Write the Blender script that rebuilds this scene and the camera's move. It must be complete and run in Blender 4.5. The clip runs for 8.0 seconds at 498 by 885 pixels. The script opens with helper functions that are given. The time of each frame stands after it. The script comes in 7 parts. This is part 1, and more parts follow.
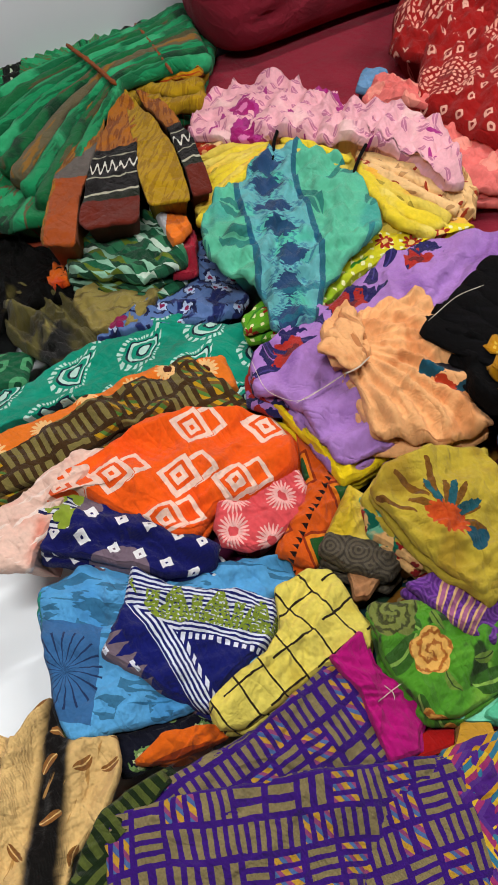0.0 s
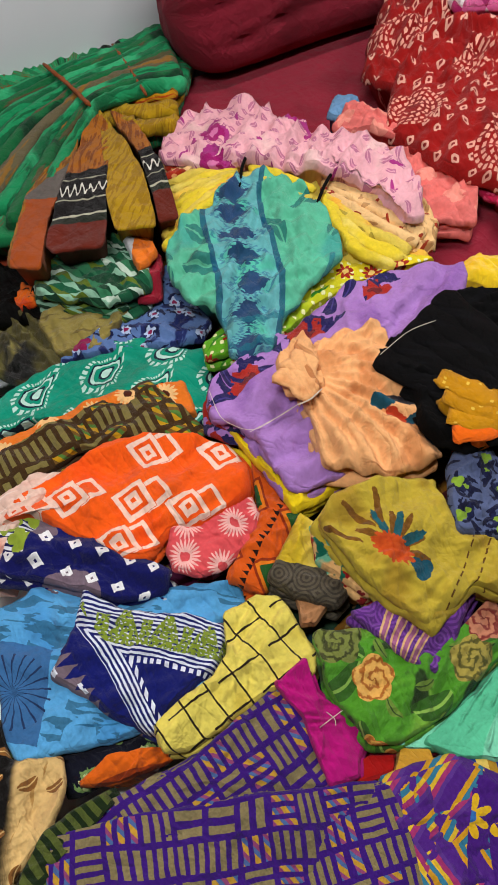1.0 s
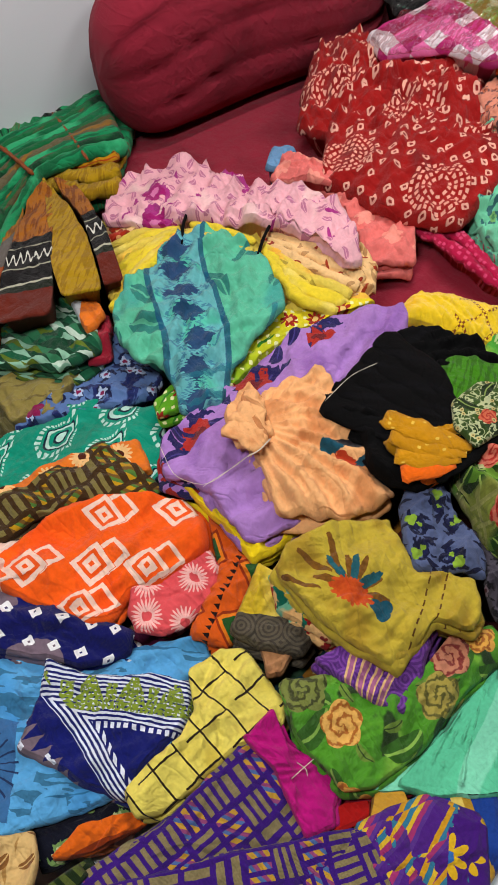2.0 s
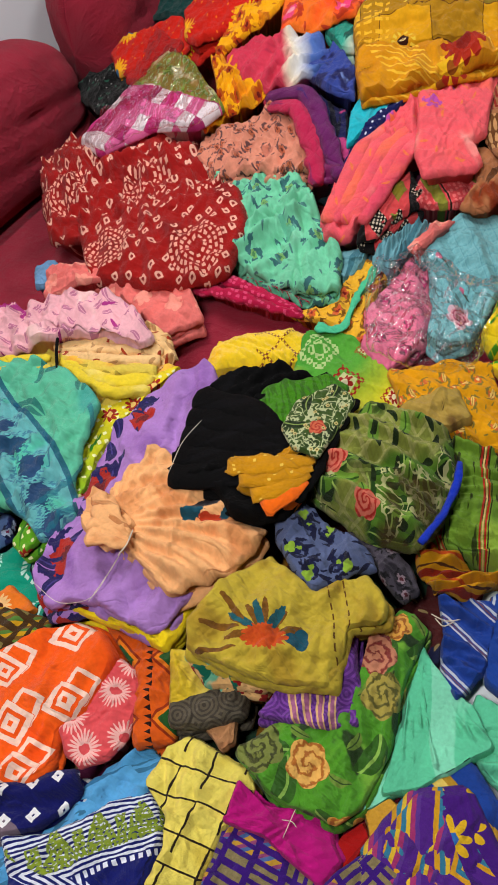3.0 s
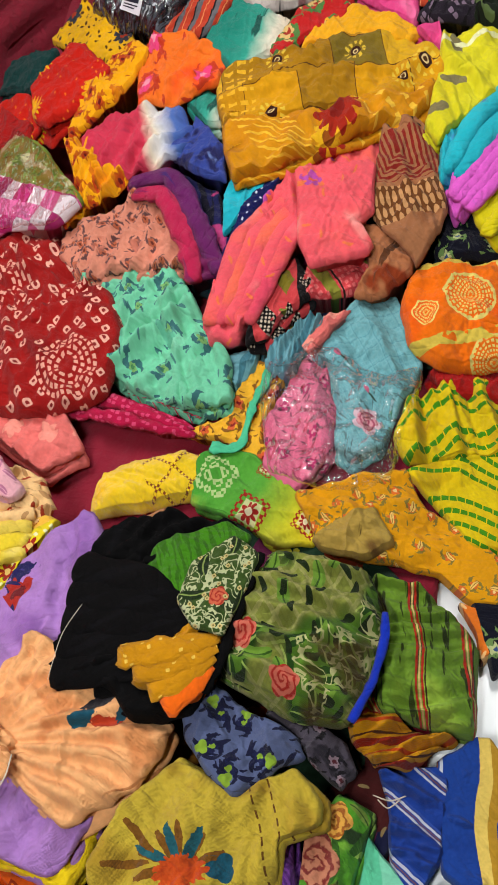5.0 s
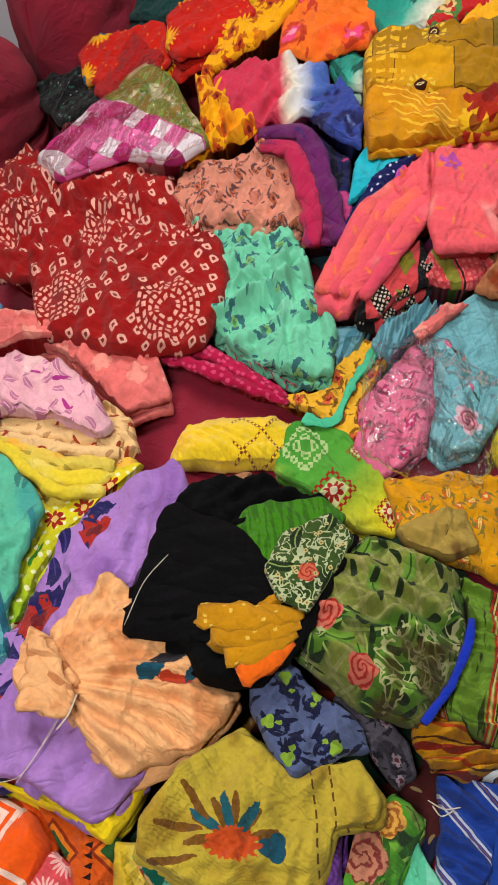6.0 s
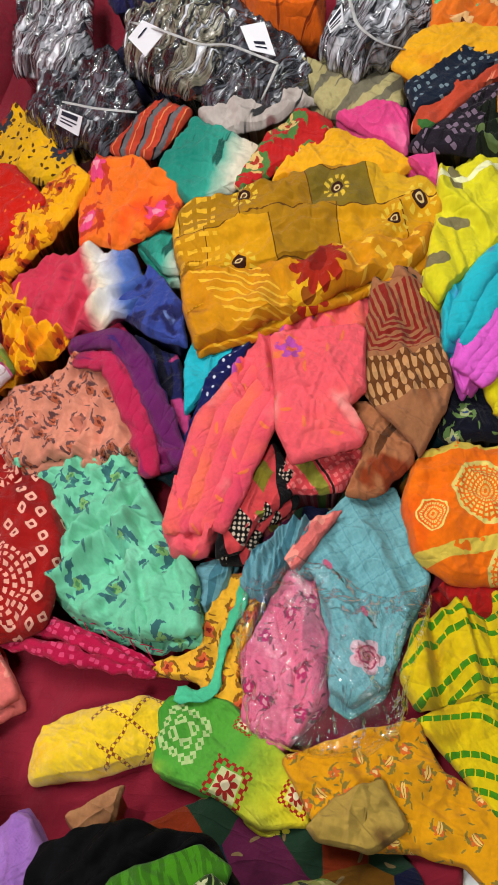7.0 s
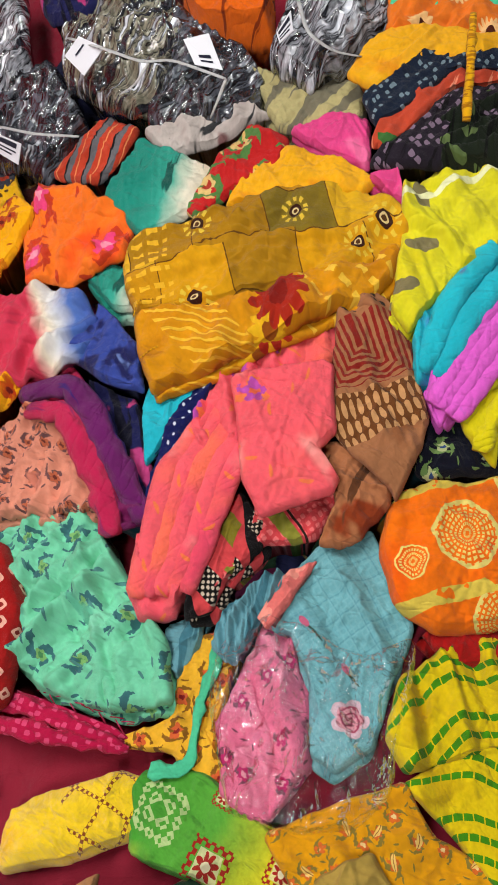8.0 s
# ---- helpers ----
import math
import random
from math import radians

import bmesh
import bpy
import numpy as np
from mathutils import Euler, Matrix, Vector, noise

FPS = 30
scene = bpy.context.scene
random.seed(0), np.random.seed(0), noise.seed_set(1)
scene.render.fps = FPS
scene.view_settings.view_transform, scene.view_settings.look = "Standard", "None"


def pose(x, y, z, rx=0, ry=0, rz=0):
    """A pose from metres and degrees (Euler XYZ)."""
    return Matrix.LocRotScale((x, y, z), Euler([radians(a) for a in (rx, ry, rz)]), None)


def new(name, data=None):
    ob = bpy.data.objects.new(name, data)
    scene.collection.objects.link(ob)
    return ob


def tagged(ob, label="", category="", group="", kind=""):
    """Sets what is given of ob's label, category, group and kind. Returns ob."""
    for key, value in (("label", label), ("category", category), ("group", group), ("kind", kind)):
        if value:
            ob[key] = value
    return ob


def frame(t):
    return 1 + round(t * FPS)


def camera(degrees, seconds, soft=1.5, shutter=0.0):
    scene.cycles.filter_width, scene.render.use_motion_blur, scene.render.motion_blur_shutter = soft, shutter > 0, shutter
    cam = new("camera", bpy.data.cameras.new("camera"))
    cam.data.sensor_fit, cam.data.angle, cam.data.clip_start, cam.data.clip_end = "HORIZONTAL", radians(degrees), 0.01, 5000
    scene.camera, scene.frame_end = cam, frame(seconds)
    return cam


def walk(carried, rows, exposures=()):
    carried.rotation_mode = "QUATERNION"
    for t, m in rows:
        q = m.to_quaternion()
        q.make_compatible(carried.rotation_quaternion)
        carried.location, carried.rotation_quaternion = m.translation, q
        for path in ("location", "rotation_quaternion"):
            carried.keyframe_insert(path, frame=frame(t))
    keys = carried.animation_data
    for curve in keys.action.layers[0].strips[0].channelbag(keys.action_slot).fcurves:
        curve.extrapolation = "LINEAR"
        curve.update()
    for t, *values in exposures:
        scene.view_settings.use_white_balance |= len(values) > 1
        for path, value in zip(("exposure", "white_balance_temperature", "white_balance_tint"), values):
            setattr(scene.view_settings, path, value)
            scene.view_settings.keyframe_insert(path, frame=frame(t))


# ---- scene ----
cam = camera(33.8, 8.0, soft=1.7)
METRES, EYE, TILT, LEAN, TURN = 1.7, 1.5, -58.0, 2.0, 0.0
ROWS = [
    (0.0, 0, 0, 0, 0, 0, -0),
    (0.5, -0.0092, 0.0007, 0.0053, -0.43, -0.87, -2.58),
    (1.0, 0.0413, -0.0199, 0.0315, -0.55, -0.04, -1.17),
    (1.2, 0.0383, -0.0171, 0.0311, -1.0911, 1.1998, -0.3789),
    (2.3, 0.0903, -0.0345, 0.0528, -2.4162, 3.5679, 8.2046),
    (2.5, 0.0887, -0.0296, 0.0445, -5.62, 5.42, 15.54),
    (3.0, 0.1131, -0.0531, 0.0285, -7.97, 6.32, 27.02),
    (3.5, 0.1647, -0.0485, 0.0542, -9.72, 7.58, 32.07),
    (4.0, 0.2363, -0.0237, 0.0844, -10.96, 7.99, 34.87),
    (4.2, 0.2667, -0.0076, 0.099, -10.8157, 8.2202, 35.3226),
    (5.3, 0.2604, 0.0633, 0.1807, -13.4139, 2.5625, 32.1518),
    (5.5, 0.221, 0.0908, 0.1863, -13.24, 2.29, 28.72),
    (6.0, 0.1776, 0.093, 0.2076, -12.84, 2.41, 23.82),
    (6.5, 0.2647, 0.1325, 0.269, -15.56, 2.9, 30.21),
    (7.0, 0.4366, 0.1809, 0.3719, -15.5, 3.44, 35.64),
    (7.5, 0.5241, 0.2018, 0.4133, -15.89, 2.67, 38.47),
    (8.0, 0.5223, 0.2114, 0.4198, -15.93, 1.34, 38.76),
]
walk(cam, [(t, pose(0, 0, EYE, TILT, LEAN, TURN) @ pose(METRES * x, METRES * y, METRES * z, 90 + pitch, roll, yaw)) for t, x, y, z, yaw, pitch, roll in ROWS])

# ---- light ----
world = bpy.data.worlds.new("shop_air")
scene.world = world
world.use_nodes = True
world.node_tree.nodes["Background"].inputs[0].default_value = (0.9, 0.95, 1.0, 1)
world.node_tree.nodes["Background"].inputs[1].default_value = 0.015
# assumed overhead lamps, none in view, placed and powered to balance brightness
for lx, ly, watts in ((0.6, 2.0, 48), (1.8, 1.35, 31), (-0.45, 0.15, 64)):
    lamp = bpy.data.lights.new("assumed_lamp_light", "AREA")
    lamp.shape, lamp.size, lamp.size_y, lamp.energy, lamp.color = "RECTANGLE", 1.0, 0.12, watts, (1.0, 0.98, 0.95)
    ob = new("assumed_lamp_light", lamp)
    ob.matrix_world = pose(lx, ly, 2.72, 0, 0, 28)
scene.view_settings.exposure = -0.17


# ---- materials ----
class Nodes:
    """A short hand for shader nodes: every method returns an output socket."""

    def __init__(self, name):
        self.mat = bpy.data.materials.new(name)
        self.mat.use_nodes = True
        self.tree = self.mat.node_tree
        self.bsdf = self.tree.nodes["Principled BSDF"]
        uv = self.tree.nodes.new("ShaderNodeTexCoord").outputs["UV"]
        self.uv = uv
        for scale, amount in ((9.0, 0.010), (50.0, 0.0035), (240.0, 0.0007)):
            wob = self.tree.nodes.new("ShaderNodeTexNoise")
            wob.inputs["Scale"].default_value, wob.inputs["Detail"].default_value = scale, 2.0
            self.link(uv, wob.inputs["Vector"])
            part = self.tree.nodes.new("ShaderNodeVectorMath")
            part.operation = "MULTIPLY_ADD"
            self.link(wob.outputs["Color"], part.inputs[0])
            part.inputs[1].default_value = (amount, amount, 0)
            self.link(self.uv, part.inputs[2])
            self.uv = part.outputs[0]
        sep = self.tree.nodes.new("ShaderNodeSeparateXYZ")
        self.link(self.uv, sep.inputs[0])
        self.u, self.v = sep.outputs[0], sep.outputs[1]

    def link(self, a, b):
        if isinstance(a, (int, float)):
            b.default_value = a
        elif isinstance(a, tuple):
            b.default_value = (*a, 1) if len(a) == 3 and b.type == "RGBA" else a
        else:
            self.tree.links.new(a, b)

    def m(self, op, a, b=0.0, c=0.0):
        n = self.tree.nodes.new("ShaderNodeMath")
        n.operation = op
        for i, s in enumerate((a, b, c)):
            self.link(s, n.inputs[i])
        return n.outputs[0]

    def add(self, a, b): return self.m("ADD", a, b)
    def sub(self, a, b): return self.m("SUBTRACT", a, b)
    def mul(self, a, b): return self.m("MULTIPLY", a, b)
    def lt(self, a, b): return self.m("LESS_THAN", a, b)
    def gt(self, a, b): return self.m("GREATER_THAN", a, b)
    def mx(self, a, b): return self.m("MAXIMUM", a, b)
    def mn(self, a, b): return self.m("MINIMUM", a, b)
    def ab(self, a): return self.m("ABSOLUTE", a)
    def fr(self, a): return self.m("FRACT", a)
    def fl(self, a): return self.m("FLOOR", a)
    def sn(self, a): return self.m("SINE", a)
    def within(self, a, lo, hi): return self.mul(self.gt(a, lo), self.lt(a, hi))
    def hyp(self, a, b): return self.m("SQRT", self.add(self.mul(a, a), self.mul(b, b)))
    def ang(self, a, b): return self.m("ARCTAN2", a, b)

    def xyz(self, x, y, z=0.0):
        n = self.tree.nodes.new("ShaderNodeCombineXYZ")
        for i, s in enumerate((x, y, z)):
            self.link(s, n.inputs[i])
        return n.outputs[0]

    def noise(self, scale, detail=2.0, at=None, rough=0.5, warp=0.0):
        n = self.tree.nodes.new("ShaderNodeTexNoise")
        n.inputs["Scale"].default_value, n.inputs["Detail"].default_value = scale, detail
        n.inputs["Roughness"].default_value, n.inputs["Distortion"].default_value = rough, warp
        self.link(at or self.uv, n.inputs["Vector"])
        return n.outputs["Fac"]

    def cells(self, scale, at=None, even=0.0, feature="F1"):
        """Voronoi cells: distance, random value, and the offset (x, y) from the cell's own point, in cell units."""
        n = self.tree.nodes.new("ShaderNodeTexVoronoi")
        n.voronoi_dimensions, n.feature = "2D", feature
        n.inputs["Scale"].default_value, n.inputs["Randomness"].default_value = scale, 1.0 - even
        self.link(at or self.uv, n.inputs["Vector"])
        if feature != "F1":
            return n.outputs["Distance"]
        d = self.tree.nodes.new("ShaderNodeVectorMath")
        d.operation = "SUBTRACT"
        self.link(at or self.uv, d.inputs[0])
        self.link(n.outputs["Position"], d.inputs[1])
        s = self.tree.nodes.new("ShaderNodeSeparateXYZ")
        self.link(d.outputs[0], s.inputs[0])
        r = self.tree.nodes.new("ShaderNodeSeparateColor")
        self.link(n.outputs["Color"], r.inputs[0])
        return n.outputs["Distance"], r.outputs[0], self.mul(s.outputs[0], scale), self.mul(s.outputs[1], scale), r.outputs[1]

    def mix(self, fac, a, b, blend="MIX"):
        n = self.tree.nodes.new("ShaderNodeMix")
        n.data_type, n.blend_type = "RGBA", blend
        self.link(fac, n.inputs[0])
        self.link(a, n.inputs[6])
        self.link(b, n.inputs[7])
        return n.outputs[2]

    def ramp(self, fac, *stops, sharp=True):
        n = self.tree.nodes.new("ShaderNodeValToRGB")
        n.color_ramp.interpolation = "CONSTANT" if sharp else "LINEAR"
        els = n.color_ramp.elements
        while len(els) < len(stops):
            els.new(0.5)
        for e, (p, c) in zip(els, stops):
            e.position, e.color = p, (*c, 1)
        self.link(fac, n.inputs[0])
        return n.outputs[0]

    def smooth(self, a, lo, hi):
        n = self.tree.nodes.new("ShaderNodeMapRange")
        n.interpolation_type = "SMOOTHSTEP"
        for i, s in enumerate((a, lo, hi)):
            self.link(s, n.inputs[i])
        return n.outputs[0]

    def crease(self, scale, degrees, sharp=7.0):
        """Thin sharp crease lines that run mostly one way."""
        c, s = math.cos(radians(degrees)), math.sin(radians(degrees))
        a = self.add(self.mul(self.u, c), self.mul(self.v, s))
        e = self.sub(self.mul(self.v, c), self.mul(self.u, s))
        f = self.noise(scale, 2.0, at=self.xyz(self.mul(a, 0.28), e), warp=0.5)
        ridge = self.sub(1.0, self.mul(self.ab(self.sub(f, 0.5)), 4.0))
        return self.m("POWER", self.mx(ridge, 0.0), sharp)

    def done(self, colour, rough=0.8, sheen=0.06, weave=0.3, vary=0.32, creased=1.0):
        """Cloth: mottled dye, fine crumple, crease lines and thread relief."""
        dye = self.add(self.mul(self.noise(7.0, 5.0, rough=0.6), 0.65), self.mul(self.noise(140.0, 3.0), 0.35))
        dull = self.mix(vary, colour, self.ramp(dye, (0.3, (0.12, 0.12, 0.12)), (0.62, (1, 1, 1)), sharp=False), "MULTIPLY")
        self.link(dull, self.bsdf.inputs["Base Color"])
        self.bsdf.inputs["Roughness"].default_value = rough
        self.bsdf.inputs["Sheen Weight"].default_value = sheen
        self.bsdf.inputs["Specular IOR Level"].default_value = 0.14 if rough > 0.5 else 0.3
        thread = self.mul(self.add(self.sn(self.mul(self.u, 4200.0)), self.sn(self.mul(self.v, 4200.0))), 0.05 * weave)
        hgt = self.add(thread, self.mul(self.noise(24.0, 5.0, rough=0.62, warp=0.6), 0.75))
        if creased:
            hgt = self.add(hgt, self.mul(self.crease(11.0, 35, 3.0), 0.24 * creased))
            hgt = self.add(hgt, self.mul(self.crease(23.0, -50, 4.0), 0.20 * creased))
        b = self.tree.nodes.new("ShaderNodeBump")
        b.inputs["Strength"].default_value, b.inputs["Distance"].default_value = 0.85, 0.016
        self.link(hgt, b.inputs["Height"])
        self.link(b.outputs[0], self.bsdf.inputs["Normal"])
        return self.mat


def srgb(r, g, b):
    """Linear colour from 0 to 255 values."""
    return tuple((((c / 255 + 0.055) / 1.055) ** 2.4 if c > 10 else c / 3295) ** 1.12 for c in (r, g, b))


def plain(name, rgb, **k):
    n = Nodes(name)
    return n.done(srgb(*rgb), **k)

def white(n, x, y):
    w = n.tree.nodes.new("ShaderNodeTexWhiteNoise")
    w.noise_dimensions = "2D"
    n.link(n.xyz(x, y), w.inputs["Vector"])
    return w.outputs["Value"]


def turned(n, degrees, x=None, y=None):
    c, s = math.cos(radians(degrees)), math.sin(radians(degrees))
    x, y = x or n.u, y or n.v
    return n.add(n.mul(x, c), n.mul(y, s)), n.sub(n.mul(y, c), n.mul(x, s))


def flowers(n, col, scale, petal, size=0.3, petals=5, even=0.3, heart=None, share=0.7, cut=0.38):
    """Scattered flowers, each with its own turn."""
    d, r1, x, y, r2 = n.cells(scale, even=even)
    th = n.add(n.ang(y, x), n.mul(r1, 6.28))
    rad = n.add(n.hyp(x, y), n.mul(n.sub(n.noise(scale * 6, 2.0), 0.5), size * 0.35))
    reach = n.mul(n.add(1 - cut, n.mul(n.ab(n.sn(n.mul(th, petals / 2))), cut)), size)
    on = n.lt(r2, share)
    col = n.mix(n.mul(n.lt(rad, reach), on), col, srgb(*petal))
    if heart:
        col = n.mix(n.mul(n.lt(rad, size * 0.3), on), col, srgb(*heart))
    return col


def sprig(n, col, scale, leaf, petal, heart=None, even=0.35, share=0.8, reach=0.5, size=0.26):
    """Small flowers, each with leaves round it, and stray leaves between."""
    d, r1, x, y, r2 = n.cells(scale, even=even)
    th = n.add(n.ang(y, x), n.mul(r1, 6.28))
    fuzz = n.mul(n.sub(n.noise(scale * 6, 3.0), 0.5), 0.38)
    rad = n.add(n.hyp(x, y), fuzz)
    on = n.lt(r2, share)
    long = n.mul(n.m("POWER", n.ab(n.sn(n.add(n.mul(th, 1.5), n.mul(rad, 7.0)))), 1.5), reach)
    col = n.mix(n.mul(n.lt(rad, long), on), col, srgb(*leaf))
    face = n.mul(n.add(0.62, n.mul(n.ab(n.sn(n.mul(th, 2.5))), 0.38)), size)
    col = n.mix(n.mul(n.lt(rad, face), on), col, srgb(*petal))
    if heart:
        col = n.mix(n.mul(n.lt(rad, size * 0.34), on), col, srgb(*heart))
    return leaves(n, col, scale * 2.1, leaf, 0.28, 0.28, share=0.25)


def leaves(n, col, scale, leaf, size=0.4, slim=0.35, even=0.2, share=0.8, vein=None):
    d, r1, x, y, r2 = n.cells(scale, even=even)
    a = n.mul(r1, 6.28)
    ca, sa = n.m("COSINE", a), n.sn(a)
    p = n.add(n.mul(x, ca), n.mul(y, sa))
    q = n.sub(n.mul(y, ca), n.mul(x, sa))
    q = n.add(q, n.mul(n.mul(p, p), 0.5))
    inside = n.lt(n.hyp(p, n.mul(q, 1 / slim)), size)
    on = n.mul(inside, n.lt(r2, share))
    col = n.mix(on, col, srgb(*leaf))
    if vein:
        col = n.mix(n.mul(on, n.lt(n.ab(q), size * slim * 0.14)), col, srgb(*vein))
    return col


def blots(n, col, colour, scale, at, soft=0.04, strength=1.0, detail=3.0, warp=0.3):
    return n.mix(n.mul(n.smooth(n.noise(scale, detail, warp=warp), at, at + soft), strength), col, srgb(*colour))


def bands(n, col, along, period, *rows):
    f = n.fr(n.mul(along, 1 / period))
    for lo, hi, colour in rows:
        col = n.mix(n.within(f, lo, hi), col, srgb(*colour))
    return col


def once(n, col, along, *rows):
    for lo, hi, colour in rows:
        col = n.mix(n.within(along, lo, hi), col, srgb(*colour))
    return col


def bloom(n, col, x0, y0, r, petals, petal, heart=None, cut=0.4, x=None, y=None):
    """One flower at its place."""
    dx, dy = n.sub(x or n.u, x0), n.sub(y or n.v, y0)
    rad = n.add(n.hyp(dx, dy), n.mul(n.sub(n.noise(60.0, 2.0), 0.5), r * 0.3))
    reach = n.mul(n.add(1 - cut, n.mul(n.ab(n.sn(n.mul(n.ang(dy, dx), petals / 2))), cut)), r)
    col = n.mix(n.lt(rad, reach), col, srgb(*petal))
    if heart:
        col = n.mix(n.lt(rad, r * 0.35), col, srgb(*heart))
    return col


def rose(n, col, x0, y0, r, pale, deep):
    dx, dy = n.sub(n.u, x0), n.sub(n.v, y0)
    rad = n.hyp(dx, dy)
    th = n.ang(dy, dx)
    swirl = n.sn(n.add(n.add(n.mul(rad, 15.0 / r), n.mul(th, 2.0)), n.mul(n.noise(75.0, 3.0), 11.0)))
    body = n.mix(n.smooth(swirl, -0.2, 0.9), srgb(*pale), srgb(*deep))
    edge = n.mul(n.add(0.8, n.mul(n.ab(n.sn(n.mul(th, 2.5))), 0.2)), r)
    return n.mix(n.lt(rad, edge), col, body)


def basket(name, ground, bar, pitch, rainbow=0.25, vivid=((196, 156, 60), (84, 112, 164), (150, 76, 124))):
    """Woven-look print: blocks of short bars that change direction, some of them in slanting colours."""
    n = Nodes(name)
    x, y = n.mul(n.u, 1 / pitch), n.mul(n.v, 1 / pitch)
    ix, iy = n.fl(x), n.fl(y)
    fx, fy = n.sub(x, ix), n.sub(y, iy)
    h = white(n, ix, iy)
    way = n.gt(white(n, n.add(ix, 31.0), iy), 0.5)
    s = n.add(n.mul(fx, way), n.mul(fy, n.sub(1.0, way)))
    t = n.add(n.mul(fy, way), n.mul(fx, n.sub(1.0, way)))
    count = n.add(2.0, n.mul(n.gt(h, 0.35), 1.0))
    bars = n.mul(n.within(n.fr(n.mul(s, count)), 0.2, 0.74), n.within(t, 0.1, 0.9))
    ink = n.mix(n.noise(300.0, 2.0), srgb(*bar), srgb(*[c * 0.75 for c in bar]))
    slant = n.fr(n.mul(n.add(n.u, n.mul(n.v, 0.8)), 38.0))
    gay = n.ramp(slant, (0, srgb(*vivid[0])), (0.4, srgb(*vivid[1])), (0.7, srgb(*vivid[2])))
    ink = n.mix(n.lt(white(n, ix, n.add(iy, 57.0)), rainbow), ink, gay)
    return n.done(n.mix(bars, srgb(*ground), ink), rough=0.75)


def build(name, rgb, *steps, **k):
    """A printed cloth: ground colour, then one layer after another."""
    n = Nodes(name)
    col = srgb(*rgb)
    for item in steps:
        if callable(item):
            col = item(n, col)
            continue
        step, *args = item
        last = args[-1] if args and isinstance(args[-1], dict) else {}
        col = step(n, col, *[a for a in args if not isinstance(a, dict)], **last)
    return n.done(col, **k)


def dots(n, col, scale, colour, size=0.25, ring=None, even=0.7, share=1.0):
    d, r1, x, y, r2 = n.cells(scale, even=even)
    rad = n.m("POWER", n.add(n.m("POWER", n.ab(x), 4.0), n.m("POWER", n.ab(y), 4.0)), 0.25)
    on = n.lt(r2, share)
    col = n.mix(n.mul(n.lt(rad, size), on), col, srgb(*colour))
    if ring:
        col = n.mix(n.mul(n.lt(rad, size * 0.42), on), col, srgb(*ring))
    return col


def gradient(n, col, degrees, *stops, wobble=0.03):
    a, b = turned(n, degrees)
    f = n.add(n.add(a, 0.5), n.mul(n.sub(n.noise(14.0, 3.0), 0.5), wobble * 2))
    return n.ramp(f, *[(p, srgb(*c)) for p, c in stops], sharp=False)


def plaid(n, col, pitch, colour, strength=0.5, fine=0.12):
    a = n.lt(n.fr(n.mul(n.u, 1 / pitch)), fine)
    b = n.lt(n.fr(n.mul(n.v, 1 / pitch)), fine)
    return n.mix(n.mul(n.mx(a, b), strength), col, srgb(*colour))


def hatch(n, col, degrees, scale, colour, at=0.55, stretch=8.0):
    """Streaks along one direction."""
    a, b = turned(n, degrees)
    f = n.noise(scale, 3.0, at=n.xyz(n.mul(a, 1 / stretch), b))
    return n.mix(n.smooth(f, at, at + 0.03), col, srgb(*colour))


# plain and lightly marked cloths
# the scarf's soft black shading is put into the olive as blots
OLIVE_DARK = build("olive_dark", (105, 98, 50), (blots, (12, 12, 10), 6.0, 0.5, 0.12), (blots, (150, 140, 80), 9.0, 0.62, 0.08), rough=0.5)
GREEN_DOT = build("green_dot", (20, 105, 70), (dots, 16.0, (90, 170, 120), 0.3, (20, 90, 60)))
CRIMSON = build("crimson", (150, 25, 50), (hatch, 70, 60.0, (190, 60, 80)), rough=0.6)
OLIVE_SILK = build("olive_silk", (150, 136, 72), (blots, (190, 60, 20), 14.0, 0.68), (hatch, 20, 50.0, (115, 100, 50)), rough=0.5)
SALMON = build("salmon", (240, 132, 126), (flowers, 14.0, (250, 165, 150), 0.38, {"petals": 6}))
SKY_PLAIN = plain("sky_plain", (120, 165, 205))
PINK_ROPE = build("pink_rope", (190, 22, 78), (dots, 55.0, (225, 80, 125), 0.25, {"even": 0.4}))
WHITE_PINK = build("white_pink", (238, 205, 190), (blots, (225, 150, 130), 10.0, 0.5, 0.2), (hatch, 40, 60.0, (245, 225, 215)))
YELLOW_PLAIN = plain("yellow_plain", (238, 210, 25), rough=0.6)
MINT = build("mint", (105, 205, 165), (hatch, 60, 12.0, (140, 222, 190), 0.55), rough=0.6)
MAGENTA = plain("magenta", (190, 18, 130))
# dim olive shading is put into the black as soft blots
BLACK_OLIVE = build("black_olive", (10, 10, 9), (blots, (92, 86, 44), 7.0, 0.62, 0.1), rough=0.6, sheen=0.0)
BLACK = build("black", (7, 7, 9), (hatch, 30, 40.0, (14, 14, 18)), rough=0.9, sheen=0.0, vary=0.1)
GREEN_PLAIN = build("green_plain", (75, 142, 22), (hatch, 70, 120.0, (60, 115, 18), 0.5))
ORANGE_PLAIN = plain("orange_plain", (246, 118, 14))
TAN = build("tan", (190, 140, 98), (blots, (150, 95, 60), 12.0, 0.5, 0.15))
RED_PLAIN = build("red_plain", (178, 22, 20), (hatch, 20, 40.0, (150, 16, 18)), rough=0.55)
DARK_TEAL = plain("dark_teal", (18, 68, 66))
CREAM_PLAIN = build("cream_plain", (190, 180, 130), (hatch, 5, 30.0, (130, 125, 105), 0.5))
PINK_PLAIN = build("pink_plain", (236, 80, 150), (blots, (245, 120, 170), 12.0, 0.55, 0.1), rough=0.5)
YELLOW_LIME = build("yellow_lime", (236, 222, 20), (blots, (150, 145, 60), 16.0, 0.66, 0.05), rough=0.55)
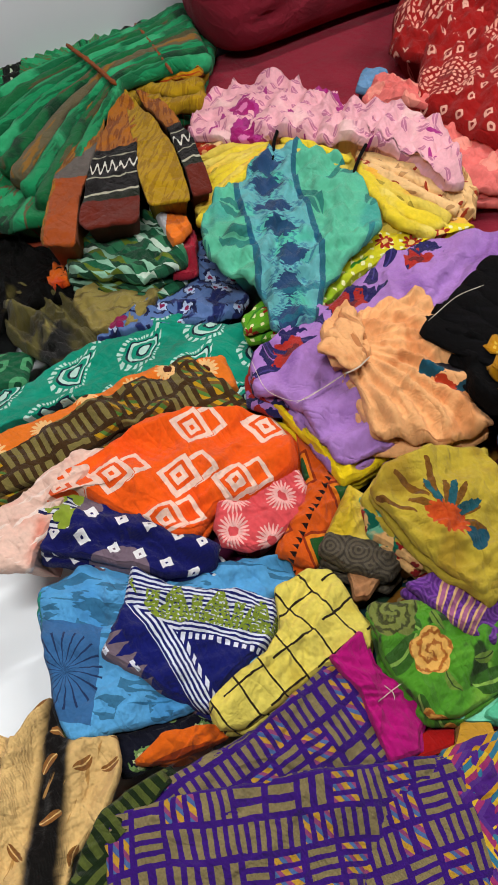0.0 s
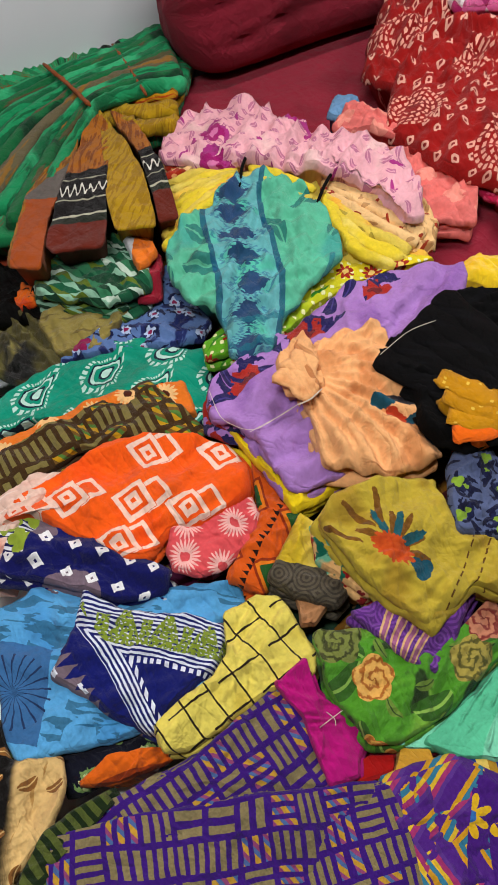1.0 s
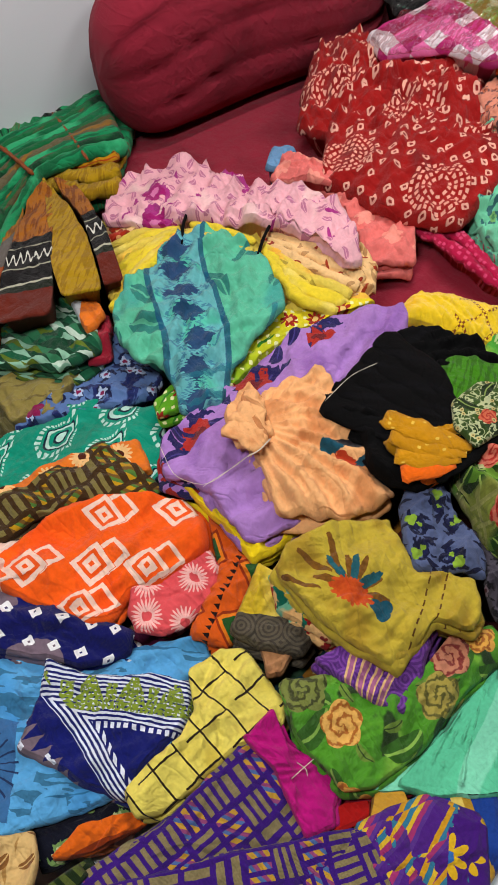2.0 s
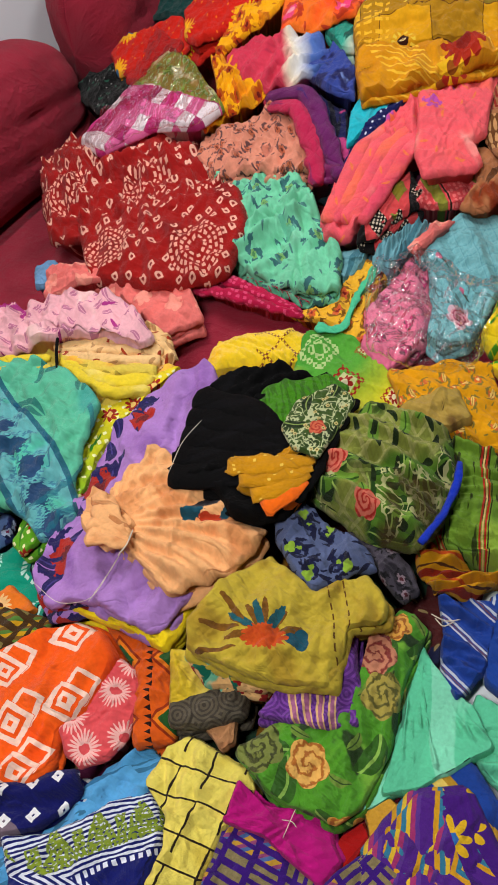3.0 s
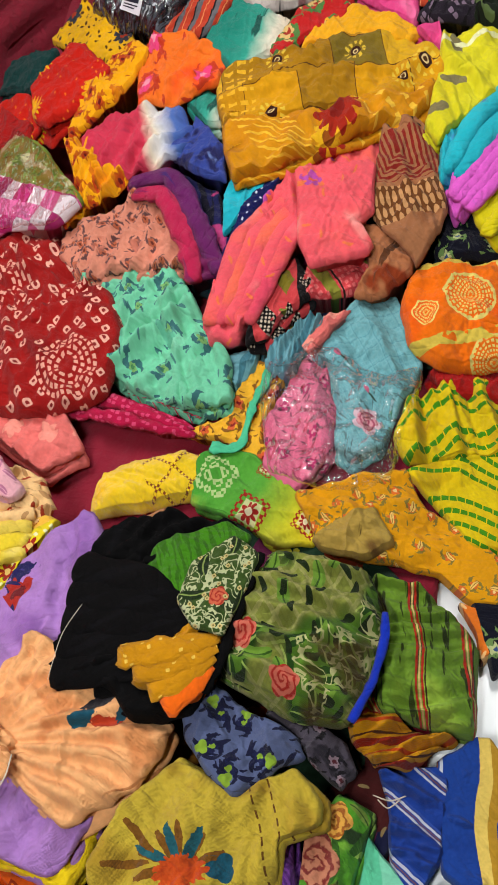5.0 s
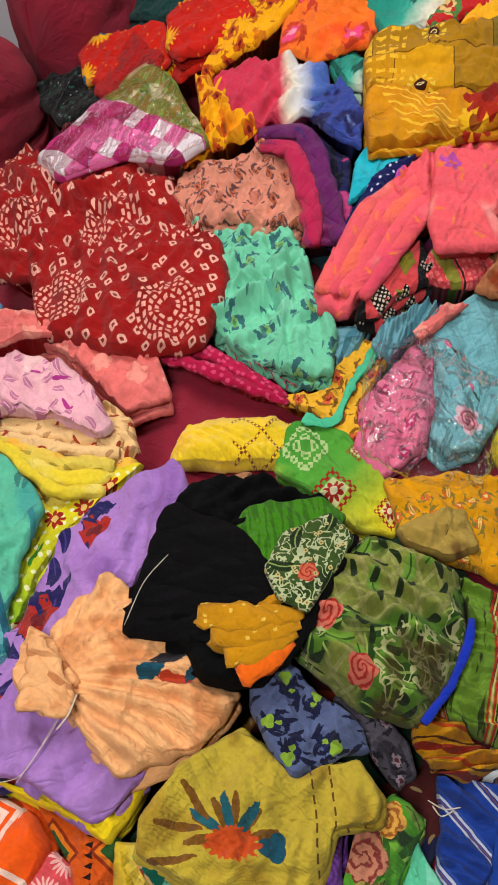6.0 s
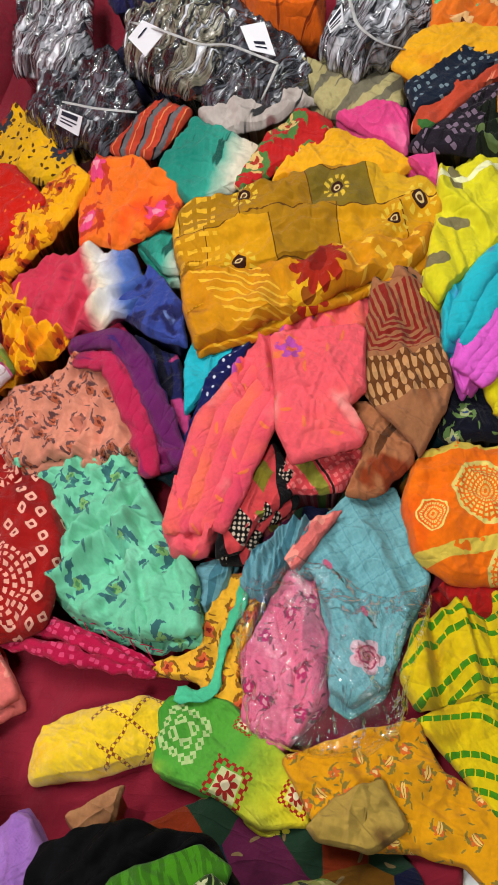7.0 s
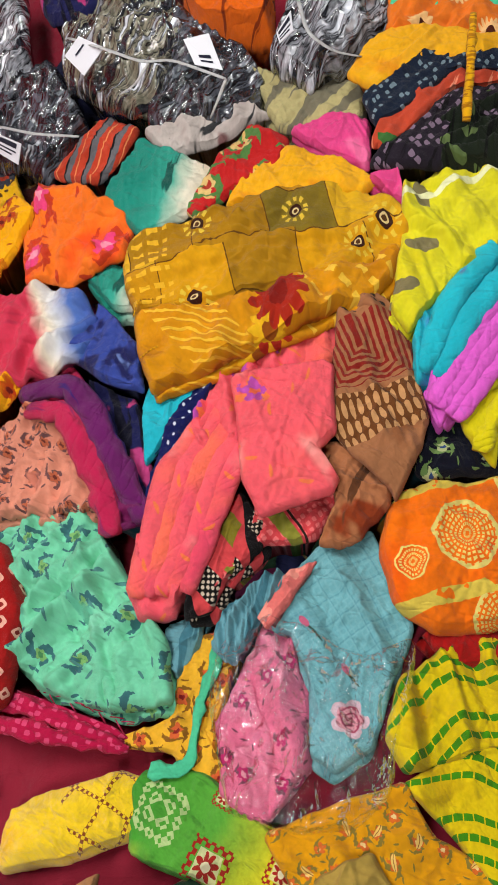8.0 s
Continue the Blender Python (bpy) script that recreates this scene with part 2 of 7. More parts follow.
CYAN = build("cyan", (28, 195, 212), (blots, (90, 110, 190), 10.0, 0.62, 0.1), rough=0.5)
ORCHID = build("orchid", (240, 112, 220), (blots, (175, 110, 190), 12.0, 0.64, 0.06), rough=0.55)
YELLOW_SILK = build("yellow_silk", (248, 186, 8), (blots, (235, 150, 5), 10.0, 0.55, 0.15), rough=0.45)
MUSTARD_PLAIN = build("mustard_plain", (184, 150, 18), (hatch, 80, 90.0, (160, 126, 14), 0.5))
GOLD = build("gold", (205, 148, 8), (dots, 95.0, (235, 200, 90), 0.3, {"share": 0.14}), rough=0.55)
MAROON = build("maroon", (152, 40, 62), (blots, (130, 30, 50), 4.0, 0.5, 0.2), rough=0.7, vary=0.12, creased=0.6)
WHITE_FLOOR = build("white_floor", (240, 246, 250), (blots, (215, 226, 234), 3.0, 0.6, 0.2), rough=0.18, sheen=0.0, weave=0.0, vary=0.05, creased=0.0)
WHITE_WALL = build("white_wall", (222, 224, 230), (blots, (208, 210, 218), 2.0, 0.5, 0.3), rough=0.6, sheen=0.0, weave=0.0, vary=0.08, creased=0.0)

# woven blocks
BASKET_BROWN = basket("basket_brown", (72, 50, 18), (150, 138, 80), 0.054, 0.3, ((190, 150, 20), (90, 130, 60), (120, 90, 40)))
BASKET_GREEN = basket("basket_green", (28, 48, 18), (105, 118, 55), 0.06, 0.0)
BASKET_PURPLE = basket("basket_purple", (66, 24, 128), (160, 146, 106), 0.05, 0.2)

# floral and scattered prints
BLUE_FLORAL = build("blue_floral", (100, 128, 178), (blots, (40, 52, 110), 18.0, 0.52, 0.04), (sprig, 20.0, (28, 36, 80), (188, 205, 232), (150, 30, 90)), (flowers, 12.0, (150, 30, 90), 0.3, {"share": 0.25}), rough=0.6)
YELLOW_PASTEL = build("yellow_pastel", (235, 212, 95), (blots, (245, 185, 70), 7.0, 0.5, 0.2), (leaves, 24.0, (190, 170, 70), 0.34, 0.4, {"share": 0.5}))
PEACH_PRINT = build("peach_print", (248, 208, 150), (leaves, 28.0, (205, 160, 110), 0.36, 0.4, {"share": 0.7}), (sprig, 12.0, (176, 70, 40), (196, 60, 32), (240, 180, 120), {"share": 0.35}))
PINK_PRINT = build("pink_print", (240, 184, 194), (leaves, 30.0, (200, 130, 160), 0.42, 0.42, {"vein": (235, 180, 195)}), (blots, (245, 205, 205), 9.0, 0.55, 0.12), (sprig, 8.0, (178, 60, 140), (168, 30, 118), (220, 130, 180), {"share": 0.22}))
ORANGE_LINING = build("orange_lining", (238, 132, 42), (flowers, 13.0, (245, 200, 140), 0.36, {"petals": 16, "heart": (90, 40, 20)}))
PINK_RED = build("pink_red", (226, 92, 98), (flowers, 15.0, (245, 190, 185), 0.46, {"petals": 22, "cut": 0.6, "heart": (226, 92, 98)}), (hatch, 60, 30.0, (40, 15, 25), 0.68))
TEAL_FLORAL = build("teal_floral", (120, 190, 160), (blots, (235, 190, 130), 10.0, 0.48), (blots, (20, 110, 90), 24.0, 0.55), (flowers, 30.0, (160, 30, 30), 0.3, {"share": 0.3}))
GREY_FLORAL = build("grey_floral", (84, 78, 90), (blots, (50, 46, 56), 20.0, 0.5, 0.06), (sprig, 24.0, (26, 24, 32), (140, 122, 132), (90, 40, 50)))
NAVY_FLORAL = build("navy_floral", (98, 110, 148), (sprig, 20.0, (26, 30, 64), (36, 42, 84), (146, 180, 62)), (leaves, 34.0, (28, 32, 66), 0.5, 0.28), (flowers, 14.0, (146, 180, 62), 0.17, {"petals": 3, "share": 0.7}), rough=0.65)
TIED_YELLOW = build("tied_yellow", (242, 188, 56), (sprig, 22.0, (150, 104, 34), (220, 110, 60), (150, 40, 40)))
MUST_FLORAL = build("must_floral", (232, 168, 10), (sprig, 26.0, (150, 132, 60), (222, 118, 48), (244, 214, 150), {"share": 0.6}), (leaves, 26.0, (244, 208, 120), 0.3, 0.36, {"share": 0.4, "vein": (150, 90, 20)}))
OLIVE_BROWN = build("olive_brown", (188, 160, 80), (blots, (110, 80, 40), 9.0, 0.55, 0.15), (hatch, 45, 40.0, (70, 45, 20), 0.66))
PINK_FLORAL = build("pink_floral", (230, 124, 158), (sprig, 22.0, (140, 84, 104), (196, 50, 116), (232, 160, 180), {"share": 0.4, "reach": 0.4}))
MINT_FLORAL = build("mint_floral", (130, 216, 178), (blots, (150, 226, 194), 8.0, 0.55, 0.15), (sprig, 17.0, (70, 124, 128), (140, 190, 120), (90, 150, 100), {"share": 0.45, "reach": 0.5, "size": 0.18}), (leaves, 34.0, (92, 150, 146), 0.3, 0.28, {"share": 0.3}), (blots, (108, 190, 160), 11.0, 0.6, 0.06), rough=0.6)
PEACH_FLORAL = build("peach_floral", (224, 152, 128), (sprig, 30.0, (120, 84, 84), (196, 112, 80), (120, 60, 50), {"share": 0.6, "reach": 0.55}), (blots, (206, 132, 112), 14.0, 0.6, 0.06), rough=0.65)
BLACK_FLORAL = build("black_floral", (14, 18, 20), (leaves, 40.0, (45, 90, 75), 0.3, 0.4, {"share": 0.4}), (dots, 60.0, (150, 150, 150), 0.14, {"share": 0.2}))
RED_SUN = build("red_sun", (205, 36, 18), (flowers, 7.0, (238, 178, 20), 0.34, {"petals": 22, "heart": (40, 110, 160), "share": 0.6, "even": 0.5}), (dots, 45.0, (230, 120, 40), 0.12, {"share": 0.4}))
YEL_DOTS = build("yel_dots", (238, 188, 14), (leaves, 42.0, (100, 65, 10), 0.28, 0.55, {"share": 0.8}), (flowers, 8.0, (60, 60, 70), 0.26, {"petals": 8, "heart": (170, 60, 30), "share": 0.35}))
YEL_FLORAL = build("yel_floral", (248, 182, 8), (sprig, 20.0, (200, 110, 12), (196, 76, 22), (120, 30, 20)), (blots, (235, 150, 5), 8.0, 0.55, 0.15))
ORANGE_FLORAL = build("orange_floral", (250, 128, 22), (blots, (248, 92, 8), 7.0, 0.5, 0.12), (sprig, 10.0, (206, 62, 16), (236, 76, 136), (246, 160, 180), {"share": 0.6}), rough=0.5)
NAVY_FRINGE = build("navy_fringe", (34, 36, 88), (blots, (190, 70, 130), 12.0, 0.55), (hatch, 60, 40.0, (15, 15, 40), 0.5), rough=0.6)
RED_FLORAL = build("red_floral", (200, 42, 42), (sprig, 13.0, (96, 140, 76), (226, 196, 130), (180, 60, 40), {"reach": 0.62}), (leaves, 24.0, (230, 190, 120), 0.26, 0.3, {"share": 0.3}))
DARK_FLORAL = build("dark_floral", (14, 18, 38), (sprig, 20.0, (120, 150, 90), (196, 205, 150), (60, 90, 140), {"share": 0.6}))
CREAM = build("cream", (225, 192, 132), (lambda n, c: n.mix(n.mul(n.smooth(n.u, -0.02, 0.0), n.sub(1.0, n.smooth(n.u, 0.03, 0.045))), c, srgb(18, 14, 12))), (hatch, 75, 70.0, (190, 150, 90), 0.62), (leaves, 24.0, (150, 104, 54), 0.42, 0.4, {"share": 0.4, "vein": (225, 192, 132)}))
ORANGE_SMALL = build("orange_small", (228, 112, 22), (hatch, 20, 36.0, (150, 60, 10), 0.56), (blots, (60, 120, 60), 18.0, 0.7))
CORAL_KNIT = build("coral_knit", (226, 84, 90), (dots, 70.0, (245, 130, 130), 0.3), (lambda n, c: bands(n, c, n.u, 0.12, (0.0, 0.18, (150, 150, 60)), (0.22, 0.26, (60, 40, 30)))))
GREY_PRINT = build("grey_print", (200, 190, 184), (hatch, 15, 26.0, (60, 60, 62), 0.6), (blots, (150, 110, 110), 8.0, 0.62))
ORANGE_WHITE = build("orange_white", (225, 225, 230), (lambda n, c: once(n, c, n.u, (0.0, 0.3, (235, 130, 40)))))

# dyed silks
TIEDYE = build("tiedye", (205, 60, 90), (gradient, -30, (0.0, (150, 24, 70)), (0.3, (205, 40, 80)), (0.575, (214, 62, 92)), (0.60, (240, 228, 206)), (0.618, (228, 228, 228)), (0.655, (90, 125, 195)), (0.72, (40, 58, 150))), (hatch, -30, 20.0, (180, 40, 80), 0.66), rough=0.4)
BLUE_DYE = build("blue_dye", (60, 82, 165), (blots, (25, 32, 95), 16.0, 0.48, 0.1), (blots, (130, 155, 215), 14.0, 0.64, 0.06), rough=0.5)
MAGENTA_GRAD = build("magenta_grad", (190, 34, 86), (gradient, -65, (0.0, (222, 65, 95)), (0.4, (200, 30, 90)), (0.58, (135, 18, 90)), (0.75, (80, 24, 110)), (1.0, (40, 40, 130))), (hatch, -65, 30.0, (160, 20, 90), 0.62), rough=0.4)
TEAL_DYE = build("teal_dye", (14, 150, 132), (gradient, -60, (0.0, (10, 105, 95)), (0.46, (16, 150, 132)), (0.52, (60, 175, 155)), (0.56, (230, 225, 205)), (0.6, (225, 205, 180)), (0.64, (120, 75, 55)), (1.0, (90, 55, 40))), (hatch, 30, 26.0, (8, 95, 85), 0.62), rough=0.5)
CORAL = build("coral", (250, 104, 116), (blots, (253, 128, 80), 6.0, 0.46, 0.34, 0.8), (blots, (232, 72, 112), 8.0, 0.46, 0.34, 0.8), (blots, (253, 168, 160), 9.0, 0.56, 0.16), (sprig, 11.0, (246, 130, 76), (196, 84, 180), (235, 110, 70), {"share": 0.22, "reach": 0.35}), rough=0.45)
PEACH = build("peach", (246, 188, 132), (blots, (222, 154, 100), 9.0, 0.52, 0.12), (hatch, 40, 16.0, (170, 108, 64), 0.68), (hatch, 10, 30.0, (205, 140, 90), 0.6), rough=0.75)


def aqua():
    n = Nodes("aqua")
    col = blots(n, srgb(104, 196, 164), (80, 170, 158), 7.0, 0.5, 0.2)
    col = leaves(n, col, 9.0, (58, 138, 128), 0.46, 0.42, share=0.7, vein=(104, 190, 160))
    # one ikat band between two dark stripes, bending with the drape
    u = n.sub(n.add(n.u, n.mul(n.sn(n.mul(n.v, 13.0)), 0.014)), 0.008)
    band = n.lt(n.ab(u), 0.062)
    col = n.mix(band, col, blots(n, srgb(112, 186, 190), (96, 198, 176), 9.0, 0.5, 0.1))
    g = n.ab(n.sub(n.fr(n.mul(n.v, 1 / 0.078)), 0.5))
    jag = n.mul(n.sub(white(n, n.fl(n.mul(n.v, 420.0)), 3.0), 0.5), 0.014)
    dia = n.lt(n.add(n.add(n.ab(u), n.mul(g, 0.085)), jag), 0.040)
    col = n.mix(n.mul(dia, 0.9), col, srgb(30, 50, 112))
    arrow = n.mul(n.within(n.add(n.add(n.ab(u), n.mul(g, 0.085)), jag), 0.050, 0.058), band)
    col = n.mix(n.mul(arrow, 0.6), col, srgb(44, 96, 146))
    for lo in (-0.072, 0.060):
        col = n.mix(n.mul(n.within(u, lo, lo + 0.012), 0.85), col, srgb(22, 88, 128))
    far = n.gt(n.hyp(n.mul(u, 1.15), n.v), 0.19)
    edge = n.within(n.fr(n.mul(n.hyp(n.mul(u, 1.15), n.v), 16.0)), 0.3, 0.52)
    col = n.mix(n.mul(n.mul(far, edge), n.mul(n.lt(n.v, -0.05), 0.7)), col, srgb(34, 120, 140))
    return n.done(col, rough=0.55)


AQUA = aqua()


def lime():
    n = Nodes("lime_print")
    col = gradient(n, 0, 60, (0.36, (110, 180, 40)), (0.5, (200, 205, 40)), (0.62, (240, 220, 40)))
    col = dots(n, col, 48.0, (245, 245, 190), 0.2)
    col = hatch(n, col, 45, 60.0, (60, 140, 40), 0.6)
    col = flowers(n, col, 17.0, (170, 45, 25), 0.36, petals=8, cut=0.6, heart=(235, 200, 120), share=0.6, even=0.6)
    return n.done(col)


LIME_PRINT = lime()


def ornate():
    n = Nodes("orange_ornate")
    col = srgb(216, 98, 20)
    f, g = n.ab(n.sub(n.fr(n.mul(n.u, 1 / 0.11)), 0.5)), n.ab(n.sub(n.fr(n.mul(n.v, 1 / 0.11)), 0.5))
    d = n.add(f, g)
    col = n.mix(n.lt(d, 0.42), col, srgb(150, 55, 15))
    col = n.mix(n.lt(d, 0.36), col, srgb(225, 130, 30))
    col = n.mix(n.lt(d, 0.28), col, srgb(40, 90, 40))
    col = n.mix(n.lt(d, 0.10), col, srgb(235, 150, 40))
    saw = n.lt(n.ab(n.sub(n.fr(n.mul(n.v, 70.0)), 0.5)), n.mul(n.sub(n.fr(n.mul(n.u, 1 / 0.11)), 0.0), 3.0))
    col = n.mix(n.mul(n.lt(n.fr(n.mul(n.u, 1 / 0.11)), 0.12), saw), col, srgb(40, 15, 10))
    return n.done(col)


ORANGE_ORNATE = ornate()


def paisley():
    n = Nodes("paisley")
    ground, pale, ink = srgb(8, 152, 126), srgb(190, 225, 215), srgb(10, 40, 60)
    col = blots(n, ground, (30, 165, 140), 10.0, 0.55, 0.1)
    pw, ph = 0.15, 0.10
    y = n.mul(n.v, 1 / ph)
    iy = n.fl(y)
    x = n.add(n.mul(n.u, 1 / pw), n.mul(n.fr(n.mul(iy, 0.5)), 1.0))
    dx = n.mul(n.sub(n.fr(x), 0.42), pw / ph)
    dy = n.sub(n.fr(y), 0.5)
    a, b = turned(n, 18, dx, dy)
    b = n.sub(b, n.mul(n.mul(n.mx(n.add(a, 0.1), 0.0), n.mx(n.add(a, 0.1), 0.0)), 0.5))
    taper = n.add(1.05, n.mul(n.mx(n.add(a, 0.05), 0.0), 3.6))
    q = n.hyp(n.mul(a, 0.6), n.mul(b, taper))
    th = n.ang(b, a)
    fringe = n.mul(n.lt(q, 0.43), n.gt(n.sn(n.mul(th, 26.0)), -0.3))
    col = n.mix(fringe, col, pale)
    col = n.mix(n.lt(q, 0.34), col, ground)
    col = n.mix(n.lt(q, 0.29), col, ink)
    col = n.mix(n.lt(q, 0.255), col, pale)
    col = n.mix(n.lt(q, 0.20), col, ground)
    col = n.mix(n.lt(q, 0.13), col, ink)
    col = n.mix(n.lt(q, 0.09), col, pale)
    return n.done(col)


PAISLEY = paisley()


def squares():
    n = Nodes("orange_squares")
    col = blots(n, srgb(248, 104, 18), (238, 88, 14), 8.0, 0.5, 0.2)
    pale = srgb(246, 212, 196)
    # overlapping pairs of square rings, set diagonally
    for x0, y0 in ((0.012, 0.085), (-0.003, -0.016), (-0.127, -0.013), (-0.022, -0.098), (0.098, -0.022), (-0.215, -0.045), (0.150, 0.100), (-0.30, -0.08)):
        for ox, oy, k in ((0.034, 0.016, 0), (0.0, 0.0, 1)):
            a, b = turned(n, 38, n.sub(n.u, x0 + ox), n.mul(n.sub(n.v, y0 + oy), 1.1))
            r = n.mx(n.ab(a), n.ab(b))
            if k:
                col = n.mix(n.lt(r, 0.032), col, srgb(240, 96, 16))
                col = n.mix(n.mx(n.within(r, 0.021, 0.031), n.within(r, 0.0045, 0.0135)), col, pale)
            else:
                col = n.mix(n.within(r, 0.018, 0.027), col, pale)
    return n.done(col, rough=0.7)


ORANGE_SQ = squares()


def light_blue():
    n = Nodes("light_blue")
    col = blots(n, srgb(98, 172, 222), (78, 150, 205), 7.0, 0.5, 0.2)
    block = n.mul(n.gt(n.noise(60.0, 2.0, at=n.xyz(n.mul(n.u, 0.25), n.v)), 0.5), n.gt(n.noise(9.0, 1.0), 0.52))
    col = hatch(n, n.mix(n.mul(block, 0.7), col, srgb(44, 96, 122)), 10, 40.0, (52, 118, 160), 0.6)
    col = n.mix(n.mul(n.lt(n.u, -0.095), n.within(n.v, -0.13, 0.03)), col, srgb(66, 116, 166))
    dx, dy = n.add(n.u, 0.15), n.add(n.v, 0.05)
    rays = n.mul(n.gt(n.sn(n.add(n.mul(n.ang(dy, dx), 20.0), n.mul(n.hyp(dx, dy), 60.0))), 0.82), n.lt(n.hyp(dx, dy), 0.062))
    col = n.mix(rays, col, srgb(40, 62, 104))
    col = once(n, col, n.u, (-0.5, -0.205, (24, 150, 135)))
    return n.done(n.mix(n.gt(n.v, 0.17), col, srgb(90, 165, 215)))


LIGHT_BLUE = light_blue()


def navy_dots():
    n = Nodes("navy_dots")
    col = srgb(18, 24, 102)
    grey = n.gt(n.noise(7.0, 1.0), 0.58)
    col = n.mix(grey, col, srgb(125, 108, 122))
    x, y = n.fr(n.mul(n.u, 1 / 0.05)), n.fr(n.mul(n.v, 1 / 0.05))
    r = n.add(n.ab(n.sub(x, 0.5)), n.ab(n.sub(y, 0.5)))
    col = n.mix(n.within(r, 0.06, 0.26), col, srgb(238, 238, 240))
    side = n.lt(n.u, -0.10)
    stripe = n.mix(n.lt(n.fr(n.mul(n.v, 90.0)), 0.5), srgb(230, 232, 240), srgb(24, 30, 90))
    stripe = flowers(n, stripe, 16.0, (150, 170, 60), 0.42, share=0.7)
    col = n.mix(n.mul(side, n.gt(n.v, -0.02)), col, stripe)
    return n.done(col)


NAVY_DOTS = navy_dots()


def navy_stripe():
    n = Nodes("navy_stripe")
    taupe, navy, pale, olive = srgb(128, 112, 124), srgb(20, 30, 112), srgb(228, 232, 244), srgb(140, 160, 50)
    # distance from the slanting edge of the stripes, and along it
    a, b = turned(n, -50, n.add(n.u, 0.036), n.sub(n.v, 0.012))
    tooth = n.mul(n.ab(n.sub(n.fr(n.mul(a, 1 / 0.022)), 0.5)), 0.07)
    col = n.mix(n.gt(n.add(b, tooth), -0.030), taupe, navy)
    dia = n.add(n.ab(n.sub(n.fr(n.mul(n.u, 1 / 0.052)), 0.5)), n.ab(n.sub(n.fr(n.add(n.mul(n.v, 1 / 0.052), n.mul(n.u, 6.0))), 0.5)))
    col = n.mix(n.mul(n.lt(b, -0.044), n.within(dia, 0.05, 0.22)), col, pale)
    # stripes run along the slanting edge and turn into the upper border
    run = n.mx(n.sub(0.034, b), n.add(n.sub(n.v, 0.0), n.mul(n.u, 0.05)))
    border = n.mul(n.gt(b, 0.0), n.gt(run, -0.036))
    top = n.mul(n.mul(n.gt(b, 0.0), n.gt(run, 0.0)), n.lt(n.fr(n.mul(run, 1 / 0.0082)), 0.5))
    col = n.mix(top, col, pale)
    col = n.mix(n.mul(n.mul(border, n.within(run, -0.012, -0.003)), n.gt(n.fr(n.mul(n.u, 70.0)), 0.45)), col, pale)
    # olive border figures over the stripes
    x = n.fr(n.mul(n.add(n.u, 0.02), 1 / 0.075))
    peak = n.mul(n.within(n.v, 0.022, 0.075), n.lt(n.add(n.ab(n.sub(x, 0.5)), n.mul(n.sub(n.v, 0.022), 6.0)), 0.40))
    posts = n.mul(n.within(n.v, 0.022, 0.062), n.mx(n.lt(x, 0.14), n.gt(x, 0.88)))
    foot = n.within(n.v, 0.012, 0.026)
    lace = n.gt(n.noise(190.0, 2.0), 0.44)
    col = n.mix(n.mul(n.mul(n.gt(b, 0.02), n.mx(n.mx(peak, posts), foot)), lace), col, olive)
    return n.done(col)


NAVY_STRIPE = navy_stripe()


def lattice_print():
    n = Nodes("lattice")
    col = blots(n, srgb(234, 218, 108), (222, 200, 85), 9.0, 0.5, 0.2)
    a, b = turned(n, 40)
    p = 0.052
    ia = n.fl(n.mul(a, 1 / p))
    odd = n.fr(n.mul(ia, 0.5))
    fa = n.fr(n.mul(a, 1 / p))
    fb = n.fr(n.add(n.mul(b, 1 / (2 * p)), odd))
    edge = n.mx(n.lt(fa, 0.065), n.lt(fb, 0.034))
    mid = n.mul(n.within(fb, 0.5, 0.534), n.gt(fa, 0.45))
    return n.done(n.mix(n.mx(edge, mid), col, srgb(48, 34, 22)), rough=0.7)


LATTICE = lattice_print()


def zigzag():
    n = Nodes("zigzag")
    k = n.add(n.mul(n.ab(n.sub(n.fr(n.mul(n.v, 1 / 0.36)), 0.5)), 0.26), n.u)
    f = n.fr(n.mul(k, 1 / 0.075))
    col = n.ramp(f, (0, srgb(88, 40, 140)), (0.34, srgb(210, 160, 40)), (0.48, srgb(60, 130, 160)), (0.62, srgb(225, 190, 60)), (0.74, srgb(170, 60, 120)), (0.88, srgb(100, 60, 150)))
    field = n.gt(n.u, 0.07)
    fl = flowers(n, srgb(78, 30, 132), 9.0, (225, 185, 40), 0.34, petals=8, cut=0.6, heart=(60, 120, 190), share=0.7)
    return n.done(n.mix(field, col, fl))


ZIGZAG = zigzag()


def purple():
    n = Nodes("purple")
    col = blots(n, srgb(182, 138, 206), (158, 112, 186), 8.0, 0.5, 0.2)
    border = leaves(n, col, 15.0, (48, 40, 100), 0.52, 0.34, share=0.8, vein=(80, 70, 140))
    border = sprig(n, border, 8.0, (44, 40, 98), (178, 50, 40), (120, 30, 40), share=0.7, size=0.32)
    col = n.mix(n.gt(n.v, 0.03), col, border)
    return n.done(col, rough=0.65)


PURPLE = purple()


def yellow_grey():
    n = Nodes("yellow_grey")
    grey = bands(n, srgb(98, 90, 74), n.hyp(n.sub(n.fr(n.mul(n.u, 20.0)), 0.5), n.sub(n.fr(n.mul(n.v, 20.0)), 0.5)), 0.16, (0.0, 0.45, (70, 62, 52)))
    gold = gradient(n, 0, 0, (0.42, (120, 95, 10)), (0.5, (225, 195, 40)), (0.56, (245, 230, 140)), (0.66, (190, 150, 20)))
    return n.done(n.mix(n.gt(n.v, 0.0), grey, gold), rough=0.5)


YELLOW_GREY = yellow_grey()


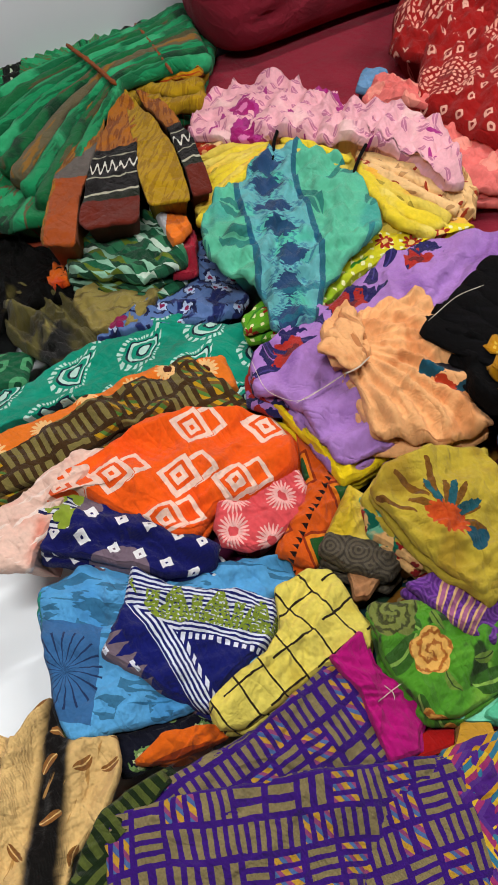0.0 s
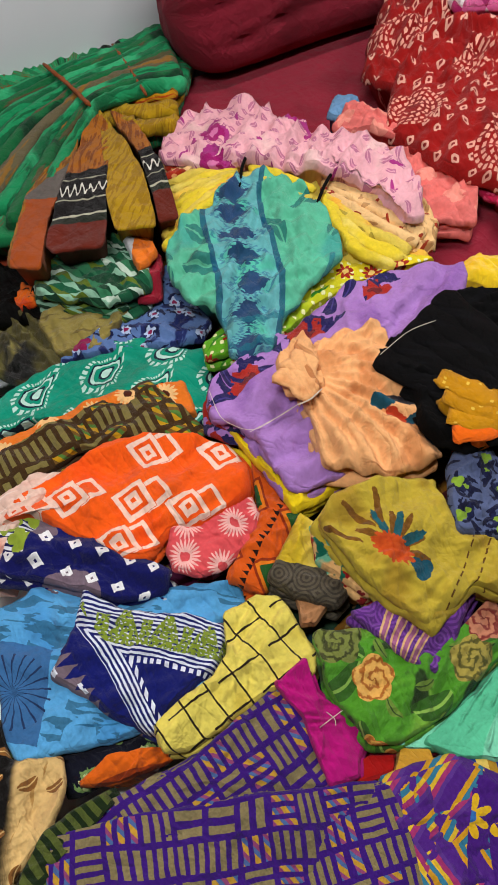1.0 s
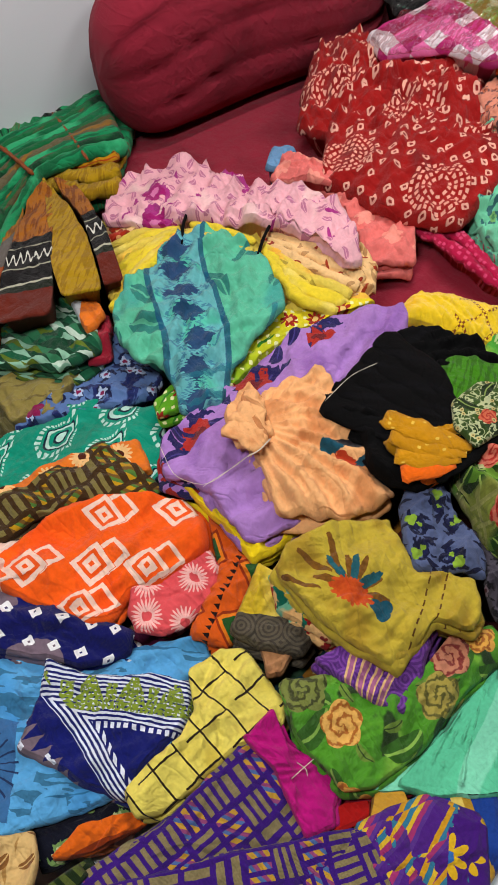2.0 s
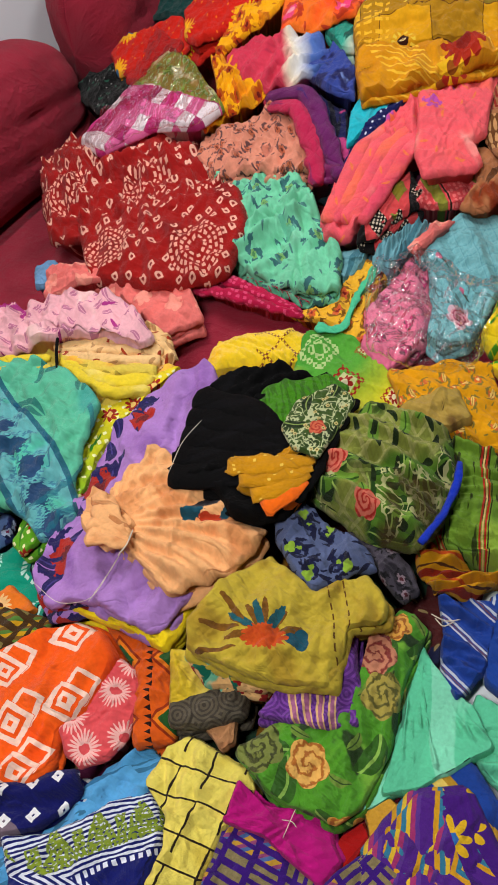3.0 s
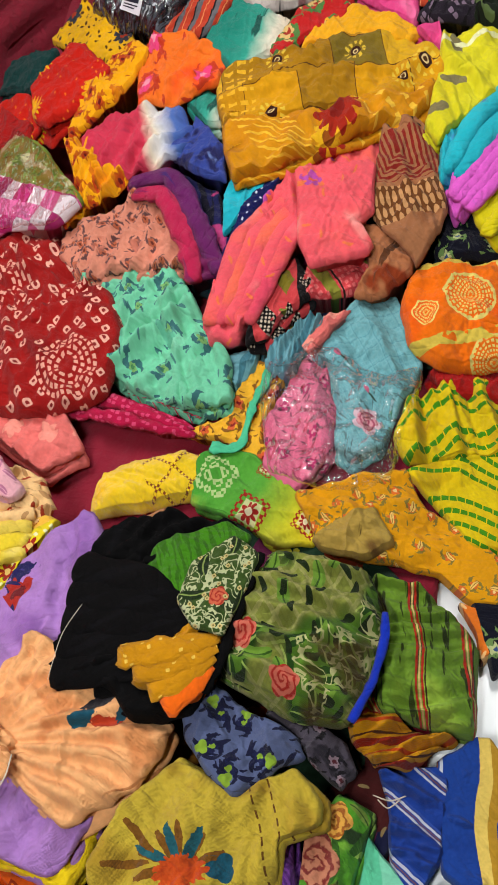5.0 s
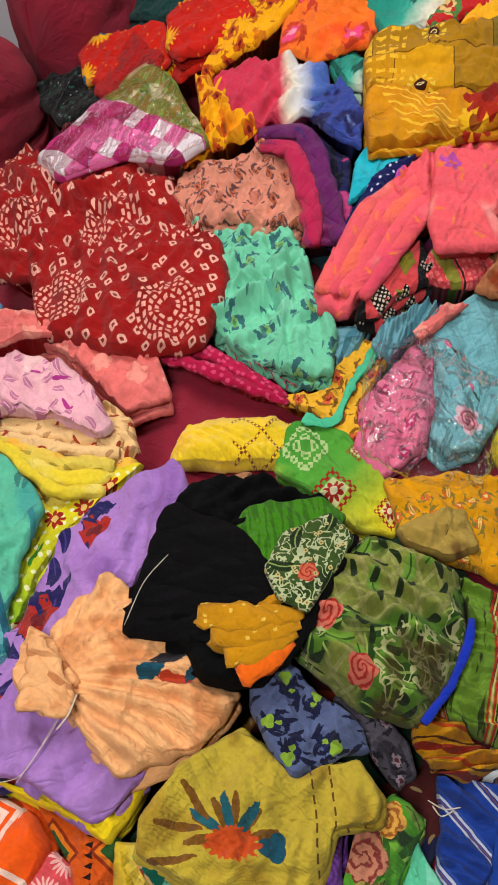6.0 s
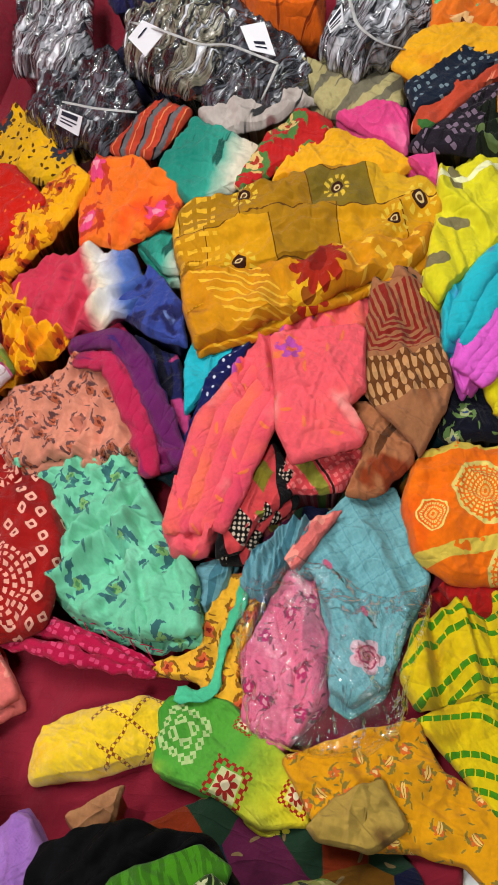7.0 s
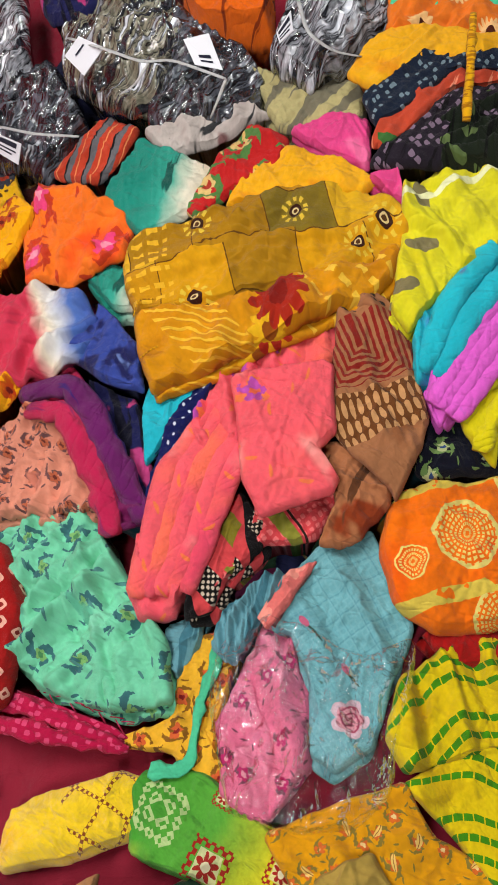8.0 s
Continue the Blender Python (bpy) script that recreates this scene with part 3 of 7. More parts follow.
def rose_green():
    n = Nodes("rose_green")
    col = blots(n, srgb(88, 158, 38), (140, 190, 70), 7.0, 0.55, 0.15)
    col = blots(n, col, (40, 70, 22), 13.0, 0.56, 0.05)
    col = leaves(n, col, 12.0, (58, 108, 28), 0.55, 0.42, share=0.6, vein=(150, 190, 90))
    col = leaves(n, col, 22.0, (120, 150, 60), 0.45, 0.36, share=0.4, vein=(50, 80, 24))
    for x0, y0, r, pale, deep in ((0.105, 0.105, 0.045, (205, 140, 110), (140, 55, 50)), (0.095, 0.03, 0.042, (180, 165, 80), (105, 100, 40)), (0.165, 0.145, 0.032, (230, 175, 80), (170, 100, 30)),
                                  (-0.075, -0.047, 0.04, (235, 185, 100), (180, 110, 40)), (-0.15, 0.0, 0.045, (130, 140, 70), (70, 75, 30)), (-0.055, -0.16, 0.028, (240, 190, 90), (200, 120, 40))):
        col = rose(n, col, x0, y0, r, pale, deep)
    return n.done(col, rough=0.5)


ROSE_GREEN = rose_green()


def violet():
    n = Nodes("violet")
    ring = n.fr(n.mul(n.hyp(n.sub(n.fr(n.mul(n.u, 22.0)), 0.5), n.sub(n.fr(n.mul(n.v, 22.0)), 0.5)), 6.0))
    col = n.mix(n.gt(ring, 0.5), srgb(132, 76, 168), srgb(104, 54, 140))
    f = n.sub(n.u, 0.0)
    for lo in (-0.03, -0.008, 0.014, 0.036):
        col = n.mix(n.within(f, lo, lo + 0.004), col, srgb(230, 190, 140))
        col = n.mix(n.within(f, lo + 0.004, lo + 0.011), col, srgb(175, 110, 150))
        col = n.mix(n.within(f, lo + 0.011, lo + 0.014), col, srgb(230, 190, 140))
    return n.done(col)


VIOLET = violet()


def olive_flower():
    n = Nodes("olive_flower")
    col = blots(n, srgb(198, 176, 64), (174, 146, 50), 8.0, 0.5, 0.15)
    fuzz = n.mul(n.sub(n.noise(110.0, 3.0), 0.5), 0.03)
    th = n.ang(n.v, n.u)
    rad = n.add(n.hyp(n.u, n.v), fuzz)
    fan = n.m("POWER", n.ab(n.sn(n.add(n.mul(th, 5.5), 0.4))), 1.6)
    spike = n.mul(n.lt(rad, n.mul(n.add(0.25, n.mul(fan, 0.75)), 0.072)), n.gt(n.v, -0.004))
    brown = n.mix(n.noise(70.0, 3.0), srgb(84, 52, 14), srgb(160, 112, 40))
    col = n.mix(spike, col, brown)
    fan2 = n.m("POWER", n.ab(n.sn(n.add(n.mul(th, 4.0), 1.2))), 2.5)
    col = n.mix(n.mul(n.lt(rad, n.mul(n.add(0.2, n.mul(fan2, 0.8)), 0.074)), n.gt(n.v, 0.012)), col, n.mix(n.noise(60.0, 3.0), srgb(16, 70, 84), srgb(50, 122, 132)))
    col = bloom(n, col, 0.062, -0.008, 0.024, 3, (26, 88, 108))
    face = n.mix(n.noise(90.0, 3.0), srgb(226, 110, 40), srgb(176, 46, 18))
    flat = n.hyp(n.u, n.mul(n.add(n.v, 0.004), 1.7))
    col = n.mix(n.lt(n.add(flat, fuzz), n.mul(n.add(0.8, n.mul(n.ab(n.sn(n.mul(th, 9.0))), 0.2)), 0.044)), col, face)
    for dx, dy, lean in ((-0.075, 0.03, 20), (-0.09, -0.012, 8), (-0.05, 0.06, 60)):
        a, b = turned(n, -lean, n.sub(n.u, dx), n.sub(n.v, dy))
        col = n.mix(n.lt(n.add(n.hyp(a, n.mul(b, 6.0)), fuzz), 0.036), col, brown)
    seam = n.mul(n.mx(n.within(n.u, 0.125, 0.128), n.within(n.u, 0.155, 0.158)), n.gt(n.fr(n.mul(n.v, 50.0)), 0.35))
    return n.done(n.mix(seam, col, srgb(110, 75, 20)))


OLIVE_FLOWER = olive_flower()


def leaf_print():
    n = Nodes("leaf_print")
    col = blots(n, srgb(142, 150, 70), (176, 172, 104), 7.0, 0.5, 0.12)
    col = plaid(n, col, 0.03, (196, 190, 132), 0.4, 0.22)
    col = plaid(n, col, 0.009, (110, 120, 50), 0.25, 0.3)
    col = n.mix(n.smooth(n.noise(5.0, 2.0), 0.47, 0.53), col, leaves(n, srgb(92, 132, 42), 25.0, (40, 78, 22), 0.62, 0.5, share=0.9, vein=(150, 176, 90)))
    col = leaves(n, col, 19.0, (120, 158, 60), 0.5, 0.42, share=0.45, vein=(60, 96, 30))
    col = leaves(n, col, 36.0, (34, 52, 18), 0.5, 0.4, share=0.35)
    lace = n.mul(n.lt(n.ab(n.sub(n.noise(36.0, 2.0, warp=0.6), 0.5)), 0.03), n.gt(n.noise(6.0, 1.0), 0.56))
    col = n.mix(n.mul(lace, 0.8), col, srgb(206, 204, 150))
    low = n.smooth(n.sub(n.noise(8.0, 2.0), n.mul(n.v, 2.2)), 0.68, 0.76)
    col = n.mix(n.mul(low, 0.75), col, srgb(84, 64, 24))
    for x0, y0, r in ((-0.085, 0.045, 0.026), (-0.08, -0.05, 0.022)):
        col = rose(n, col, x0, y0, r, (214, 120, 100), (176, 44, 36))
    return n.done(col, rough=0.6)


def damask():
    n = Nodes("damask")
    col = blots(n, srgb(66, 92, 36), (40, 62, 24), 9.0, 0.5, 0.1)
    scroll = n.lt(n.ab(n.sub(n.noise(62.0, 1.0, warp=1.0), 0.5)), 0.05)
    col = n.mix(n.mul(scroll, 0.85), col, srgb(206, 212, 168))
    col = leaves(n, col, 20.0, (30, 52, 18), 0.42, 0.42, share=0.5, vein=(140, 160, 90))
    col = rose(n, col, 0.0, -0.01, 0.018, (206, 110, 80), (170, 50, 36))
    return n.done(dots(n, col, 110.0, (206, 190, 130), 0.4, (120, 110, 60), share=0.1), rough=0.6)


LEAF_PRINT = leaf_print()
DAMASK = damask()


def green_stripe():
    n = Nodes("green_stripe")
    col = hatch(n, srgb(116, 152, 50), 90, 60.0, (55, 70, 22), 0.56, 5.0)
    col = blots(n, col, (150, 180, 70), 6.0, 0.55, 0.1)
    col = bands(n, col, n.u, 0.095, (0.0, 0.05, (186, 52, 36)), (0.07, 0.11, (222, 196, 130)), (0.13, 0.18, (186, 52, 36)), (0.2, 0.23, (60, 40, 20)))
    return n.done(col, rough=0.6)


GREEN_STRIPE = green_stripe()
RUST_STRIPE = build("rust_stripe", (205, 148, 14), (lambda n, c: bands(n, c, n.v, 0.05, (0.0, 0.2, (150, 45, 20)), (0.3, 0.36, (90, 50, 20)), (0.6, 0.7, (190, 80, 20)))), rough=0.55)
BLUE_YELLOW = build("blue_yellow", (34, 76, 160), (blots, (20, 50, 120), 8.0, 0.5, 0.2), (lambda n, c: bands(n, c, n.u, 0.17, (0.0, 0.12, (232, 205, 110)), (0.12, 0.2, (190, 150, 50)), (0.5, 0.53, (200, 205, 215)), (0.56, 0.58, (150, 90, 60)), (0.6, 0.63, (200, 205, 215)))), rough=0.55)
BLUE_GREY = build("blue_grey", (34, 72, 158), (blots, (20, 48, 118), 8.0, 0.5, 0.2), (lambda n, c: bands(n, c, n.u, 0.075, (0.0, 0.05, (196, 200, 212)), (0.08, 0.1, (150, 96, 70)), (0.13, 0.19, (196, 200, 212)), (0.22, 0.26, (60, 90, 170)))), rough=0.6)
RED_STRIPE = build("red_stripe", (205, 78, 52), (lambda n, c: bands(n, c, n.v, 0.045, (0.0, 0.3, (120, 118, 122)), (0.3, 0.38, (40, 36, 40)), (0.72, 0.78, (235, 150, 100)))))
BORDER_BLACK = build("border_black", (176, 112, 30), (hatch, 85, 90.0, (140, 80, 22), 0.5), (lambda n, c: once(n, c, n.mul(n.v, 0.35), (-0.5, 0.035, (112, 40, 22)), (0.035, 0.045, (30, 40, 26)), (0.045, 0.048, (190, 190, 170)), (0.048, 0.115, (16, 14, 16)), (0.066, 0.068, (170, 170, 150)), (0.098, 0.1, (170, 170, 150)))),
                     (lambda n, c: n.mix(n.mul(n.within(n.mul(n.v, 0.35), 0.074, 0.092), n.lt(n.ab(n.sub(n.sub(n.mul(n.v, 0.35), 0.083), n.mul(n.sn(n.mul(n.u, 330.0)), 0.006))), 0.0025)), c, srgb(225, 225, 215))))
GREY_RUST = build("grey_rust", (168, 118, 30), (hatch, 85, 90.0, (130, 85, 20), 0.5), (lambda n, c: n.mix(n.mul(n.within(n.mul(n.v, 0.35), 0.045, 0.15), n.lt(n.mul(n.v, 0.35), n.add(0.10, n.mul(n.u, 0.6)))), c, srgb(112, 106, 100))), (lambda n, c: n.mix(n.mul(n.lt(n.v, 0.13), n.gt(n.u, n.sub(-0.055, n.mul(n.v, 0.1)))), c, srgb(170, 84, 24))))


def green_saree():
    n = Nodes("green_saree")
    f = n.noise(7.0, 3.0, at=n.xyz(n.mul(n.ang(n.v, n.u), 1.6), n.mul(n.hyp(n.u, n.v), 0.5)))
    col = n.ramp(f, (0, srgb(12, 70, 45)), (0.36, srgb(22, 128, 80)), (0.46, srgb(40, 168, 112)), (0.53, srgb(112, 104, 70)), (0.57, srgb(26, 136, 84)), (0.66, srgb(128, 92, 30)), (0.7, srgb(34, 150, 98)))
    band = n.within(n.hyp(n.u, n.v), 0.2, 0.25)
    col = n.mix(band, col, srgb(14, 24, 18))
    col = n.mix(n.mul(n.within(n.hyp(n.u, n.v), 0.222, 0.228), n.gt(n.sn(n.mul(n.ang(n.v, n.u), 90.0)), 0.0)), col, srgb(200, 215, 190))
    return n.done(col, rough=0.6)


GREEN_SAREE = green_saree()


def triangles():
    n = Nodes("triangles")
    x, y = n.mul(n.add(n.u, n.mul(n.v, 0.5)), 36.0), n.mul(n.v, 30.0)
    ix, iy = n.fl(x), n.fl(y)
    tri = n.gt(n.add(n.sub(x, ix), n.sub(y, iy)), 1.0)
    h = white(n, n.add(ix, n.mul(tri, 0.5)), iy)
    return n.done(n.ramp(h, (0, srgb(24, 74, 50)), (0.25, srgb(60, 128, 92)), (0.45, srgb(30, 100, 70)), (0.6, srgb(150, 195, 170)), (0.75, srgb(105, 125, 40)), (0.88, srgb(200, 220, 205))))


TRIANGLES = triangles()


def velvet():
    n = Nodes("velvet")
    col = blots(n, srgb(252, 216, 30), (246, 196, 10), 9.0, 0.5, 0.2)
    a, b = turned(n, 45)
    f, g = n.ab(n.sub(n.fr(n.mul(a, 18.0)), 0.5)), n.ab(n.sub(n.fr(n.mul(b, 18.0)), 0.5))
    net = n.lt(n.mn(f, g), 0.06)
    spot = n.gt(n.mul(n.sn(n.mul(a, 620.0)), n.sn(n.mul(b, 620.0))), 0.0)
    return n.done(n.mix(n.mul(n.mul(net, spot), n.gt(n.u, 0.02)), col, srgb(150, 80, 20)), rough=0.95, sheen=0.3)


VELVET = velvet()


def green_diamond():
    n = Nodes("green_diamond")
    col = gradient(n, 0, -50, (0.3, (70, 158, 56)), (0.48, (104, 180, 70)), (0.58, (216, 212, 50)), (0.7, (246, 212, 34)))
    col = blots(n, col, (226, 226, 90), 5.0, 0.56, 0.12, 0.6)
    # cream lace diamond
    x, y = n.add(n.u, 0.053), n.sub(n.v, 0.10)
    dx, dy = n.fl(n.mul(n.ab(x), 190.0)), n.fl(n.mul(n.ab(y), 190.0))
    st = n.add(dx, dy)
    holes = n.gt(n.fr(n.mul(n.add(dx, n.mul(dy, 2.0)), 0.3334)), 0.2)
    col = n.mix(n.mul(n.mul(n.lt(st, 10.5), n.gt(n.fr(n.mul(st, 0.2)), 0.25)), holes), col, srgb(190, 216, 150))
    # red and white lace medallions
    for x0, y0, k in ((0.0, 0.005, 1.0), (0.107, -0.037, 0.7), (-0.02, -0.11, 0.6), (0.055, 0.09, 0.5)):
        x, y = turned(n, 45, n.sub(n.u, x0), n.sub(n.v, y0))
        rim = n.mx(n.ab(x), n.ab(y))
        saw = n.gt(n.mul(n.sn(n.mul(x, 420.0 / k)), n.sn(n.mul(y, 420.0 / k))), -0.1)
        col = n.mix(n.mul(n.within(rim, 0.023 * k, 0.034 * k), saw), col, srgb(172, 46, 36))
        col = n.mix(n.mul(n.lt(rim, 0.021 * k), 0.7), col, srgb(232, 224, 180))
        col = bloom(n, col, x0, y0, 0.021 * k, 8, (172, 46, 36), (236, 226, 190), cut=0.55)
    return n.done(col)


GREEN_DIAMOND = green_diamond()


def blue_check():
    n = Nodes("blue_check")
    col = blots(n, srgb(126, 186, 194), (112, 170, 182), 8.0, 0.5, 0.2)
    col = plaid(n, col, 0.034, (80, 140, 155), 0.35, 0.08)
    col = plaid(n, col, 0.011, (150, 205, 210), 0.25, 0.3)
    for x0, y0, s in ((0.012, 0.15, 1.0), (-0.05, 0.25, 0.7), (0.035, 0.06, 0.8)):
        a, b = n.sub(n.u, x0), n.sub(n.v, y0)
        col = n.mix(n.lt(n.hyp(n.mul(n.add(a, n.mul(b, 0.2)), 8.0), n.add(b, 0.018 * s)), 0.02 * s), col, srgb(60, 90, 80))
        col = n.mix(n.lt(n.hyp(n.mul(a, 1.8), n.sub(b, 0.006)), 0.012 * s), col, srgb(205, 110, 140))
    col = bloom(n, col, 0.0, 0.0, 0.032, 5, (222, 190, 202), cut=0.3)
    col = rose(n, col, 0.0, 0.0, 0.023, (225, 160, 172), (175, 75, 105))
    return n.done(col)


BLUE_CHECK = blue_check()
BLUE_COIL = build("blue_coil", (118, 172, 184), (hatch, 30, 40.0, (80, 135, 150), 0.55))


def orange_tie():
    n = Nodes("orange_tie")
    col = blots(n, srgb(252, 130, 8), (245, 105, 5), 6.0, 0.5, 0.2)
    pale = srgb(240, 222, 130)
    a, b = turned(n, -27)
    for x0, y0, r in ((0.0, 0.0, 0.058), (-0.105, -0.02, 0.03), (0.01, -0.14, 0.05), (0.13, 0.08, 0.05), (0.15, -0.1, 0.055)):
        dx, dy = n.sub(a, x0), n.sub(b, y0)
        th = n.ang(dy, dx)
        rad = n.add(n.mx(n.hyp(dx, dy), n.mul(n.add(n.ab(dx), n.ab(dy)), 0.78)), n.mul(n.sub(n.noise(30.0, 2.0), 0.5), 0.012))
        rings = n.mul(n.lt(rad, r), n.mx(n.gt(rad, r * 0.9), n.mul(n.gt(n.fr(n.mul(rad, 130.0)), 0.45), n.gt(n.sn(n.mul(th, 26.0)), -0.4))))
        col = n.mix(rings, col, pale)
    bar = n.mul(n.mx(n.within(b, 0.082, 0.105), n.within(b, -0.098, -0.075)), n.gt(n.noise(26.0, 2.0), 0.42))
    return n.done(n.mix(bar, col, srgb(230, 205, 90)), rough=0.55)


ORANGE_TIE = orange_tie()


def yel_green():
    n = Nodes("yel_green")
    col = blots(n, srgb(232, 206, 14), (215, 180, 8), 7.0, 0.5, 0.2)
    wave = n.add(n.v, n.mul(n.sn(n.mul(n.u, 24.0)), 0.018))
    f = n.fr(n.mul(wave, 1 / 0.030))
    dash = n.gt(n.fr(n.add(n.mul(n.u, 55.0), n.mul(n.fl(n.mul(wave, 1 / 0.03)), 0.37))), 0.12)
    group = n.gt(n.fr(n.mul(wave, 1 / 0.15)), 0.25)
    on = n.mul(n.mul(n.within(f, 0.2, 0.58), dash), group)
    return n.done(n.mix(on, col, srgb(78, 152, 18)), rough=0.65)


YEL_GREEN = yel_green()


def bandhani():
    n = Nodes("bandhani")
    col = blots(n, srgb(168, 24, 22), (140, 16, 18), 7.0, 0.5, 0.2)
    pale = srgb(238, 180, 160)
    d, r1, x, y, r2 = n.cells(5.5, even=0.45)
    rad, th = n.hyp(x, y), n.ang(y, x)
    circ = None
    for ra, k in ((0.12, 10.0), (0.2, 16.0), (0.28, 22.0), (0.36, 28.0)):
        ring = n.mul(n.within(rad, ra, ra + 0.045), n.gt(n.sn(n.mul(th, k)), -0.35))
        circ = ring if circ is None else n.mx(circ, ring)
    big = n.lt(r2, 0.6)
    small = dots(n, col, 30.0, (238, 184, 165), 0.27, (150, 40, 40), even=0.5, share=0.7)
    col = n.mix(n.mul(big, n.lt(rad, 0.42)), small, col)
    return n.done(n.mix(n.mul(big, circ), col, pale), rough=0.65)


BANDHANI = bandhani()


def batik():
    n = Nodes("batik")
    col = blots(n, srgb(176, 122, 84), (150, 96, 60), 8.0, 0.5, 0.15)
    chev = n.fr(n.mul(n.add(n.mx(n.ab(n.u), n.sub(0.06, n.v)), 0.0), 88.0))
    col = n.mix(n.mul(n.within(n.v, -0.01, 0.11), n.lt(chev, 0.5)), col, srgb(150, 44, 34))
    bead = n.lt(n.hyp(n.sub(n.fr(n.mul(n.u, 64.0)), 0.5), n.mul(n.sub(n.fr(n.mul(n.v, 36.0)), 0.5), 0.7)), 0.32)
    col = n.mix(n.within(n.v, -0.10, -0.02), col, srgb(120, 74, 36))
    col = n.mix(n.mul(n.within(n.v, -0.10, -0.02), bead), col, srgb(208, 160, 110))
    col = n.mix(n.mul(n.gt(n.v, 0.12), n.gt(n.noise(50.0, 2.0), 0.55)), col, srgb(40, 26, 24))
    col = n.mix(n.gt(n.v, 0.15), col, srgb(200, 150, 120))
    return n.done(col)


BATIK = batik()
BATIK_KNOT = build("batik_knot", (186, 124, 84), (blots, (150, 66, 30), 7.0, 0.52, 0.06), (hatch, 50, 30.0, (110, 68, 40), 0.6))


def mustard():
    n = Nodes("mustard")
    a, b = turned(n, -33)
    # patches of several browns and golds with thin seams
    x, y = n.mul(a, 1 / 0.135), n.mul(b, 1 / 0.095)
    x = n.add(x, n.mul(n.fl(y), 0.37))
    bend = n.mul(n.sn(n.mul(a, 22.0)), 0.10)
    y = n.add(y, bend)
    ix, iy = n.fl(x), n.fl(y)
    fx, fy = n.sub(x, ix), n.sub(y, iy)
    h = white(n, ix, iy)
    col = n.ramp(h, (0, srgb(206, 150, 10)), (0.35, srgb(180, 134, 14)), (0.55, srgb(220, 164, 10)), (0.74, srgb(142, 120, 34)), (0.86, srgb(222, 176, 30)))
    check = n.mx(n.lt(n.fr(n.mul(a, 110.0)), 0.28), n.lt(n.fr(n.mul(b, 110.0)), 0.28))
    col = n.mix(n.mul(n.within(h, 0.74, 0.86), check), col, srgb(80, 58, 16))
    seam = n.mx(n.lt(fx, 0.016), n.lt(fy, 0.022))
    col = n.mix(seam, col, srgb(112, 72, 12))
    for x0, y0 in ((0.071, 0.003), (0.119, -0.119), (-0.170, 0.016), (-0.070, 0.122), (0.188, -0.122)):
        dx, dy = n.sub(n.u, x0), n.sub(n.v, y0)
        rad = n.hyp(dx, dy)
        petal = n.mul(n.within(rad, 0.018, 0.028), n.gt(n.sn(n.mul(n.ang(dy, dx), 10.0)), 0.0))
        col = n.mix(petal, col, srgb(232, 200, 70))
        col = n.mix(n.lt(rad, 0.0135), col, srgb(66, 28, 12))
        col = n.mix(n.lt(rad, 0.0075), col, srgb(226, 204, 150))
        col = n.mix(n.lt(rad, 0.0045), col, srgb(96, 60, 16))
    left = n.lt(a, -0.19)
    dash = n.mul(n.lt(n.fr(n.mul(b, 1 / 0.022)), 0.35), n.gt(n.fr(n.mul(a, 1 / 0.03)), 0.3))
    col = n.mix(n.mul(left, dash), col, srgb(240, 190, 50))
    return n.done(col, rough=0.6)


MUSTARD = mustard()


def mustard_band():
    n = Nodes("mustard_band")
    a, b = turned(n, 14)
    col = blots(n, srgb(222, 156, 6), (205, 138, 5), 8.0, 0.5, 0.2)
    chev = n.fr(n.mul(n.add(a, n.mul(b, 0.8)), 1 / 0.02))
    col = n.mix(n.mul(n.within(a, -0.2, -0.09), n.lt(chev, 0.3)), col, srgb(244, 196, 60))
    dash = n.mul(n.lt(n.fr(n.mul(a, 1 / 0.045)), 0.28), n.gt(n.fr(n.mul(b, 1 / 0.03)), 0.3))
    col = n.mix(n.mul(dash, n.gt(a, 0.05)), col, srgb(244, 200, 70))
    col = bloom(n, col, -0.055, -0.03, 0.042, 9, (240, 190, 30), (160, 90, 10), x=a, y=b)
    col = bloom(n, col, 0.0, 0.0, 0.058, 11, (172, 44, 20), (140, 30, 16), x=a, y=b)
    return n.done(col, rough=0.6)


MUSTARD_BAND = mustard_band()
YEL_GREY = build("yel_grey", (234, 226, 30), (blots, (225, 210, 20), 8.0, 0.5, 0.2), (leaves, 11.0, (140, 130, 90), 0.34, 0.5, {"share": 0.55}), (lambda n, c: n.mix(n.within(n.add(n.v, n.mul(n.u, 0.4)), 0.1, 0.112), c, srgb(250, 250, 200))), rough=0.5)


def black_diamond():
    n = Nodes("black_diamond")
    a, b = turned(n, 60)
    f, g = n.fr(n.mul(a, 1 / 0.09)), n.fr(n.mul(b, 1 / 0.06))
    d = n.add(n.ab(n.sub(f, 0.5)), n.ab(n.sub(g, 0.5)))
    h = white(n, n.fl(n.mul(a, 1 / 0.09)), n.fl(n.mul(b, 1 / 0.06)))
    fine = n.gt(n.mul(n.sn(n.mul(n.u, 500.0)), n.sn(n.mul(n.v, 500.0))), 0.2)
    inner = n.mix(n.gt(h, 0.5), n.mix(fine, srgb(20, 14, 14), srgb(215, 200, 180)), srgb(140, 130, 40))
    return n.done(n.mix(n.lt(d, 0.42), n.mix(n.gt(h, 0.4), srgb(18, 14, 18), srgb(215, 80, 84)), inner))


BLACK_DIAMOND = black_diamond()


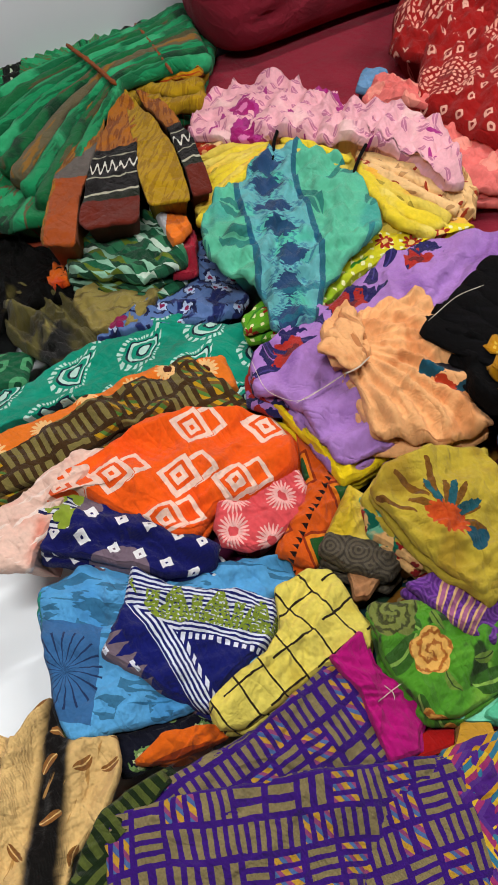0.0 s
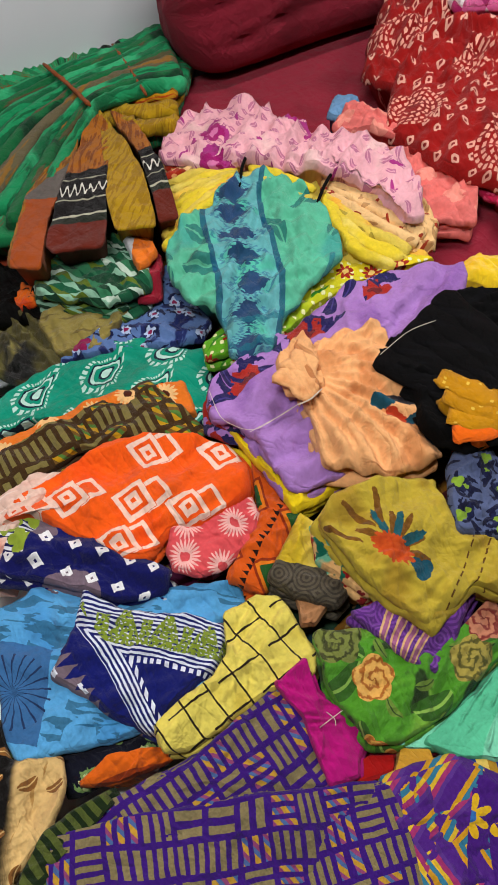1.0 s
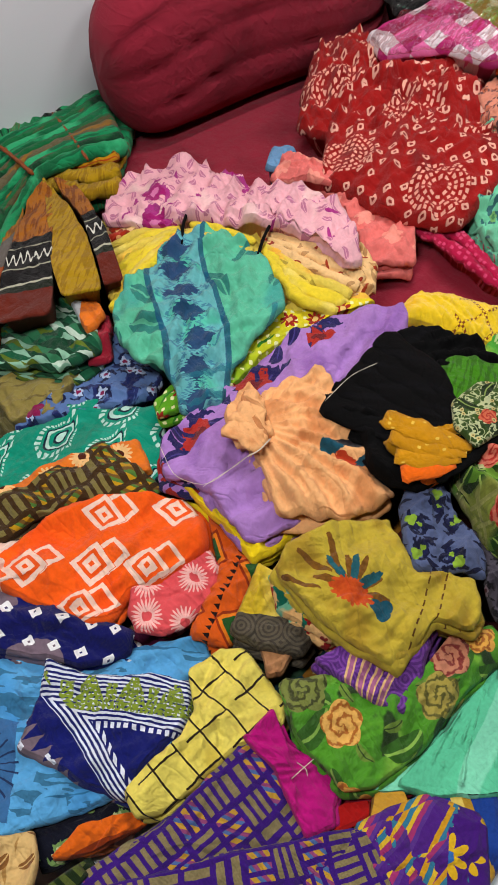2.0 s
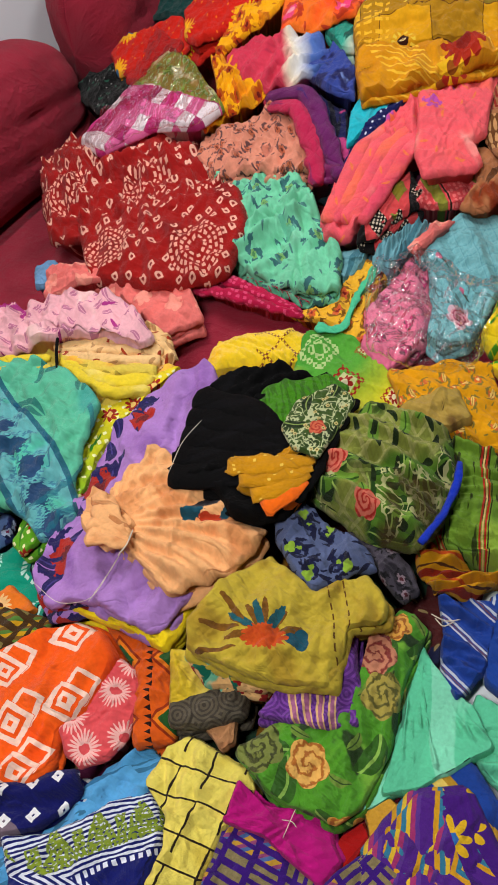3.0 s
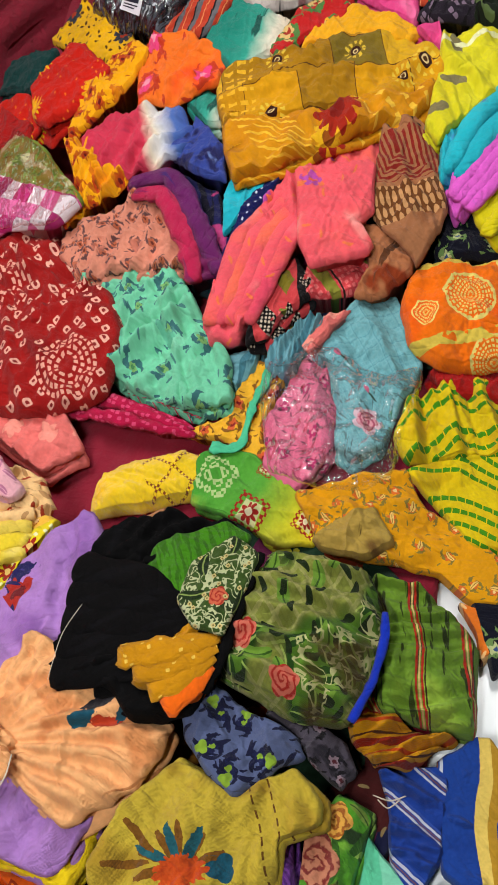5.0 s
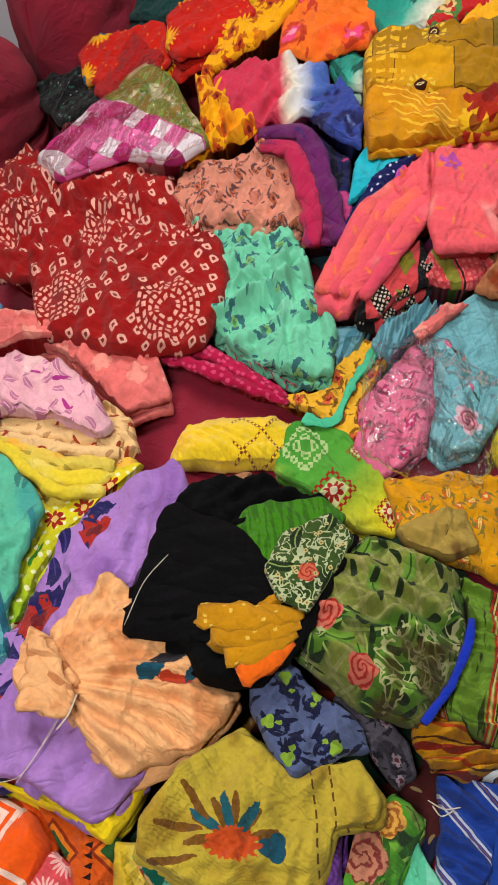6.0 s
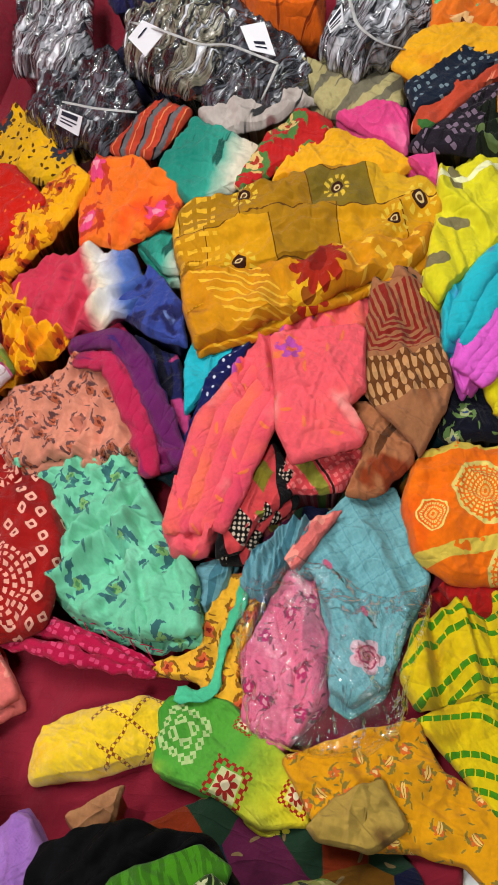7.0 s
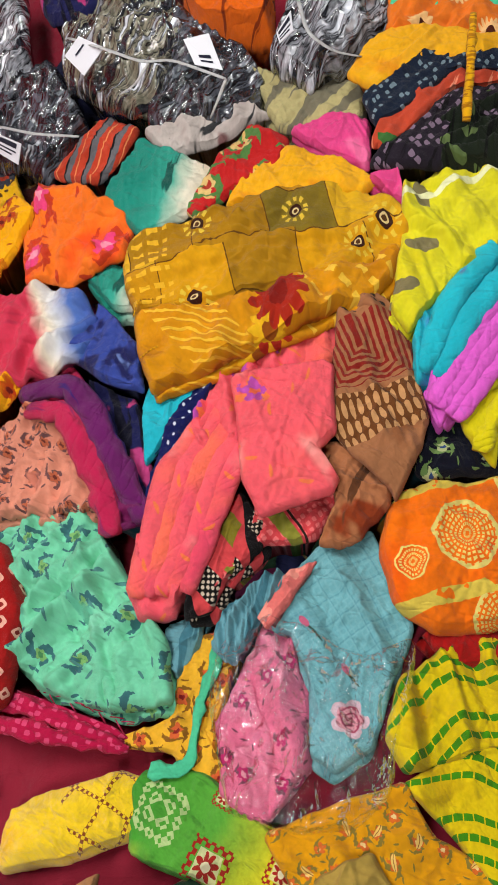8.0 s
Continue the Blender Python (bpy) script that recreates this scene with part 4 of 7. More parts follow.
def pack_pink():
    n = Nodes("pack_pink")
    x, y = n.fl(n.mul(n.u, 22.0)), n.fl(n.mul(n.v, 22.0))
    h = white(n, x, y)
    col = n.ramp(h, (0, srgb(200, 40, 130)), (0.3, srgb(236, 120, 180)), (0.55, srgb(240, 230, 236)), (0.8, srgb(170, 30, 110)))
    col = n.mix(n.gt(n.u, 0.05), col, blots(n, srgb(128, 150, 50), (200, 195, 150), 14.0, 0.55))
    return n.done(col, rough=0.4)


PACK_PINK = pack_pink()


def wrap(name, tint, dark=1.0):
    """Garments seen through crinkled clear film."""
    n = Nodes(name)
    # streaks mix garment print with film glints and dark folds painted into the colour
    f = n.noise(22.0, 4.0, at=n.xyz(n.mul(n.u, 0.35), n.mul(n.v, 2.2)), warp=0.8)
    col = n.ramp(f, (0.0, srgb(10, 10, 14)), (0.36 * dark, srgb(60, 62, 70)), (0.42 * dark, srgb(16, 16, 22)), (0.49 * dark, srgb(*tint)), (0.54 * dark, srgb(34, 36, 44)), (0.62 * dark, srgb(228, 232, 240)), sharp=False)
    mat = n.done(col, rough=0.16, sheen=0.0, weave=0.0)
    n.bsdf.inputs["Specular IOR Level"].default_value = 0.8
    n.bsdf.inputs["Coat Weight"].default_value = 0.9
    n.bsdf.inputs["Coat Roughness"].default_value = 0.06
    b = n.tree.nodes.new("ShaderNodeBump")
    b.inputs["Strength"].default_value, b.inputs["Distance"].default_value = 0.9, 0.02
    n.link(n.add(n.cells(34.0, feature="SMOOTH_F1"), n.mul(n.noise(60.0, 3.0, warp=1.0), 0.3)), b.inputs["Height"])
    n.link(b.outputs[0], n.bsdf.inputs["Normal"])
    n.link(b.outputs[0], n.bsdf.inputs["Coat Normal"])
    return mat


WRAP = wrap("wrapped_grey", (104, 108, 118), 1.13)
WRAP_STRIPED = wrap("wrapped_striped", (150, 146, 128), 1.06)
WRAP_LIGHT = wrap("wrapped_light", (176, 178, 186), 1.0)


STRING = plain("string", (226, 214, 196))
CORD_RUST = plain("cord_rust", (150, 84, 40))
CORD_BLACK = plain("cord_black", (6, 6, 8), rough=0.9, sheen=0.0)
STRAP_WHITE = plain("strap_white", (205, 205, 205), rough=0.35, sheen=0.0)
PAPER = build("paper", (228, 230, 236), (blots, (210, 212, 220), 20.0, 0.55, 0.1), rough=0.5, sheen=0.0)
INK = plain("ink", (40, 42, 60))
RIBBON_MINT = plain("ribbon_mint", (90, 205, 160))
RIBBON_BLUE = plain("ribbon_blue", (24, 60, 190))
TASSEL = build("tassel", (236, 180, 14), (hatch, 90, 200.0, (190, 130, 10), 0.5))


def clear_film():
    n = Nodes("clear_film")
    n.tree.nodes.remove(n.bsdf)
    out = n.tree.nodes["Material Output"]
    gloss = n.tree.nodes.new("ShaderNodeBsdfGlossy")
    gloss.inputs["Roughness"].default_value = 0.07
    clear = n.tree.nodes.new("ShaderNodeBsdfTransparent")
    mixer = n.tree.nodes.new("ShaderNodeMixShader")
    b = n.tree.nodes.new("ShaderNodeBump")
    b.inputs["Strength"].default_value, b.inputs["Distance"].default_value = 0.55, 0.02
    n.link(n.add(n.mul(n.ab(n.sub(n.noise(11.0, 3.0, warp=1.4), 0.5)), -2.2), n.mul(n.crease(16.0, 30, 3.0), 0.5)), b.inputs["Height"])
    n.link(b.outputs[0], gloss.inputs["Normal"])
    fres = n.tree.nodes.new("ShaderNodeFresnel")
    fres.inputs["IOR"].default_value = 1.6
    n.link(b.outputs[0], fres.inputs["Normal"])
    n.link(n.m("MINIMUM", n.add(n.mul(fres.outputs[0], 0.55), 0.004), 0.5), mixer.inputs[0])
    n.link(clear.outputs[0], mixer.inputs[1])
    n.link(gloss.outputs[0], mixer.inputs[2])
    n.link(mixer.outputs[0], out.inputs["Surface"])
    return n.mat


FILM = clear_film()

PILE_GREEN = build("pile_green", (34, 44, 30), (leaves, 22.0, (110, 130, 80), 0.4, 0.4, {"share": 0.6}), (hatch, 30, 60.0, (12, 16, 12), 0.55))
PILE_PURPLE = build("pile_purple", (44, 36, 48), (dots, 60.0, (140, 120, 140), 0.3, {"even": 0.3, "share": 0.6}), (hatch, 20, 50.0, (18, 14, 20), 0.55))
PILE_RED = build("pile_red", (204, 84, 56), (hatch, 20, 60.0, (240, 150, 120), 0.6), (leaves, 12.0, (70, 120, 60), 0.4, 0.4, {"share": 0.3}))
PILE_NAVY = build("pile_navy", (30, 42, 62), (dots, 70.0, (130, 150, 160), 0.26, {"even": 0.3, "share": 0.5}))
NAVY_BEAD = build("navy_bead", (20, 30, 96), (dots, 60.0, (220, 225, 240), 0.16, {"share": 0.5}))
GOLD_SHINY = build("gold_shiny", (215, 165, 60), (blots, (245, 225, 150), 14.0, 0.55, 0.1), rough=0.3)

GREEN_A = build("green_fold", (30, 152, 100), (hatch, 0, 40.0, (18, 110, 70), 0.5), (blots, (60, 180, 125), 8.0, 0.56, 0.1), rough=0.6)
GREEN_B = build("green_fold_dark", (22, 112, 66), (hatch, 0, 30.0, (96, 92, 62), 0.58), (blots, (14, 70, 44), 9.0, 0.55, 0.1), rough=0.6)
YELLOW_SOFT = build("yellow_soft", (238, 214, 60), (blots, (246, 226, 120), 9.0, 0.5, 0.15))

# grey for walls and ceiling out of view, kept dark to cut bounce
UNSEEN_GREY = build("unseen_grey", (92, 88, 84), (blots, (78, 74, 70), 2.0, 0.5, 0.3), rough=0.7, sheen=0.0, weave=0.0, vary=0.1, creased=0.0)
SILK_MAGENTA = build("silk_magenta", (196, 32, 88), (hatch, 0, 30.0, (150, 20, 96), 0.52), rough=0.4)
SILK_PURPLE = build("silk_purple", (112, 22, 104), (hatch, 0, 30.0, (60, 30, 120), 0.55), rough=0.4)
GREY_FOLD = build("grey_fold", (112, 104, 78), (hatch, 0, 40.0, (150, 112, 50), 0.55), rough=0.6)


def peach_edge():
    n = Nodes("peach_edge")
    col = blots(n, srgb(246, 188, 132), (222, 154, 100), 9.0, 0.52, 0.12)
    col = hatch(n, col, 40, 16.0, (170, 108, 64), 0.68)
    col = hatch(n, col, 10, 30.0, (205, 140, 90), 0.6)
    fuzz = n.mul(n.sub(n.noise(90.0, 3.0), 0.5), 0.03)
    for x0, y0, lean, colour in ((-0.055, 0.01, 20, (30, 90, 110)), (-0.02, -0.005, -15, (190, 70, 36)), (0.015, 0.008, 40, (40, 84, 100)), (0.05, -0.012, -30, (44, 50, 58)), (-0.03, 0.03, 5, (50, 46, 52)), (0.11, -0.05, 60, (36, 96, 110))):
        a, e = turned(n, lean, n.sub(n.u, x0), n.sub(n.v, y0))
        col = n.mix(n.lt(n.add(n.hyp(a, n.mul(e, 2.6)), fuzz), 0.026), col, srgb(*colour))
    return n.done(col, rough=0.75)


PEACH_EDGE = peach_edge()


def pile_mix():
    n = Nodes("pile_mix")
    d, r1, x, y, r2 = n.cells(9.0)
    col = n.ramp(r1, (0, srgb(30, 34, 70)), (0.16, srgb(80, 30, 30)), (0.32, srgb(40, 70, 50)), (0.46, srgb(130, 90, 24)), (0.6, srgb(24, 60, 70)), (0.74, srgb(110, 40, 80)), (0.88, srgb(150, 60, 24)))
    col = leaves(n, col, 30.0, (150, 130, 90), 0.3, 0.3, share=0.4)
    return n.done(col)


PILE_MIX = pile_mix()


# ---- shapes ----
def lattice(ix, iy, seed):
    h = np.sin(ix * 127.1 + iy * 311.7 + seed * 74.7) * 43758.5453
    return h - np.floor(h)


def value_noise(x, y, seed=0):
    ix, iy = np.floor(x), np.floor(y)
    fx, fy = x - ix, y - iy
    fx, fy = fx * fx * fx * (fx * (fx * 6 - 15) + 10), fy * fy * fy * (fy * (fy * 6 - 15) + 10)
    a, b = lattice(ix, iy, seed), lattice(ix + 1, iy, seed)
    c, d = lattice(ix, iy + 1, seed), lattice(ix + 1, iy + 1, seed)
    return (a + (b - a) * fx) * (1 - fy) + (c + (d - c) * fx) * fy


def heap(x, y):
    """Height of the heap's back over the floor: low in front, rising to the far corner."""
    x, y = np.clip(x, -0.7, 2.2), np.clip(y, 0.15, 2.8)
    return np.maximum(0.05, 0.065 - 0.33 * x + 0.258 * y - 0.018 * x * x + 0.306 * x * y - 0.117 * y * y)


def rounded(foot, times, n):
    """A closed outline with softened corners, as n points at even steps."""
    p = np.array(foot, float)
    for _ in range(times):
        q = np.roll(p, -1, axis=0)
        p = np.stack((0.93 * p + 0.07 * q, 0.07 * p + 0.93 * q), 1).reshape(-1, 2)
    q = np.vstack((p, p[:1]))
    s = np.r_[0, np.cumsum(np.hypot(*np.diff(q, axis=0).T))]
    at = np.linspace(0, s[-1], n, endpoint=False)
    return np.c_[np.interp(at, s, q[:, 0]), np.interp(at, s, q[:, 1])], s[-1]


def wrinkles(x, y, seed, folds, crumple, pleat):
    """Relief of lying cloth: long soft folds, crumpling, and pleats that run out from a tie."""
    h = np.zeros_like(x)
    lay = (value_noise(np.array(seed * 1.7), np.array(0.3), 4) - 0.5) * 360
    for amp, wide, angle in (*[(2.0 * g, 0.8 * w, a) for g, w, a in folds], (0.010, 0.11, float(lay)), (0.006, 0.05, float(lay) + 70), (0.0026, 0.022, float(lay) + 20), (0.0022, 0.016, float(lay) - 40), *[(0.6 * g, 0.36 * w, a + 16) for g, w, a in folds]):
        c, s = math.cos(radians(angle)), math.sin(radians(angle))
        a, b = x * c + y * s, y * c - x * s
        w = b / wide + 1.5 * value_noise(a / (4 * wide) + 7, b / (3 * wide), seed) + 0.25 * value_noise(a / wide, b / wide, seed + 3)
        k = np.floor(w)
        f = w - k
        crest = 0.28 + 0.44 * lattice(k, k * 0 + 2, seed)
        p = np.where(f < crest, f / crest, (1 - f) / (1 - crest))
        p = (p * p * (3 - 2 * p)) ** 1.3
        h += (1.25 if crumple > 0.007 else 0.6) * amp * (p - 0.4) * (0.3 + 0.8 * lattice(k, k * 0 + 5, seed)) * (0.3 + 1.1 * value_noise(a / (4 * wide), b / (2 * wide) + 3, seed + 5))
    if crumple:
        for k, (wl, g) in enumerate(((0.14, 1.0), (0.065, 0.6), (0.03, 0.36))):
            dx = 0.6 * value_noise(x / wl + 5, y / wl, seed + 11 + k)
            v = value_noise(x / wl + dx + seed, y / wl + dx, seed + 20 + k)
            h += crumple * g * (0.5 - 2.0 * np.abs(v - 0.5))
        for k, (wl, g) in enumerate(((0.16, 0.9), (0.09, 0.7), (0.05, 0.45))):
            # long thin creases, each set running its own way
            tt = seed * 1.3 + k * 1.1
            a, b = x * math.cos(tt) + y * math.sin(tt), y * math.cos(tt) - x * math.sin(tt)
            v = value_noise(a / (3.2 * wl) + seed, b / wl + 0.4 * value_noise(a / wl, b / wl, seed + 41), seed + 44 + k)
            h += crumple * g * np.exp(-np.abs(v - 0.5) * 22)
    if crumple > 0.03:
        # ruffled: small tight puckers
        for k, (wl, g) in enumerate(((0.045, 0.5), (0.024, 0.32))):
            v = value_noise(x / wl + 1.2 * value_noise(y / wl, x / wl, seed + 70), y / wl, seed + 71 + k)
            h += crumple * g * (0.6 - 3.0 * np.abs(v - 0.5))
    if pleat:
        px, py, count, amp = pleat
        d, t = np.hypot(x - px, y - py), np.arctan2(y - py, x - px)
        ph = t * count / 2 + 1.6 * value_noise(d / 0.09, t * 2.5, seed + 31)
        h += amp * (1.5 * np.abs(np.sin(ph)) ** 1.6 - 0.75) * np.clip(d / 0.10, 0.12, 1.3) * (0.5 + value_noise(t * 5, d / 0.2, seed + 33))
    return h


def mesh_object(name, verts, faces, uvs, material, parent=None):
    me = bpy.data.meshes.new(name)
    me.from_pydata([tuple(v) for v in verts], [], faces)
    if uvs is not None:
        layer = me.uv_layers.new(name="uv")
        idx = np.empty(len(me.loops), np.int32)
        me.loops.foreach_get("vertex_index", idx)
        layer.data.foreach_set("uv", np.asarray(uvs, np.float32)[idx].ravel())
    me.polygons.foreach_set("use_smooth", np.ones(len(me.polygons), bool))
    me.materials.append(material)
    ob = new(name, me)
    if parent:
        ob.parent = parent
        ob.matrix_parent_inverse = Matrix.Translation(-parent.location)
    return ob


SEED = [0]


def cloth(name, foot, top, material, label="", category="fabric", thick=0.018, folds=(), crumple=0.010, pleat=None, steps=(), turn=0, tilt=(0, 0),
          parent=None, group="heap of fabrics", n=176, rings=40, soft=2, drop=0.16, dome=0.008, layers=0, base=None, hub=None, origin=None, lowest=False):
    """A piece of lying cloth: outline in plan, its top over the heap, swelling to the middle, rolled edge, sides that go down to what lies under it."""
    SEED[0] += 1
    seed = SEED[0]
    edge, length = rounded(foot, soft, n)
    mid = np.array(hub) if hub else edge.mean(0)
    t = np.arange(n) / n * length
    ragged = 0.006 + 0.9 * max(0.0, crumple - 0.009)
    edge = mid + 1.012 * (edge - mid)
    edge = edge + ((value_noise(t / 0.06, t * 0, seed + 50) - 0.5) * ragged + (value_noise(t / 0.02, t * 0, seed + 51) - 0.5) * ragged * 0.4)[:, None] * (edge - mid) / np.linalg.norm(edge - mid, axis=1)[:, None]
    fr = np.r_[np.linspace(0.03, 0.96, rings - 8), 0.97, 0.98, 0.99, 0.997, 1.0, 0.992, 0.975, 0.94]
    fall = np.r_[np.zeros(rings - 8), 0.05, 0.12, 0.25, 0.45, 0.68, 0.88, 1.0, 1.0]
    down = np.r_[np.zeros(rings - 1), 1.0]
    far = np.linalg.norm(edge - mid, axis=1)
    # the sides run back under the cloth, so that its edge overhangs
    fr2 = np.repeat(fr[:, None], n, 1)
    fr2[-1] = 1 - np.minimum(0.5, 0.085 / far)
    fr2[-2] = 1 - np.minimum(0.2, 0.016 / far)
    # the turned edge keeps one radius, however wide the cloth is
    for k, away in enumerate((0.0075, 0.0050, 0.0030, 0.0012, 0.0, 0.0006)):
        fr2[rings - 8 + k] = 1 - np.minimum(0.1, away * (thick / 0.024) ** 0.7 / far)
    for k in range(rings - 8):
        fr2[k] = np.minimum(fr2[k], fr2[rings - 8] - 0.004)
    x = mid[0] + fr2 * (edge[:, 0] - mid[0])
    y = mid[1] + fr2 * (edge[:, 1] - mid[1])
    f = np.repeat(fr[:, None], n, 1)
    relief = wrinkles(x, y, seed, folds, crumple, pleat)
    for sx, sy, angle, high in steps:
        # the cloth lies folded over itself along a line: a step, higher to the line's left
        c, s_ = math.cos(radians(angle)), math.sin(radians(angle))
        off = (y - sy) * c - (x - sx) * s_ + 0.012 * (value_noise((x * c + y * s_) / 0.05, y * 0, seed + 80) - 0.5)
        relief = relief + high * (1 / (1 + np.exp(-np.clip(off / 0.0016, -30, 30)))) * np.exp(-np.maximum(off, 0) / 0.12)
    under = heap(x, y) if base is None else np.full_like(x, base)
    z = under + top + dome * (1 - f ** 2.2) + relief * (1 - 0.35 * fall[:, None]) - thick * fall[:, None] - drop * down[:, None]
    z += tilt[0] * (x - mid[0]) + tilt[1] * (y - mid[1])
    z = np.maximum(z, 0.004 + 0.0006 * (seed % 37) * (0 if lowest else 1) + (0.016 if lowest else 0.034) * (1 - fall[:, None]) + 0.006 * (1 - down[:, None]))
    c0 = np.array([[mid[0], mid[1], z[0].mean()]])
    verts = np.vstack((c0, np.c_[x.ravel(), y.ravel(), z.ravel()]))
    ca, sa = math.cos(radians(turn)), math.sin(radians(turn))
    start = np.array(origin) if origin else mid
    wx = verts[:, 0] - start[0] + 0.013 * (value_noise(verts[:, 0] / 0.09, verts[:, 1] / 0.09, seed + 60) - 0.5)
    wy = verts[:, 1] - start[1] + 0.013 * (value_noise(verts[:, 0] / 0.09 + 9, verts[:, 1] / 0.09, seed + 61) - 0.5)
    # round the rolled edge the print goes on downwards
    wrap = np.r_[0, np.repeat(fall + 2 * down, n)] * thick * 0.6
    ox, oy = verts[:, 0] - mid[0], verts[:, 1] - mid[1]
    r = np.maximum(np.hypot(ox, oy), 1e-6)
    wx, wy = wx + wrap * ox / r, wy + wrap * oy / r
    uvs = np.c_[wx * ca + wy * sa, wy * ca - wx * sa]
    faces = [(0, 1 + i, 1 + (i + 1) % n) for i in range(n)]
    for k in range(rings - 1):
        a, b = 1 + k * n, 1 + (k + 1) * n
        faces += [(a + i, b + i, b + (i + 1) % n, a + (i + 1) % n) for i in range(n)]
    last = 1 + (rings - 1) * n
    faces.append(tuple(last + i for i in reversed(range(n))))
    org = Vector((mid[0], mid[1], float(z[-1].min())))
    ob = mesh_object(name, verts - np.array(org), faces, uvs, material)
    ob.location = org
    if parent:
        ob.parent = parent
        ob.matrix_parent_inverse = Matrix.Translation(-parent.location)
        if label:
            tagged(ob, label)
    else:
        tagged(ob, label, category, group)
    for k in range(layers):
        # lower folds of the same cloth, each a little further out
        away = np.array([math.cos(seed * 2.4 + k * 1.9), math.sin(seed * 2.4 + k * 1.9)]) * 0.008
        wider = mid + away + (np.array(foot) - mid) * (1.004 + 0.014 * k)
        cloth("fold", [tuple(q) for q in wider], top - 0.55 * thick - 0.014 - 0.018 * k, material, folds=folds, crumple=crumple, turn=turn + 7, parent=parent or ob, thick=0.016, n=140, rings=14, soft=soft, drop=0.08, dome=0, base=base, hub=tuple(mid + away))
    return ob


def tube(name, points, radius, material, parent=None, sides=7, wobble=0.0, label="", flat=1.0):
    """A cord, strap or rolled fold along a line of points; radius may run through several values."""
    SEED[0] += 1
    seed = SEED[0]
    p = np.array(points, float)
    s = np.r_[0, np.cumsum(np.linalg.norm(np.diff(p, axis=0), axis=1))]
    at = np.linspace(0, s[-1], max(12, int(s[-1] / 0.012)))
    q = np.stack([np.interp(at, s, p[:, i]) for i in range(3)], 1)
    for _ in range(3):
        q[1:-1] = 0.25 * q[:-2] + 0.5 * q[1:-1] + 0.25 * q[2:]
    d = np.gradient(q, axis=0)
    d /= np.linalg.norm(d, axis=1)[:, None]
    side = np.cross(d, (0, 0, 1.0))
    side /= np.maximum(np.linalg.norm(side, axis=1), 1e-6)[:, None]
    up = np.cross(side, d)
    line = np.array([radius, radius]) if isinstance(radius, float) else np.array(radius)
    whole = np.interp(at / s[-1], np.linspace(0, 1, len(line)), line)
    whole[0], whole[-1] = 0.72 * whole[0], 0.72 * whole[-1]
    a = np.arange(sides) * 2 * math.pi / sides
    wave = value_noise((at / (0.4 * whole + 0.012))[:, None] + 3.7 * seed + 0 * a[None, :], 2.2 * np.cos(a)[None, :] + seed + 0 * at[:, None], seed) - 0.5
    r = whole[:, None] * (1 + wobble * wave)
    verts = (q[:, None, :] + r[..., None] * (np.cos(a)[None, :, None] * side[:, None, :] + flat * np.sin(a)[None, :, None] * up[:, None, :])).reshape(-1, 3)
    uvs = np.stack((np.repeat((at + seed * 0.13)[:, None], sides, 1), whole[:, None] * a[None, :]), -1).reshape(-1, 2)
    faces = [(i * sides + k, i * sides + (k + 1) % sides, (i + 1) * sides + (k + 1) % sides, (i + 1) * sides + k) for i in range(len(q) - 1) for k in range(sides)]
    faces += [tuple(reversed(range(sides))), tuple((len(q) - 1) * sides + k for k in range(sides))]
    org = Vector(q[0])
    ob = mesh_object(name, np.array(verts) - np.array(org), faces, uvs, material)
    ob.location = org
    if parent:
        ob.parent = parent
        ob.matrix_parent_inverse = Matrix.Translation(-parent.location)
    if label:
        tagged(ob, label)
    return ob


def slab(name, corners, low, high, material):
    """An upright or lying box over a four-cornered plan."""
    bm = bmesh.new()
    a = [bm.verts.new((x, y, low)) for x, y in corners]
    b = [bm.verts.new((x, y, high)) for x, y in corners]
    bm.faces.new(list(reversed(a)))
    bm.faces.new(b)
    for i in range(4):
        bm.faces.new((a[i], a[(i + 1) % 4], b[(i + 1) % 4], b[i]))
    bmesh.ops.recalc_face_normals(bm, faces=bm.faces)
    me = bpy.data.meshes.new(name)
    bm.to_mesh(me)
    bm.free()
    me.materials.append(material)
    return new(name, me)


# ---- room ----
floor = tagged(slab("floor", ((-2.2, -2.6), (3.8, -2.6), (3.8, 5.0), (-2.2, 5.0)), -0.12, 0.0, WHITE_FLOOR), "white glossy vinyl shop floor", "floor", kind="structure")
# ceiling and grey walls are unseen, added to enclose and limit fill light
ceiling = tagged(slab("ceiling", ((-2.2, -2.6), (3.8, -2.6), (3.8, 5.0), (-2.2, 5.0)), 2.9, 3.0, UNSEEN_GREY), "unseen grey ceiling, dark to limit bounced light", "ceiling", kind="structure")
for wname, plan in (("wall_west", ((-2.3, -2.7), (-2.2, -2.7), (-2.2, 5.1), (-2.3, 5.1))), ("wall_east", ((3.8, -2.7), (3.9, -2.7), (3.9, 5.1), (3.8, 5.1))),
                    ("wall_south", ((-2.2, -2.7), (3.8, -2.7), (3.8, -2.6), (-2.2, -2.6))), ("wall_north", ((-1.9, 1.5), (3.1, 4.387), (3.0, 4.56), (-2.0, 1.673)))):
    tagged(slab(wname, plan, 0.0, 2.9, WHITE_WALL if wname == "wall_north" else UNSEEN_GREY), "pale grey painted shop wall" if wname == "wall_north" else "unseen grey wall, dark to limit bounced light", "wall", kind="structure")
